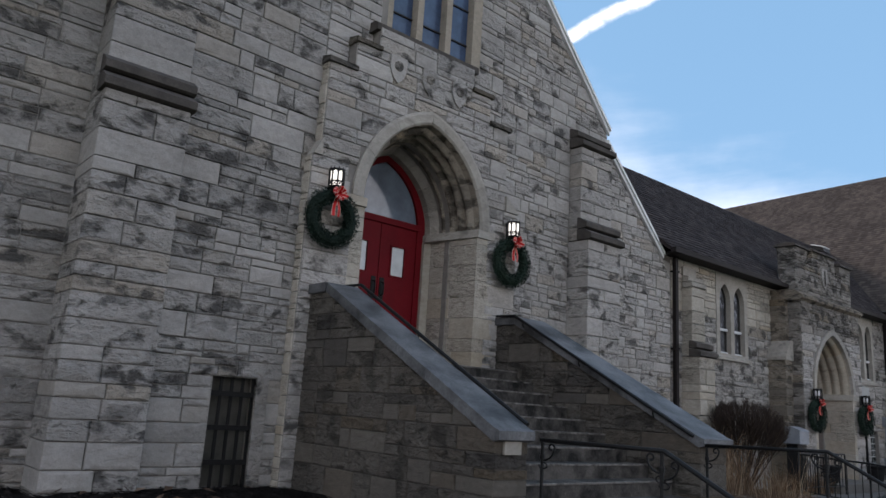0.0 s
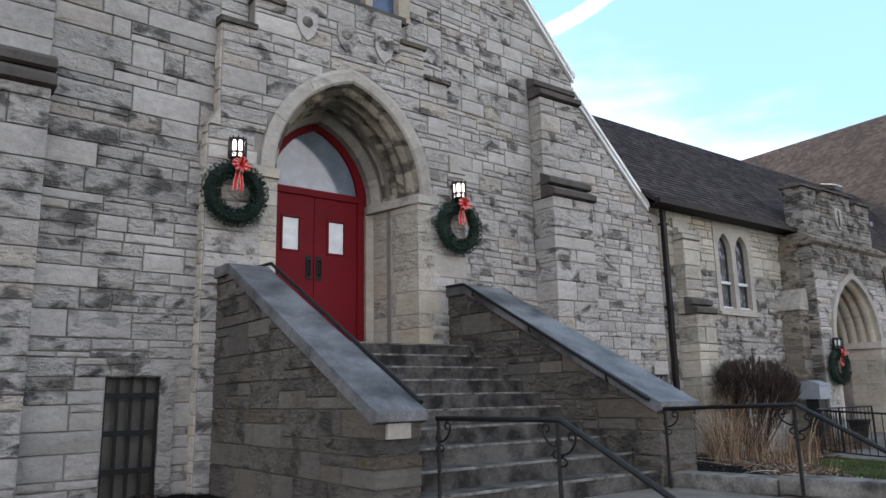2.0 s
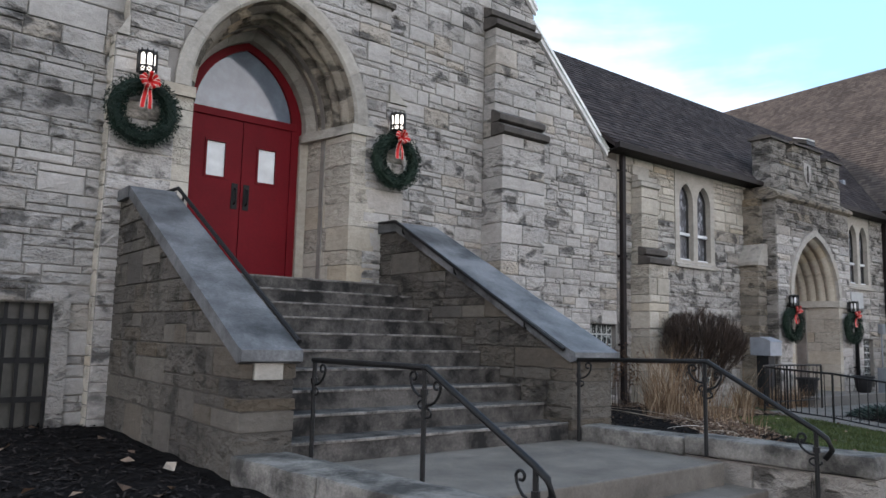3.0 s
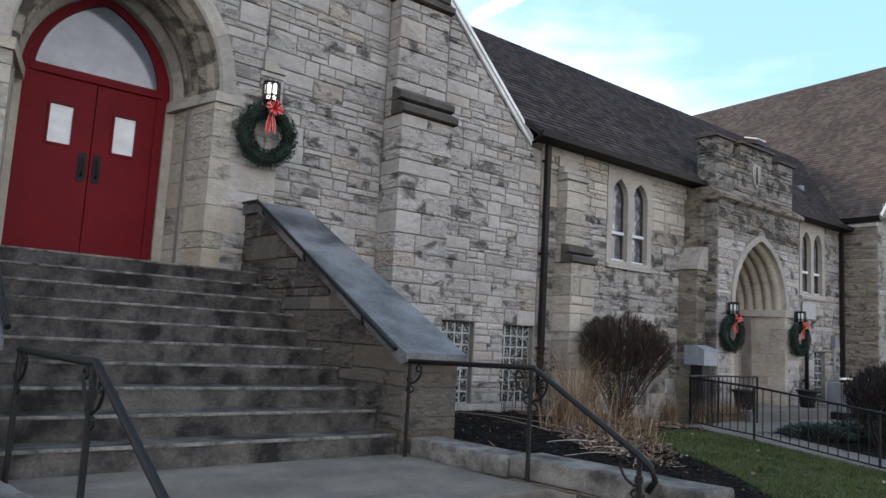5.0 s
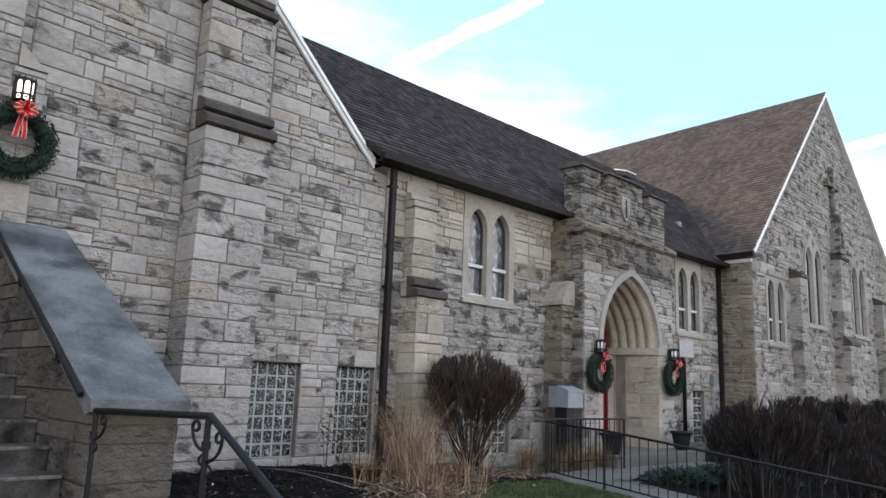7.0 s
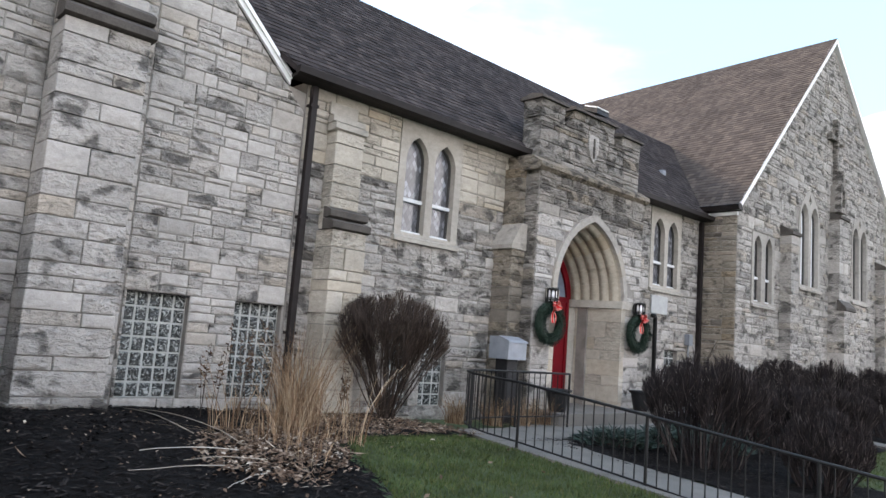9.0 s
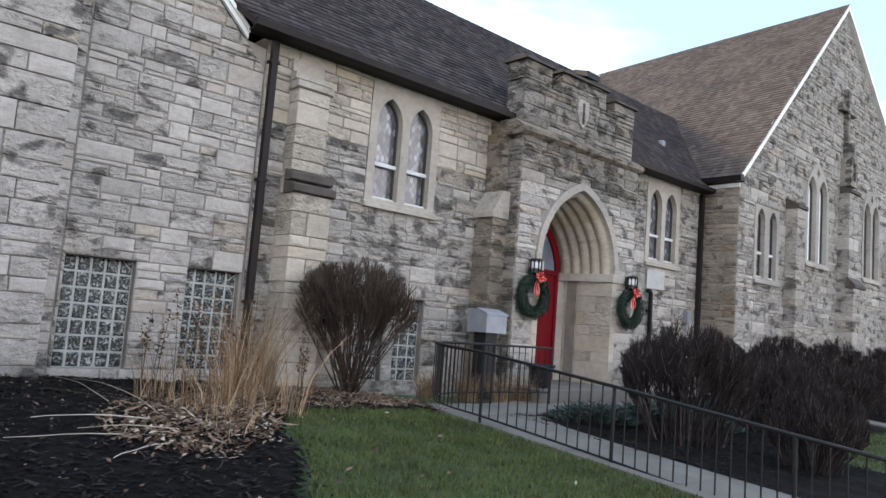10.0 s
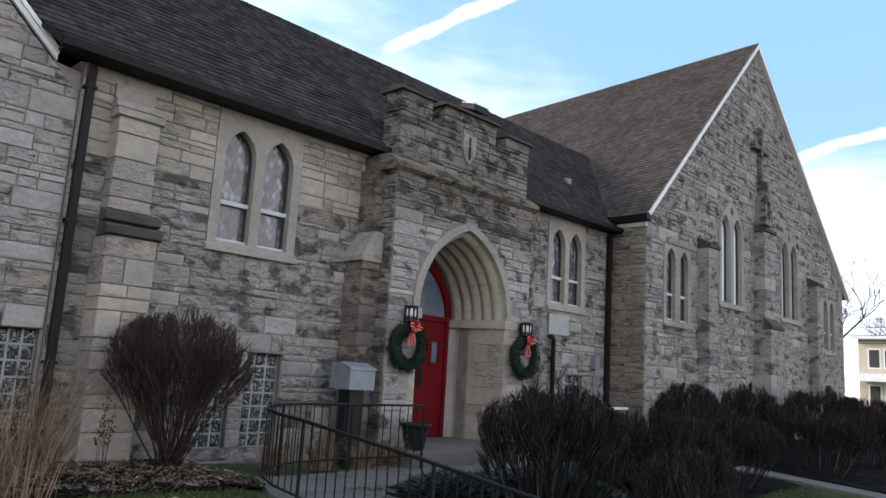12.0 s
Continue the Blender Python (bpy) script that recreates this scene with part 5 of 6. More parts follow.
tagged(part("pavement_front_walk", wk, LANDING), "concrete walk from the sidewalk to the steps", "path", kind="structure")


def stair_wall(x0, x1, label):
    w = thing("stair_wall", label, "wall", ((x0 + x1) / 2, -2.5, 0.5), "stair side walls")
    # foot at the front, slope, then level to the portal
    yf, yt, zf, zt = -4.12, -1.0, 1.555, 3.17
    prof = [(yf, 0.3), (-0.0, 0.3), (-0.0, zt - 0.08), (yt, zt - 0.08), (yf + 0.05, zf - 0.065), (yf, zf - 0.085)]
    piece("wall_core", Mesh().prism([(y + (0.02 if y < -4 else 0), z) for y, z in prof], "x", x0 + 0.02, x1 - 0.02), MORTAR_DARK, w)
    k = (zt - zf) / (yt - yf)
    cuts = [(-k, 1, zf - k * yf - 0.058), (0, 1, zt - 0.085)]
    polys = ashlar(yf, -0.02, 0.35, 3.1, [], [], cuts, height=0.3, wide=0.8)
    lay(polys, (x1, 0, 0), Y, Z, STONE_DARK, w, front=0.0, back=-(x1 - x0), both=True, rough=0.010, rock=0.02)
    # bluestone coping in slabs
    n = 3
    for i in range(n):
        ya, yb = yf + (yt - yf) * i / n, yf + (yt - yf) * (i + 1) / n
        za, zb = zf + k * (ya - yf), zf + k * (yb - yf)
        if i == 0:
            poly = [(ya - 0.07, za - 0.065), (ya - 0.07, za + 0.015), (ya, za + 0.04), (yb - 0.004, zb + 0.04), (yb - 0.004, zb - 0.085), (ya, za - 0.085)]
        else:
            poly = [(ya + 0.004, za - 0.085), (ya + 0.004, za + 0.04), (yb, zb + 0.04), (yb, zb - 0.085)]
        piece("coping_slab", Mesh().prism(poly, "x", x0 + (-0.03 if x0 < 0 else -0.04), x1 + (0.015 if x0 < 0 else 0.04)), COPING, w, "blue-grey sloping coping slab")
    piece("coping_slab", Mesh().prism([(yt + 0.003, zt - 0.08), (yt + 0.003, zt + 0.04), (-0.56, zt + 0.04), (-0.56, zt - 0.08)], "x", x0 - 0.04, x1 + 0.04), COPING, w)
    return w


wall_l = stair_wall(-1.63, SX0, "weathered stone stair wall with sloping blue-grey coping")
wall_r = stair_wall(SX1, 2.40, "weathered stone stair wall with sloping blue-grey coping")
piece("pale_block", Mesh().bevel_box(-1.535, -1.315, -4.145, -4.11, 1.355, 1.475, 0.006), DRESSED, wall_l, "pale plain block")
for w in (wall_r, wall_l):
    rail = Mesh()
    s = 1 if w is wall_r else -1
    px = SX1 - 0.065 if w is wall_r else SX0 + 0.045
    up = 0.0 if w is wall_r else 0.035
    rail.tube([(px, -4.06, 1.595 + up), (px, -1.02, 3.215 + up), (px, -0.62, 3.23 + up)], 0.021, 8)
    for yy in (-3.5, -2.3, -1.2):
        zz = 1.595 + up + (yy + 4.06) * 0.533
        rail.tube([(px, yy, zz), (px, yy, zz - 0.07), (px + s * 0.03, yy, zz - 0.10)], 0.011, 6)
    piece("hand_rail", rail, IRON, w, "black iron handrail on the coping")


def curb(x0, x1, ya, yb, zb, zf, label, lean=0.0, thick=0.2):
    """Two worn slabs on a low wall, a little higher towards the front."""
    c = thing("curb", label, "curb", ((x0 + x1) / 2, (ya + yb) / 2, 0.3), "stair curbs")
    for y0, y1, zt in ((ya, ya + (yb - ya) * 0.42, zb), (ya + (yb - ya) * 0.42, yb, zf)):
        bm = bmesh.new()
        bmesh.ops.create_cube(bm, size=1)
        for p in bm.verts:
            p.co = Vector(((x0 + x1) / 2 + p.co.x * (x1 - x0), (y0 + y1) / 2 + p.co.y * (abs(y1 - y0) - 0.012), zt - thick / 2 + p.co.z * thick))
        bmesh.ops.bevel(bm, geom=bm.edges[:], offset=0.02, segments=2, affect="EDGES", profile=0.6)
        bmesh.ops.subdivide_edges(bm, edges=[e for e in bm.edges if e.calc_length() > 0.1], cuts=7, use_grid_fill=True)
        for p in bm.verts:
            p.co += noise.noise_vector(p.co * 6.0) * 0.011 + noise.noise_vector(p.co * 19.0) * 0.004
            p.co.x += lean * (ya - p.co.y)
        piece("curb_slab", Mesh().take(bm), CURB, c, smooth=False)
    core = Mesh().box(x0 + 0.05, x1 - 0.05, yb + 0.03, ya, -0.1, zb - thick + 0.01)
    core.v = [(x + lean * (ya - y), y, z) for x, y, z in core.v]
    piece("curb_core", core, MORTAR, c)
    lay(ashlar(yb + 0.02, ya, -0.05, zb - thick + 0.005, height=0.26), (x1 - 0.02 + lean * ya, 0, 0), (-lean, 1, 0), Z, STONE_MID, c, front=-0.01, back=-(x1 - x0) + 0.05, both=True)
    return c


CURB = plain_material("worn_curb_stone", (0.135, 0.125, 0.111), 0.9, 0, 0.7, 3.4, 0.6, 45.0, stops=(0.38, 0.62))
curb(-1.69, -1.27, -4.16, -6.45, 0.85, 0.855, "worn stone curb beside the lower steps", 0.14)
curb(1.86, 2.20, -4.16, -6.75, 0.865, 0.89, "worn stone curb beside the lower steps", 0.10, 0.155)


def scroll(y, z, dy):
    """A wrought bracket: out and up from the post, ending in a curl."""
    pts = [(y + dy * 0.125 * math.sin(math.pi * i / 10), z - 0.15 + 0.125 * (1 - math.cos(math.pi * i / 10))) for i in range(6)]
    cy, cz = y + dy * 0.09, z - 0.03
    for i in range(14):
        a, r = -0.2 + 1.75 * math.pi * i / 13, 0.036 * (1 - 0.5 * i / 13)
        pts.append((cy + dy * r * math.cos(a), cz + r * math.sin(a)))
    return pts


def hand_rail(x, label, lean=0.0, on=0.0):
    """A level rail over the landing that drops to the lower steps; on: how much farther out it runs."""
    h = thing("stair_railing", label, "railing", (x, -5.3, LAND), "stair railings")

    def at(y, z):
        k = (-4.2 - y) / 1.2
        return (x + lean * (-4.2 - y), y - on * min(1, max(0, k)), z + 0.3 * on * min(1, max(0, k)))
    top = [at(*p) for p in ((-4.18, 1.5), (-5.42, 1.5), (-6.27, 1.03), (-6.36, 0.97), (-6.39, 0.89), (-6.34, 0.82))]
    piece("top_rail", Mesh().tube(top, 0.021, 8), IRON, h, smooth=True)
    for y, z0, z1 in ((-4.2, LAND, 1.5), (-5.40, LAND, 1.5), (-6.28, 0.18, 1.03)):
        piece("post", Mesh().tube([at(y, z0), at(y, z1)], 0.017, 8), IRON, h)
        piece("post_collar", Mesh().tube([at(y, z1 - 0.17), at(y, z1 - 0.13)], 0.026, 8), IRON, h)
    for y, dy, z in ((-4.21, -1, 1.47), (-5.39, 1, 1.47), (-5.42, -1, 1.42), (-6.27, 1, 0.99)):
        piece("scroll", Mesh().tube([at(*p) for p in scroll(y, z, dy)], 0.0095, 6), IRON, h, smooth=True)
        piece("scroll", Mesh().tube([at(y + dy * 0.045 * math.sin(a * 0.55), z - 0.17 - 0.028 * (1 - math.cos(a * 0.55))) for a in range(10)], 0.008, 6), IRON, h, smooth=True)
    return h


hand_rail(-1.09, "black wrought iron stair railing with scrolls", 0.1)
hand_rail(1.80, "black wrought iron stair railing with scrolls", 0.075, 0.12)

# ---- lanterns and wreaths ----


def lantern(place_at, lit=True):
    x, y, z = place_at
    t = thing("wall_lantern", "lit black iron wall lantern" if lit else "unlit black iron wall lantern", "lantern", (x, y, z), "wall lanterns")
    r, cy = 0.1, -0.145
    part("cap", Mesh().cone(0, cy, 0.03, 0.05, r + 0.006, r + 0.008, 16).cone(0, cy, 0.05, 0.075, r * 0.75, r * 0.3, 16), IRON, t)
    for i in range(10):
        a = 2 * math.pi * i / 10
        part("crown_tip", Mesh().cone(r * math.cos(a), cy + r * math.sin(a), 0.05, 0.08, 0.011, 0.003, 5), IRON, t)
    part("floor_plate", Mesh().cone(0, cy, -0.215, -0.185, 0.055, r, 16), IRON, t)
    for i in range(8):
        a = 2 * math.pi * (i + 0.5) / 8
        part("cage_bar", Mesh().tube([(r * math.cos(a), cy + r * math.sin(a), -0.19), (r * math.cos(a), cy + r * math.sin(a), 0.035)], 0.013, 5), IRON, t)
        for b in (-0.39, 0.39):
            c = a + 0.39 + b
            d = a + 0.39
            part("arch_bar", Mesh().tube([(r * math.cos(c), cy + r * math.sin(c), -0.015), (r * math.cos((c + d) / 2), cy + r * math.sin((c + d) / 2), 0.02), (r * math.cos(d), cy + r * math.sin(d), 0.035)], 0.007, 4), IRON, t)
            part("lattice_bar", Mesh().tube([(r * math.cos(c), cy + r * math.sin(c), -0.185), (r * math.cos(2 * d - c), cy + r * math.sin(2 * d - c), -0.125)], 0.006, 4), IRON, t)
    part("lamp_glass", Mesh().cone(0, cy, -0.18, 0.03, 0.08, 0.084, 16), LAMP_GLOW if lit else LAMP_OFF, t, "white glowing lamp glass" if lit else "white lamp glass", smooth=True)
    part("bracket", Mesh().bevel_box(-0.035, 0.035, -0.012, 0.0, -0.2, 0.06, 0.005).tube([(0, -0.01, -0.15), (0, -0.07, -0.215), (0, -0.14, -0.21)], 0.012, 6), IRON, t)
    part("base_ring", Mesh().cone(0, cy, -0.13, -0.115, r + 0.005, r + 0.005, 16), IRON, t)
    return t


LAMP_OFF = plain_material("white_lamp_glass", (0.75, 0.76, 0.76), 0.3, 0, 0.05)
WR = random.Random(11)


def wreath(place_at, size):
    """Needles round a ring, with a bow and tails."""
    t = thing("wreath", "green fir wreath with a red ribbon bow", "wreath", place_at, "wreaths")
    m = Mesh()
    R, r = size * 0.37, size * 0.128
    for i in range(4200):
        a = WR.uniform(0, 2 * math.pi)
        b = WR.uniform(0, 2 * math.pi)
        rr = r * 1.08 * math.sqrt(WR.uniform(0.3, 1))
        c = Vector((math.cos(a) * (R + rr * math.cos(b)), -0.09 + 0.8 * rr * math.sin(b) - 0.02, math.sin(a) * (R + rr * math.cos(b))))
        out = Vector((math.cos(a) * math.cos(b), math.sin(b), math.sin(a) * math.cos(b)))
        tang = Vector((-math.sin(a), 0, math.cos(a)))
        d = (out * WR.uniform(0.3, 1) + tang * WR.uniform(-0.8, 0.8) + Vector((WR.uniform(-.4, .4), WR.uniform(-.4, .4), WR.uniform(-.4, .4)))).normalized() * WR.uniform(0.025, 0.055) * size
        s = d.cross(Vector((WR.uniform(-1, 1), WR.uniform(-1, 1), WR.uniform(-1, 1)))).normalized() * 0.007
        m.add([c - s, c + s, c + d], [(0, 1, 2)])
    tagged(part("fir_needles", m, NEEDLE, t, fix=False), kind="stuff")
    tor = Mesh()
    ringp = [(R * math.cos(i * math.pi / 16), -0.09, R * math.sin(i * math.pi / 16)) for i in range(33)]
    part("wreath_frame", tor.tube(ringp, r * 0.72, 8), NEEDLE, t)
    # bow: a tuft of loops of flat ribbon with pale wired edges
    zb = size * 0.40

    def ribbon(name, cs, side):
        v, e = [], []
        for c in cs:
            v += [c - side, c + side]
            e += [c - side * 1.02 + Vector((0, -0.003, 0)), c - side * 0.72 + Vector((0, -0.003, 0)), c + side * 0.72 + Vector((0, -0.003, 0)), c + side * 1.02 + Vector((0, -0.003, 0))]
        k = len(cs) - 1
        band = part(name, Mesh().add(v, [(2 * i, 2 * i + 1, 2 * i + 3, 2 * i + 2) for i in range(k)]), RIBBON, t, fix=False)
        part("ribbon_edge", Mesh().add(e, [(4 * i + a, 4 * i + a + 1, 4 * i + a + 5, 4 * i + a + 4) for i in range(k) for a in (0, 2)]), RIBBON_EDGE, band, "pale wired ribbon edge", fix=False)
    for k in range(9):
        a = math.pi * 2 * k / 9 + 0.2
        d = Vector((math.cos(a), -0.25 - 0.25 * (k % 3), math.sin(a) * 0.8))
        side = Vector((-d.z, 0.2 * math.sin(a * 2), d.x)).normalized() * 0.026
        loop = [(0.0, 0.0), (0.05, -0.035), (0.10, -0.035), (0.125, 0.0), (0.09, 0.025), (0.0, 0.01)]
        ribbon("bow_loop", [Vector((0.02, -0.17 + e, zb)) + d * s * size * 1.15 for s, e in loop], side)
    for sx in (-1, 1):
        cs = [Vector((0.02 + sx * 0.03 * (0.4 + i / 6) - 0.02 * i / 6, -0.18 + 0.02 * math.sin(5 * i / 6 + sx), zb - 0.36 * size * i / 6 - 0.02)) for i in range(7)]
        ribbon("ribbon_tail", cs, Vector((0.026, 0.008 * sx, 0)))
    return t


lantern((-1.50, -0.58, 4.75))
lantern((1.93, -0.58, 4.75))
wreath((-1.50, -0.60, 4.13), 0.82)
wreath((1.93, -0.60, 4.13), 0.82)
lantern((12.72, PY - 0.03, 2.74), False)
lantern((15.74, PY - 0.03, 2.74), False)
wreath((12.72, PY - 0.05, 2.15), 0.82)
wreath((15.74, PY - 0.05, 2.15), 0.82)

HEDGE = [(11.65, -4.45, 1.6, 1.75), (12.0, -5.9, 1.05, 1.1), (14.5, -4.3, 1.2, 2.1), (16.6, -4.2, 1.25, 2.1), (19.3, -2.4, 1.56, 1.55), (22.5, -2.4, 1.66, 1.6), (27.6, -2.45, 1.76, 2.3), (31.2, -2.6, 1.6, 2.2), (20.9, -4.4, 1.3, 2.2), (24.0, -4.4, 1.3, 2.2)]
GRASSES = [(6.65, -2.0, 200, 0.30, 0.3, 1.1), (7.2, -1.3, 430, 0.27, 0.4, 1.3), (6.25, -2.75, 120, 0.32, 0.2, 1.0), (5.75, -2.3, 70, 0.26, 0.25, 0.85), (5.8, -3.1, 60, 0.25, 0.2, 0.7), (6.7, -3.0, 70, 0.22, 0.2, 0.95), (5.75, -3.7, 24, 0.25, 0.1, 0.4)]
HOUSE_X, HOUSE_Y = 70.0, -1.1
TREES = [(77.0, 11.5, 15.5), (94.0, 9.0, 13.0)]

# ---- beds, lawn, paths ----
GR = random.Random(21)


def lawn_edge(y):
    """Left edge of the lawn between the front bed and the side path."""
    pts = [(-9.0, 3.3), (-8.0, 3.9), (-5.4, 5.45), (-4.5, 6.02), (-3.2, 6.55), (-2.75, 6.95), (-2.55, 7.4), (-2.45, 8.3)]
    for (ya, xa), (yb, xb) in zip(pts, pts[1:]):
        if ya <= y <= yb:
            return xa + (xb - xa) * (y - ya) / (yb - ya)
    return 3.3 if y < -9 else 99


def path_edge(y):
    return 8.95 if y < -2.6 else 9.05


def in_lawn(x, y):
    return -8.3 <= y <= -2.45 and lawn_edge(y) + 0.06 * noise.noise((x * 2, y * 2, 3)) <= x <= path_edge(y)


def in_far_lawn(x, y):
    """A second lawn beyond the clipped shrubs."""
    return 13.0 <= x <= 18.4 and -8.3 <= y <= min(-4.95, -5.95 + 0.28 * (x - 13.0)) + 0.08 * noise.noise((x * 2, y * 2, 5))


def in_bed(x, y):
    if not -8.3 <= y <= 0.02:
        return False
    if -9 < x < -1.58:
        return True
    if 2.3 < x < 9.5 and not in_lawn(x, y) and not (y < -2.4 and x > 8.9):
        return True
    return 10.1 < x < 36 and -7.3 < y and not in_far_lawn(x, y) and not (18.55 < x < 19.6 and y < -3.5) and not (y > -2.7 and x < 15.7) and not (x > 20 and y > -0.95)


lawn = part("lawn", terrain(lambda x, y: in_lawn(x, y), 2.8, 9.0, -8.3, -2.0, 0.1, 0.012, 0.02), plain_material("lawn_soil", (0.033, 0.048, 0.013), 0.95, 0, 0.5, 3.0, 0.6, 40.0))
tagged(lawn, "mown green lawn with a curved edge", "lawn", kind="structure")
lawn_far = part("lawn_far", terrain(in_far_lawn, 12.9, 18.5, -8.3, -4.8, 0.1, 0.02, 0.02), bpy.data.materials["lawn_soil"])
tagged(lawn_far, "mown green lawn beyond the bare shrubs", "lawn", kind="structure")
far_path = Mesh()
for ya, yb in ((-8.3, -7.1), (-7.09, -5.9), (-5.89, -4.7), (-4.69, -3.5)):
    far_path.prism([(ya, ground_z(19, ya) - 0.1), (yb, ground_z(19, yb) - 0.1), (yb, ground_z(19, yb) + 0.035), (ya, ground_z(19, ya) + 0.035)], "x", 18.7, 19.35)
tagged(part("pavement_far_path", far_path, PAVING), "pale concrete path between lawn and shrubs", "path", kind="structure")
blades = Mesh()
for _ in range(80000):
    x, y = GR.uniform(3.4, 9.0), GR.uniform(-8.3, -2.05)
    if GR.random() < 0.3:
        x, y = GR.uniform(12.9, 18.5), GR.uniform(-8.3, -4.8)
        if not in_far_lawn(x, y):
            continue
    elif not in_lawn(x, y):
        continue
    z = ground_z(x, y) + 0.01
    h, a = GR.uniform(0.025, 0.06), GR.uniform(0, 6.28)
    dx, dy = math.cos(a) * 0.006, math.sin(a) * 0.006
    lx, ly = GR.uniform(-0.03, 0.03), GR.uniform(-0.03, 0.03)
    blades.add([(x - dx, y - dy, z), (x + dx, y + dy, z), (x + lx, y + ly, z + h)], [(0, 1, 2)])
tagged(part("grass", blades, GRASS, fix=False), "short green grass blades on the lawn", "grass", kind="stuff")

bed_mat = plain_material("mulch_soil", (0.010, 0.0087, 0.0082), 0.97, 0, 0.6, 14.0, 0.9, 60.0, 0.05)
for nm, (bx0, bx1), lb in (("bed_west", (-9, -1.55), "dark bark mulch bed by the church wall"), ("bed_middle", (2.3, 9.5), "dark bark mulch bed with dry leaves"), ("bed_east", (10.1, 36), "dark planting bed under bare shrubs")):
    tagged(part(nm, terrain(in_bed, bx0, bx1, -8.3, 0.0, 0.1, 0.02, 0.045), bed_mat), lb, "planting bed", kind="structure")


def chips(n, x0, x1, y0, y1, size, mat, name, label, test, lift=0.035, flat=0.35, kind="stuff", sliver=0.35):
    m, leaf = Mesh(), mat is LEAF_LITTER
    for _ in range(n):
        x, y = GR.uniform(x0, x1), GR.uniform(y0, y1)
        if not test(x, y):
            continue
        z = ground_z(x, y) + lift + noise.noise((x * 2.3, y * 2.3, 0)) * 0.045
        L, W = GR.uniform(0.4, 1.2) * size, GR.uniform(0.25, 0.6) * size * 0.6
        e = Euler((GR.uniform(-flat, flat), GR.uniform(-flat, flat), GR.uniform(0, 6.28))).to_matrix()
        c = Vector((x, y, z))
        up = e @ Vector((0, 0, GR.uniform(0.1, 0.3) * W))
        if leaf and GR.random() < sliver:
            L, W = L * 2.8, W * 0.18
        if leaf:
            q = [c + e @ Vector(p) for p in ((-L / 2, 0, 0), (0, -W, W * 0.6), (L / 2, 0, L * 0.15), (0, W, W * 0.5))]
            m.add(q, [(0, 1, 2), (0, 2, 3)])
        else:
            q = [c + e @ Vector(p) for p in ((-L / 2, -W / 2, 0), (L / 2, -W / 3, 0), (L / 2, W / 2, 0), (-L / 2, W / 3, 0))]
            m.add(q + [c + up], [(0, 1, 4), (1, 2, 4), (2, 3, 4), (3, 0, 4)])
    return tagged(part(name, m, mat, fix=False), label, name.replace("_", " "), kind=kind)


chips(15000, -7, -1.72, -8.2, -0.02, 0.07, MULCH, "bark_mulch", "dark shredded bark mulch by the stairs", in_bed)
chips(24000, 2.3, 9.4, -8.2, -0.02, 0.07, MULCH, "bark_mulch", "dark shredded bark mulch in the front bed", in_bed)
chips(9000, 10.1, 17, -6.2, -0.1, 0.07, MULCH, "bark_mulch", "dark shredded bark mulch under the shrubs", in_bed)
# leaves caught round the dry grasses, and a few strays
chips(19000, 4.2, 7.8, -5.2, -1.2, 0.068, LEAF_LITTER, "dry_leaves", "heap of brown dry leaves round the grasses", lambda x, y: in_bed(x, y) and ((x - 5.75 - 0.45 * (y + 3.2)) / 0.85) ** 2 + ((y + 3.2) / 1.25) ** 2 < GR.uniform(0.0, 1.2), 0.05, 0.6, sliver=0.12)
chips(3000, 6.9, 9.5, -2.4, -0.3, 0.06, LEAF_LITTER, "dry_leaves", "dry leaves along the bed edge by the shrub", lambda x, y: in_bed(x, y) and GR.random() < 0.8, 0.05, 0.6)
chips(520, 2.4, 7.2, -8.0, -0.4, 0.045, LEAF_LITTER, "dry_leaves", "stray pale leaves on the mulch", in_bed, 0.05, 0.5, sliver=0.04)
chips(46, -4.5, -1.8, -5.0, -0.5, 0.15, LEAF_LITTER, "dry_leaves", "stray pale leaves on the mulch by the stairs", in_bed, 0.05, 0.5, sliver=0.04)
chips(70, 4.0, 8.9, -8.0, -2.3, 0.08, LEAF_LITTER, "dry_leaves", "stray pale leaves on the lawn", in_lawn, 0.05, 0.5, sliver=0.0)

walkway = Mesh()
side = [(-8.3, 8.97, 10.12), (-7.0, 8.97, 10.13), (-5.8, 8.97, 10.15), (-4.6, 8.98, 10.2), (-3.6, 8.99, 10.3), (-2.9, 9.05, 10.75)]
for (ya, a0, a1), (yb, b0, b1) in zip(side, side[1:]):
    walkway.add([(a0, ya + 0.006, ground_z(a0, ya) + 0.03), (a1, ya + 0.006, ground_z(a1, ya) + 0.03), (b1, yb - 0.006, ground_z(b1, yb) + 0.03), (b0, yb - 0.006, ground_z(b0, yb) + 0.03)], [(0, 1, 2, 3)])
turn = [(9.05, -2.88, 9.6, -1.75), (10.75, -2.88, 10.9, -1.5), (12.6, -2.75, 12.6, -1.02), (14.2, -2.6, 14.2, -1.02), (15.65, -2.5, 15.65, -1.02)]
for (xa, y0, xc, y1), (xb, y2, xd, y3) in zip(turn, turn[1:]):
    z = 0.45
    walkway.add([(xa + 0.006, y0, ground_z(xa, y0) + 0.03), (xb - 0.006, y2, ground_z(xb, y2) + 0.03), (xd - 0.006, y3, ground_z(xd, y3) + 0.03), (xc + 0.006, y1, ground_z(xc, y1) + 0.03)], [(0, 1, 2, 3)])
wv, wf = list(walkway.v), list(walkway.f)
walkway.add([(x, y, z - 0.08) for x, y, z in wv], [f[::-1] for f in wf])
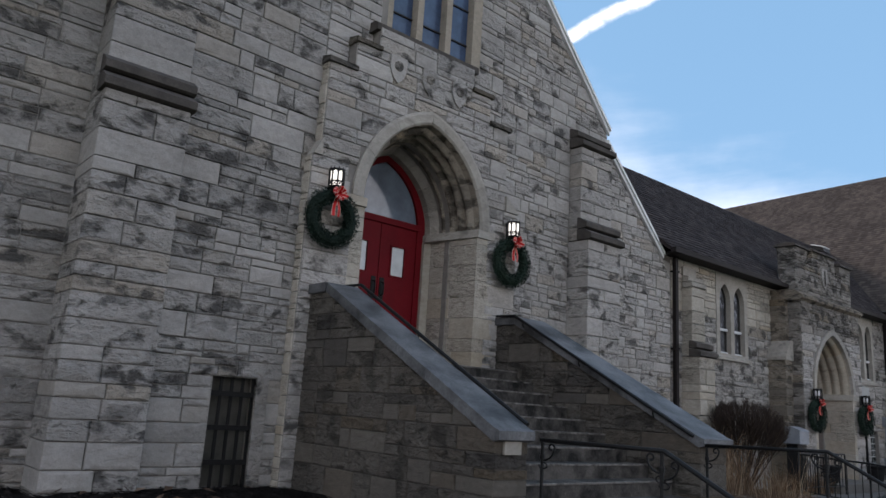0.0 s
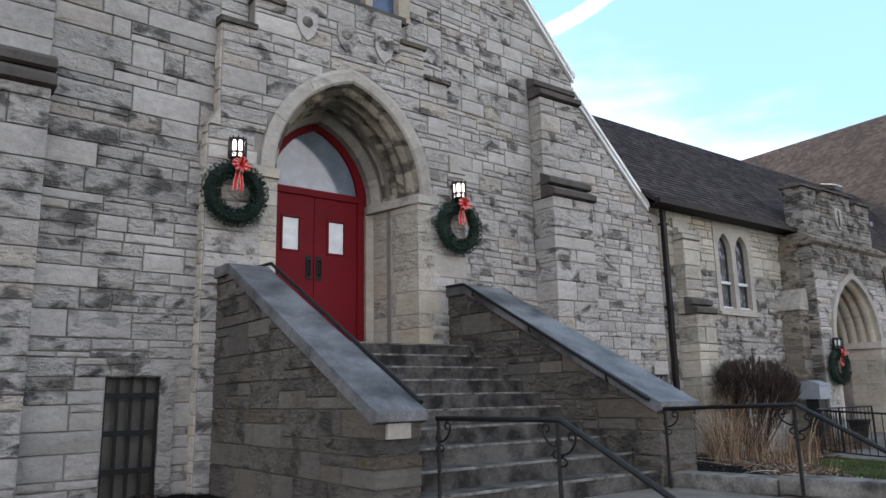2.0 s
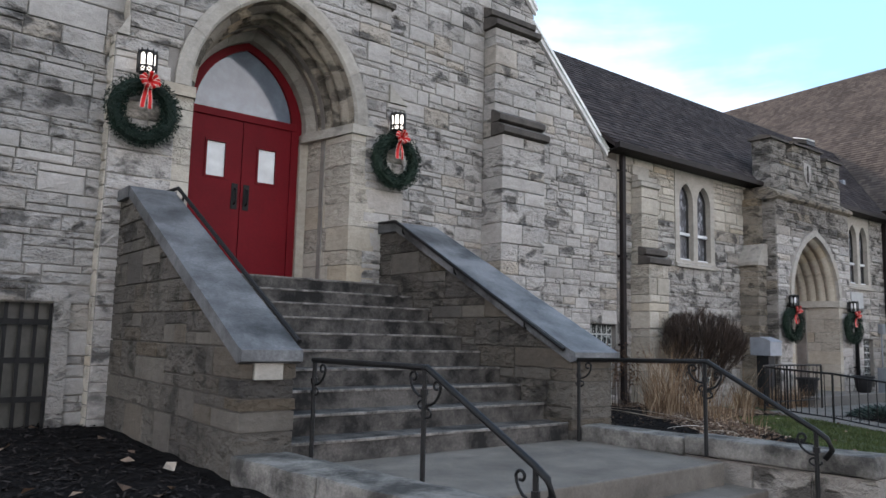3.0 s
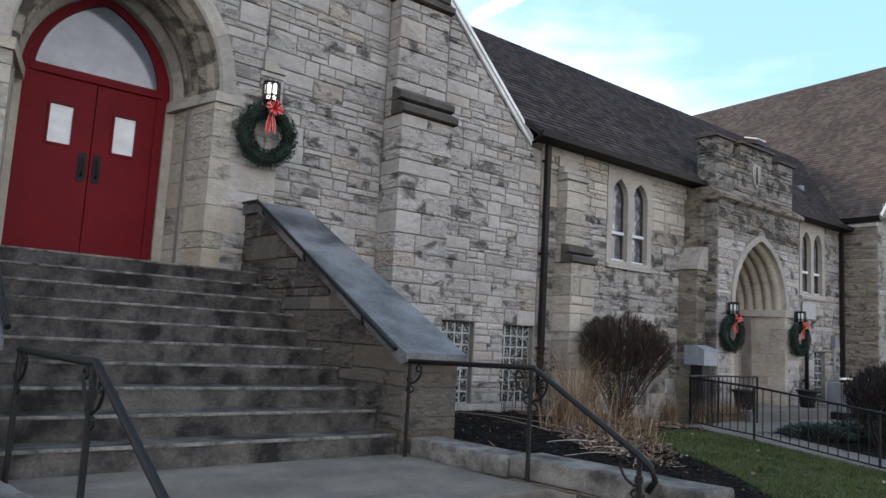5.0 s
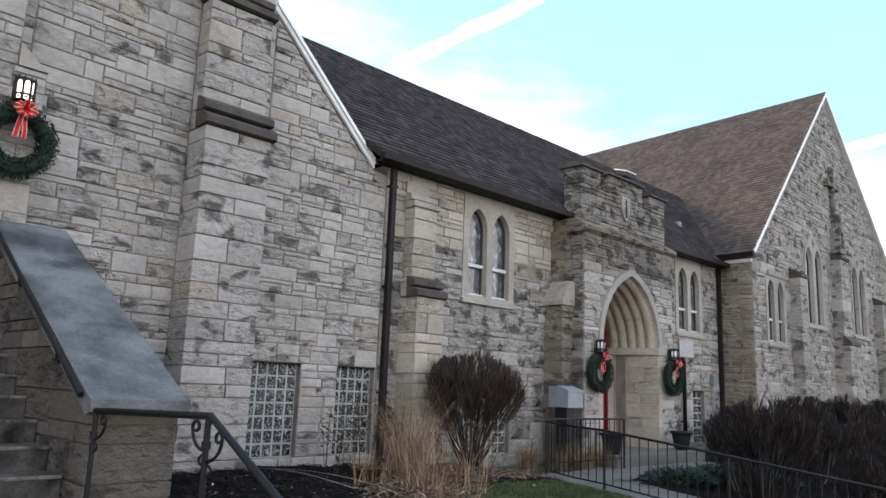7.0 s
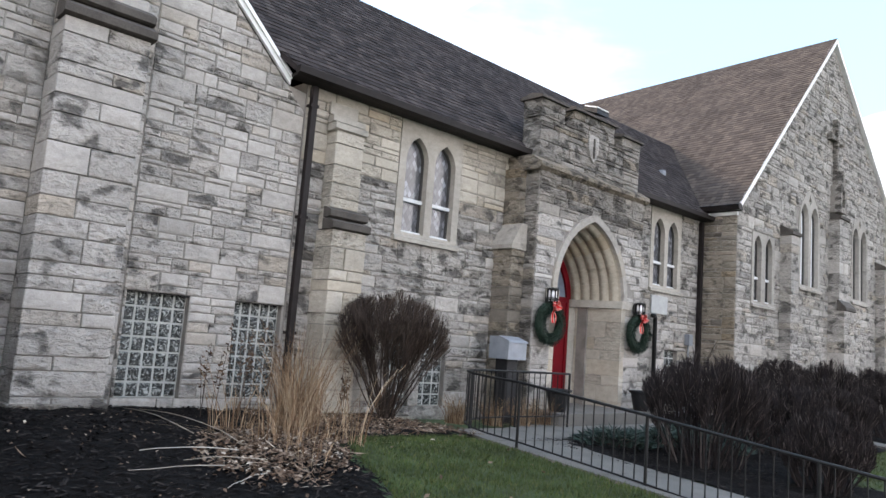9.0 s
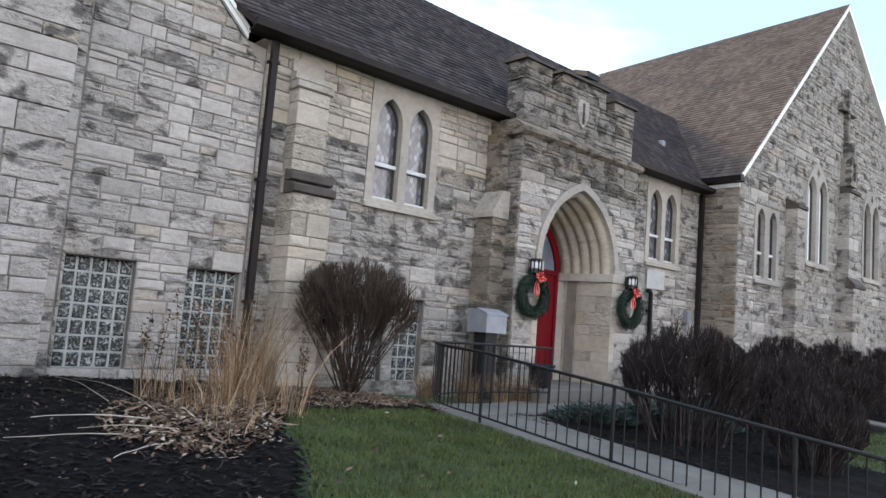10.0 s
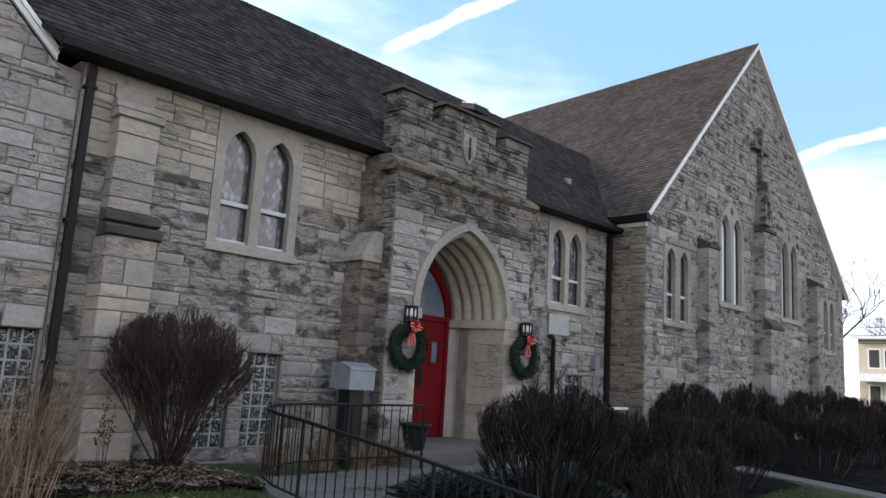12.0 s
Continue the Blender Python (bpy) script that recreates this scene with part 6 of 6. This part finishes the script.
for f in wf:
    n0 = len(wv)
    for a, b in zip(f, f[1:] + f[:1]):
        walkway.f.append((a, b, b + n0, a + n0))
tagged(part("pavement_side_path", walkway, PAVING, fix=False), "pale concrete path to the side porch", "path", kind="structure")
pv = Mesh()
for i in range(42):
    pv.bevel_box(-14 + i * 1.5, -12.512 + i * 1.5, -10.9, -8.34, -0.14, 0.005, 0.01)
tagged(part("pavement", pv, PAVING), "pale concrete sidewalk slabs", "sidewalk", kind="structure")
tagged(part("road", Mesh().box(-200, 300, -22, -11.6, -0.2, -0.1), plain_material("asphalt", (0.05, 0.05, 0.052), 0.92, 0, 0.3, 1.5, 0.5, 60.0)), "grey asphalt street", "road", kind="structure")

# ---- iron fence along the path ----
fence = thing("iron_fence", "low black iron picket fence along the path", "fence", (9.1, -4.5, 0.3))


def fence_top(y):
    return 1.23 + min(0.045, (y + 3.3) * 0.03) if y > -3.3 else 1.23 - (-3.3 - y) * 0.115


run = [(9.2, -8.25), (9.17, -6.8), (9.16, -5.05), (9.05, -3.33), (9.14, -2.75), (9.3, -2.3), (9.55, -1.93), (9.95, -1.65), (10.4, -1.5), (11.2, -1.46), (11.9, -1.49), (12.5, -1.54)]


def fence_z(x, y, up):
    return fence_top(y) - (0 if up else 0.72)


for up in (True, False):
    pts = [(x, y, fence_z(x, y, up)) for x, y in run]
    piece("fence_rail", Mesh().tube(pts, 0.018 if up else 0.012, 8), IRON, fence, smooth=True)
dist = 0.0
for (xa, ya), (xb, yb) in zip(run, run[1:]):
    ln = math.hypot(xb - xa, yb - ya)
    k = max(1, round(ln / 0.135))
    for i in range(k):
        x, y = xa + (xb - xa) * i / k, ya + (yb - ya) * i / k
        piece("picket", Mesh().tube([(x, y, fence_z(x, y, False)), (x, y, fence_z(x, y, True))], 0.0075, 4), IRON, fence)
for x, y in ((9.17, -6.8), (9.16, -5.05), (9.05, -3.33), (9.95, -1.65), (11.2, -1.46), (12.5, -1.54)):
    piece("post", Mesh().tube([(x, y, ground_z(x, y) - 0.05), (x, y, fence_z(x, y, True))], 0.019, 8), IRON, fence)

cr = thing("cellar_railing", "black iron railing with a pale top rail by the corner", "railing", (18.4, -1.0, 0.4))
piece("top_rail", Mesh().bevel_box(17.6, 19.3, -1.03, -0.97, 1.22, 1.27, 0.01), FASCIA, cr, "pale top rail")
for i in range(13):
    piece("picket", Mesh().tube([(17.64 + i * 0.135, -1.0, 0.36), (17.64 + i * 0.135, -1.0, 1.23)], 0.009, 4), IRON, cr)

ac = thing("air_conditioner", "white boxed air conditioner unit behind the railing", "air conditioner", (18.5, -0.55, 0.4))
piece("case", Mesh().bevel_box(18.2, 18.75, -0.8, -0.4, 0.36, 1.12, 0.02), GREY_METAL, ac)
for k in range(7):
    piece("louvre", Mesh().box(18.25, 18.7, -0.815, -0.8, 0.46 + k * 0.085, 0.51 + k * 0.085), GREY_METAL, ac)

# ---- plants ----


def twig_shrub(name, label, at, height, spread, stems, seed, group="", vase=0.55, wood_mat=None, foot=0.1, uneven=1.0):
    """A bare shrub: stems from one stool that fork into a rounded head of fine twigs."""
    rg = random.Random(seed)
    t = thing(name, label, "shrub", at, group)
    wood, fine = Mesh(), Mesh()

    zc = height * vase

    def inside(p):
        # an uneven head
        p = p / (1.0 + 0.12 * uneven * noise.noise((p.x * 2.4 + seed, p.y * 2.4, p.z * 2.4)) + 0.07 * noise.noise((p.x * 7.0, p.y * 7.0 + seed, p.z * 7.0)))
        if p.z < zc:
            k = max(p.z, 0) / zc
            return math.hypot(p.x, p.y) < max(foot + 0.05, spread / 2 * (0.08 + 0.92 * math.sqrt(1 - (1 - k) ** 2)))
        return (math.hypot(p.x, p.y) / (spread / 2)) ** 2 + ((p.z - zc) / (height - zc)) ** 2 < 1

    def reach(p, d, far):
        """How far one can go from p along d before leaving the head."""
        s = far
        while s > 0.03 and not inside(p + d * s):
            s *= 0.86
        return s
    for s in range(stems):
        a = rg.uniform(0, 2 * math.pi)
        tilt = math.sqrt(rg.uniform(0.0, 1)) * math.atan2(spread / 2, zc) * 0.94
        d = Vector((math.sin(tilt) * math.cos(a), math.sin(tilt) * math.sin(a), math.cos(tilt)))
        b0 = Vector((rg.uniform(-0.1, 0.1), rg.uniform(-0.1, 0.1), -0.03))
        if foot > 0.1:
            b0 = Vector((d.x, d.y, 0)).normalized() * foot * math.sqrt(rg.random()) + Vector((0, 0, -0.03))
            d = (d + Vector((0, 0, 0.5))).normalized()
        L = reach(b0, d, height * 1.3)
        side = Vector((rg.uniform(-1, 1), rg.uniform(-1, 1), 0)) * 0.04
        wood.tube([b0, b0 + d * L * 0.3 + side, b0 + d * L * 0.62 + side * 0.6, b0 + d * L * 0.92], rg.uniform(0.009, 0.015), 4, 0.004)
        for k in range(12):
            f = 0.4 + 0.5 * rg.random() ** 0.8
            p = b0 + d * L * f + side * 0.7
            d2 = (d + Vector((rg.uniform(-1, 1), rg.uniform(-1, 1), rg.uniform(0.0, 0.8))) * 0.5).normalized()
            L2 = reach(p, d2, L * 0.6) * rg.uniform(0.8, 1.0)
            mid = p + d2 * L2 * 0.5 + Vector((rg.uniform(-1, 1), rg.uniform(-1, 1), rg.uniform(-1, 1))) * 0.02
            fine.tube([p, mid, p + d2 * L2], 0.0045, 3, 0.0025)
            for j in range(7):
                q = p + d2 * L2 * rg.uniform(0.4, 0.95)
                d3 = (d2 + Vector((rg.uniform(-1, 1), rg.uniform(-1, 1), rg.uniform(0.0, 0.8))) * 0.5).normalized()
                s3 = reach(q, d3, 0.24) * rg.uniform(0.7, 1.06)
                fine.tube([q, q + d3 * s3], 0.004, 3, 0.002)
    part("stem_frame", wood, wood_mat or TWIG, t, fix=False)
    tagged(part("twig_crown", fine, wood_mat or TWIG, t, fix=False), kind="stuff")
    return t


twig_shrub("shrub", "rounded bare brown shrub against the wall", (8.9, -0.95, ground_z(8.9, -0.95)), 1.92, 1.8, 60, 31, vase=0.58, uneven=0.5)
for i, (x, y, h, w) in enumerate(HEDGE):
    twig_shrub("hedge_shrub", "dark bare clipped shrub in the bed", (x, y, ground_z(x, y)), h, w, 74, 41 + i, "bare hedge shrubs", vase=0.42, wood_mat=TWIG_DARK, foot=w * 0.27)


def dry_grass(name, label, at, n, radius, h0, h1, seed, lean=0.42):
    rg = random.Random(seed)
    t = thing(name, label, "grass clump", at, "dry grass clumps")
    m = Mesh()
    for _ in range(n):
        a, r = rg.uniform(0, 6.28), radius * math.sqrt(rg.random())
        x, y = r * math.cos(a), r * math.sin(a)
        h = h0 + (h1 - h0) * rg.random() ** 1.6
        z0 = ground_z(at[0] + x, at[1] + y) - at[2] + 0.02
        k = lean * h * rg.uniform(0.2, 1.6)
        b = rg.uniform(0, 6.28) if rg.random() < 0.55 else a
        ex, ey = math.cos(b) * k, math.sin(b) * k
        if rg.random() < 0.16:
            ex, ey, h = ex * 4, ey * 4, h * rg.uniform(0.15, 0.5)
        w = rg.uniform(0.0028, 0.0072)
        s = rg.uniform(0, 3.14)
        sx, sy = math.cos(s) * w, math.sin(s) * w
        v = []
        for f in (0, 0.4, 0.75, 1.0):
            cx, cy, cz = x + ex * f * f, y + ey * f * f, z0 + h * f
            ww = 1.0 - 0.75 * f
            v += [(cx - sx * ww, cy - sy * ww, cz), (cx + sx * ww, cy + sy * ww, cz)]
        m.add(v, [(0, 1, 3, 2), (2, 3, 5, 4), (4, 5, 7, 6)])
    tagged(part("stalks", m, STRAW, t, fix=False), kind="stuff")
    return t


for i, (x, y, n, r, h0, h1) in enumerate(GRASSES):
    dry_grass("dry_grass", "clump of tall straw-coloured dead grass", (x, y, ground_z(x, y)), n, r, h0, h1, 61 + i)
for i, (x, y) in enumerate(((11.0, -1.15), (11.6, -1.25), (12.3, -1.15), (10.3, -1.0))):
    dry_grass("dry_grass", "low tuft of pale dead grass behind the fence", (x, y, ground_z(x, y)), 260, 0.16, 0.25, 0.5, 81 + i, 0.45)


def fallen_canes(at, seed):
    """Long dead stalks that lean out of the heap and arch to the ground."""
    rg = random.Random(seed)
    t = thing("fallen_canes", "long bleached dead stalks arching over the mulch", "dead stalks", at)
    for bx, by, ex, ey, rise in ((-0.6, 0.45, -0.42, 2.6, 0.06), (-0.38, -0.1, -0.28, 2.5, 0.08), (-0.5, -0.25, -1.35, -0.2, 0.03), (-0.55, -0.7, -1.62, -0.72, 0.02), (-0.4, -0.55, -1.1, -0.5, 0.03), (-0.6, -0.9, -1.1, -1.2, 0.02)):
        pts = []
        for i in range(7):
            k = i / 6
            px, py = bx + (ex - bx) * k + rg.uniform(-0.012, 0.012), by + (ey - by) * k + rg.uniform(-0.012, 0.012)
            pts.append((px, py, ground_z(at[0] + px, at[1] + py) - at[2] + 0.05 + rise * math.sin(math.pi * (0.1 + 0.85 * k))))
        part("cane", Mesh().tube(pts, 0.0048, 4, 0.0022), CANE, t, fix=False)


CANE = piece_material("bleached_stalk", [(0.0, (0.30, 0.25, 0.20)), (1.0, (0.46, 0.41, 0.36))], 0.8, 0.3, 5.0, 0.2, 60.0)
fallen_canes((5.7, -3.2, ground_z(5.7, -3.2)), 77)


def weed(at, height, seed):
    rg = random.Random(seed)
    t = thing("dry_weed", "thin dead weed stalks with brown seed heads", "weed", at, "dead weeds")
    stem, heads = Mesh(), Mesh()
    for _ in range(5):
        x, y = rg.uniform(-0.12, 0.12), rg.uniform(-0.12, 0.12)
        h = height * rg.uniform(0.65, 1.0)
        lx, ly = rg.uniform(-0.12, 0.12), rg.uniform(-0.12, 0.12)
        pts = [(x, y, -0.03), (x + lx * 0.4, y + ly * 0.4, h * 0.5), (x + lx, y + ly, h)]
        stem.tube(pts, 0.005, 4, 0.0025)
        for k in range(26):
            f = rg.uniform(0.45, 1.0)
            c = Vector((x + lx * f, y + ly * f, h * f)) + Vector((rg.uniform(-1, 1), rg.uniform(-1, 1), rg.uniform(-1, 1))) * 0.035
            d = Vector((rg.uniform(-1, 1), rg.uniform(-1, 1), rg.uniform(-1, 0.6))) * 0.022
            e = d.cross(Vector((0.3, 0.5, 0.8))) * 0.7
            heads.add([c - d, c + e, c + d, c - e], [(0, 1, 2, 3)])
    part("stalk", stem, TWIG, t, fix=False)
    tagged(part("seed_head", heads, WEED, t, fix=False), kind="stuff")


WEED = piece_material("brown_seed_head", [(0.0, (0.06, 0.035, 0.022)), (1.0, (0.17, 0.10, 0.06))], 0.9, 0.3, 9.0, 0.2, 50.0)
for i, (x, y, h) in enumerate(((6.6, -0.75, 1.15), (6.05, -0.95, 1.05), (7.35, -0.6, 1.25), (8.05, -1.0, 0.9), (6.95, -0.7, 1.2))):
    weed((x, y, ground_z(x, y)), h, 141 + i)


def juniper(at, r, seed):
    rg = random.Random(seed)
    t = thing("juniper", "low spreading blue-green juniper", "shrub", at, "low junipers")
    m = Mesh()
    for _ in range(1100):
        a, rr = rg.uniform(0, 6.28), r * math.sqrt(rg.random())
        c = Vector((rr * math.cos(a), rr * math.sin(a), 0.05 + 0.22 * (1 - (rr / r) ** 2) * rg.uniform(0.4, 1)))
        d = Vector((math.cos(a) + rg.uniform(-.7, .7), math.sin(a) + rg.uniform(-.7, .7), rg.uniform(0.1, 0.8))).normalized() * rg.uniform(0.06, 0.13)
        s = d.cross(Vector((rg.uniform(-1, 1), rg.uniform(-1, 1), 1))).normalized() * 0.014
        m.add([c - s, c + s, c + d], [(0, 1, 2)])
    tagged(part("foliage", m, JUNIPER, t, fix=False), kind="stuff")
    stem = Mesh()
    for k in range(6):
        a = k * 1.05
        stem.tube([(0, 0, -0.02), (r * 0.4 * math.cos(a), r * 0.4 * math.sin(a), 0.1), (r * 0.8 * math.cos(a), r * 0.8 * math.sin(a), 0.08)], 0.012, 4, 0.005)
    part("stem_frame", stem, TWIG, t, fix=False)


JUNIPER = piece_material("juniper_needle", [(0.0, (0.018, 0.032, 0.028)), (0.6, (0.03, 0.05, 0.042)), (1.0, (0.05, 0.075, 0.06))], 0.8, 0.3, 5.0, 0.2, 50.0)
for i, (x, y, r) in enumerate(((11.4, -3.2, 0.6), (12.4, -3.3, 0.65), (13.4, -3.2, 0.6), (14.4, -3.3, 0.6), (13.0, -3.9, 0.6), (15.4, -3.2, 0.6))):
    juniper((x, y, ground_z(x, y)), r, 91 + i)

# ---- loose things by the porch ----
box = thing("utility_cabinet", "grey metal cabinet on a dark stand beside the porch", "cabinet", (11.76, -0.72, 0.4))
piece("cabinet_box", Mesh().prism([(-0.95, 1.45), (-0.50, 1.45), (-0.50, 1.84), (-0.72, 1.84), (-0.95, 1.76)], "x", 11.52, 12.0), GREY_METAL, box, "grey painted metal box with a sloping lid")
piece("lid_lip", Mesh().prism([(-0.975, 1.745), (-0.95, 1.775), (-0.72, 1.853), (-0.72, 1.84), (-0.95, 1.755)], "x", 11.505, 12.015), GREY_METAL, box)
piece("stand", Mesh().bevel_box(11.62, 11.9, -0.85, -0.58, 0.36, 1.46, 0.01), POT, box, "dark stand")


def flower_pot(at, label):
    t = thing("plant_pot", label, "pot", at, "porch pots")
    pot = Mesh()
    prof = [(0.13, 0.0), (0.15, 0.02), (0.20, 0.28), (0.21, 0.34), (0.25, 0.36), (0.255, 0.40), (0.225, 0.40), (0.21, 0.35), (0.0, 0.35)]
    n = 20
    for r, z in prof:
        pot.v += [(r * math.cos(2 * math.pi * i / n), r * math.sin(2 * math.pi * i / n), z) for i in range(n)]
    for j in range(len(prof) - 1):
        pot.f += [(j * n + i, j * n + (i + 1) % n, (j + 1) * n + (i + 1) % n, (j + 1) * n + i) for i in range(n)]
    pot.f.append(tuple(range(n))[::-1])
    part("pot", pot, POT, t, smooth=True)
    return t


flower_pot((12.75, -1.12, 0.585), "empty dark plastic pot beside the red door")
flower_pot((15.5, -1.15, 0.585), "dark plastic pot at the end of the porch step")
vent_pipe = thing("wall_pipe", "black pipe with a hooked top on the wing wall", "pipe", (17.72, -0.1, 0.4))
piece("pipe", Mesh().tube([(17.72, -0.11, 0.35), (17.72, -0.11, 2.5), (17.70, -0.12, 2.62), (17.62, -0.14, 2.68), (17.52, -0.14, 2.67)], 0.05, 10), IRON, vent_pipe, smooth=True)
for zz in (1.1, 2.2):
    piece("pipe_clip", Mesh().bevel_box(17.64, 17.80, -0.07, -0.02, zz, zz + 0.04, 0.006), IRON, vent_pipe)
PLAQUE = plain_material("grey_white_plaque", (0.36, 0.36, 0.35), 0.6, 0, 0.15, 6.0)
plaque = thing("wall_plaque", "blank white plaque on the wing wall", "plaque", (18.0, -0.04, 3.0))
piece("plate", Mesh().bevel_box(17.6, 18.35, -0.065, -0.03, 2.74, 3.18, 0.01), PLAQUE, plaque)
meter = thing("meter_box", "small grey electric box on the wing wall", "electric box", (19.4, -0.08, 2.2))
piece("box", Mesh().bevel_box(19.3, 19.5, -0.16, -0.03, 2.06, 2.34, 0.012), GREY_METAL, meter)
piece("conduit", Mesh().tube([(19.4, -0.08, 0.4), (19.4, -0.08, 2.07)], 0.02, 8), GREY_METAL, meter, smooth=True)
spot = thing("floodlight", "small grey floodlight on the porch parapet", "floodlight", (14.5, -0.4, 6.5))
piece("head", Mesh().prism([(-0.58, 6.66), (-0.20, 6.80), (-0.22, 6.88), (-0.56, 6.78)], "x", 14.28, 14.72), IRON, spot)
piece("lens", Mesh().prism([(-0.57, 6.785), (-0.22, 6.885), (-0.24, 6.9), (-0.57, 6.805)], "x", 14.3, 14.7), FASCIA, spot, "pale lid")
piece("bracket", Mesh().tube([(14.5, -0.36, 6.48), (14.5, -0.38, 6.74)], 0.03, 6), IRON, spot)
spike = thing("roof_vent", "small pale vent on the wing roof", "vent", (19.36, 0.85, 6.7))
piece("vent", Mesh().bevel_box(19.28, 19.44, 0.74, 0.92, 6.5, 6.72, 0.02), GREY_METAL, spike)

# ---- far off ----
far = thing("house", "cream clapboard house with white-framed windows", "house", (HOUSE_X, HOUSE_Y, 0))
hx, hy, hw, hd = HOUSE_X, HOUSE_Y, 9.0, 8.8
CREAM = plain_material("cream_siding", (0.58, 0.51, 0.39), 0.8, 0, 0.1, 2.0)
boards = Mesh()
for i in range(35):
    boards.prism([(hy - 0.03, 0.2 + i * 0.18), (hy + 0.1, 0.2 + i * 0.18), (hy + 0.1, 0.38 + i * 0.18), (hy - 0.01, 0.38 + i * 0.18)], "x", hx, hx + hw)
    boards.prism([(hx - 0.03, 0.2 + i * 0.18), (hx + 0.1, 0.2 + i * 0.18), (hx + 0.1, 0.38 + i * 0.18), (hx - 0.01, 0.38 + i * 0.18)], "y", hy, hy + hd)
piece("wall", boards.box(hx + 0.1, hx + hw, hy + 0.1, hy + hd, 0, 6.5), CREAM, far)
piece("roof", Mesh().prism([(hx - 0.6, 6.5), (hx + hw / 2, 6.95), (hx + hw + 0.6, 6.5), (hx + hw + 0.6, 6.65), (hx + hw / 2, 7.1), (hx - 0.6, 6.65)], "y", hy - 0.5, hy + hd + 0.4), SHINGLE, far)
piece("eave_board", Mesh().box(hx - 0.66, hx - 0.56, hy - 0.5, hy + hd + 0.4, 6.4, 6.7), FASCIA, far)
piece("porch_roof", Mesh().prism([(hx - 1.7, 3.3), (hx, 3.75), (hx, 3.45), (hx - 1.7, 3.1)], "y", hy, hy + hd), FASCIA, far)
for yy in (hy + 1.5, hy + 6.1, hy + 7.2):
    for zz in (1.3, 4.1):
        w = piece("window", Mesh().box(hx - 0.07, hx - 0.02, yy, yy + 0.95, zz, zz + 1.6), FASCIA, far)
        piece("pane", Mesh().box(hx - 0.09, hx - 0.068, yy + 0.12, yy + 0.83, zz + 0.12, zz + 1.48), SASH_DARK, w)
for xx in (hx + 1.0, hx + 3.2):
    for zz in (1.3, 4.1):
        w = piece("window", Mesh().box(xx, xx + 0.95, hy - 0.07, hy - 0.02, zz, zz + 1.6), FASCIA, far)
        piece("pane", Mesh().box(xx + 0.12, xx + 0.83, hy - 0.09, hy - 0.068, zz + 0.12, zz + 1.48), SASH_DARK, w)


def bare_tree(at, height, seed):
    rg = random.Random(seed)
    t = thing("bare_tree", "tall leafless tree behind the church", "tree", at)
    trunk, limbs = Mesh(), Mesh()
    trunk.tube([(0, 0, 0), (0.1, 0, height * 0.2), (0.0, 0.1, height * 0.42)], 0.32, 8, 0.2)

    def grow(p, d, L, r, depth):
        bend = Vector((rg.uniform(-1, 1), rg.uniform(-1, 1), rg.uniform(-0.2, 0.6))) * 0.22
        mid, e = p + d * L * 0.5, p + (d + bend).normalized() * L
        limbs.tube([p, mid, e], max(r, 0.014), 4 if depth > 2 else 3, max(r * 0.6, 0.012))
        if depth == 0:
            return
        for _ in range(3):
            d2 = (d + Vector((rg.uniform(-1, 1), rg.uniform(-1, 1), rg.uniform(-0.3, 0.8))) * 0.75).normalized()
            grow(p + (e - p) * rg.uniform(0.5, 1.0), d2, L * rg.uniform(0.6, 0.8), r * 0.58, depth - 1)
    for _ in range(5):
        a = rg.uniform(0, 6.28)
        grow(Vector((0, 0, height * rg.uniform(0.28, 0.42))), Vector((math.cos(a) * 0.7, math.sin(a) * 0.7, 0.8)).normalized(), height * 0.24, 0.11, 4)
    part("trunk", trunk, TWIG, t, fix=False)
    part("crown", limbs, TWIG, t, fix=False)


for i, (x, y, h) in enumerate(TREES):
    bare_tree((x, y, 0), h, 120 + i)

for y in (34.0, -34.0):
    pole = thing("utility_pole", "tall wooden utility pole beside the far street", "utility pole", (66.0, y, 0))
    part("pole", Mesh().cone(0, 0, -0.2, 9.6, 0.16, 0.12, 10), TWIG, pole)
    part("cross_arm", Mesh().bevel_box(-0.06, 0.06, -1.0, 1.0, 8.6, 8.75, 0.01), TWIG, pole)
for z, x in ((8.72, 66.1), (8.1, 66.05), (7.5, 66.0), (6.9, 66.0)):
    pts = [(x, -34 + 68 * i / 24, z - 1.1 * (1 - (2 * i / 24 - 1) ** 2)) for i in range(25)]
    wire = thing("overhead_cable", "thin dark overhead cable between utility poles", "cable", (x, 0, z - 1.1), "overhead cables")
    piece("cable", Mesh().tube(pts, 0.022, 5), IRON, wire)

# ---- stonework ----
lay_all()
for o in scene.objects:
    if o.parent is not None and o.name.startswith(("stone_block", "stonework")):
        place(o)
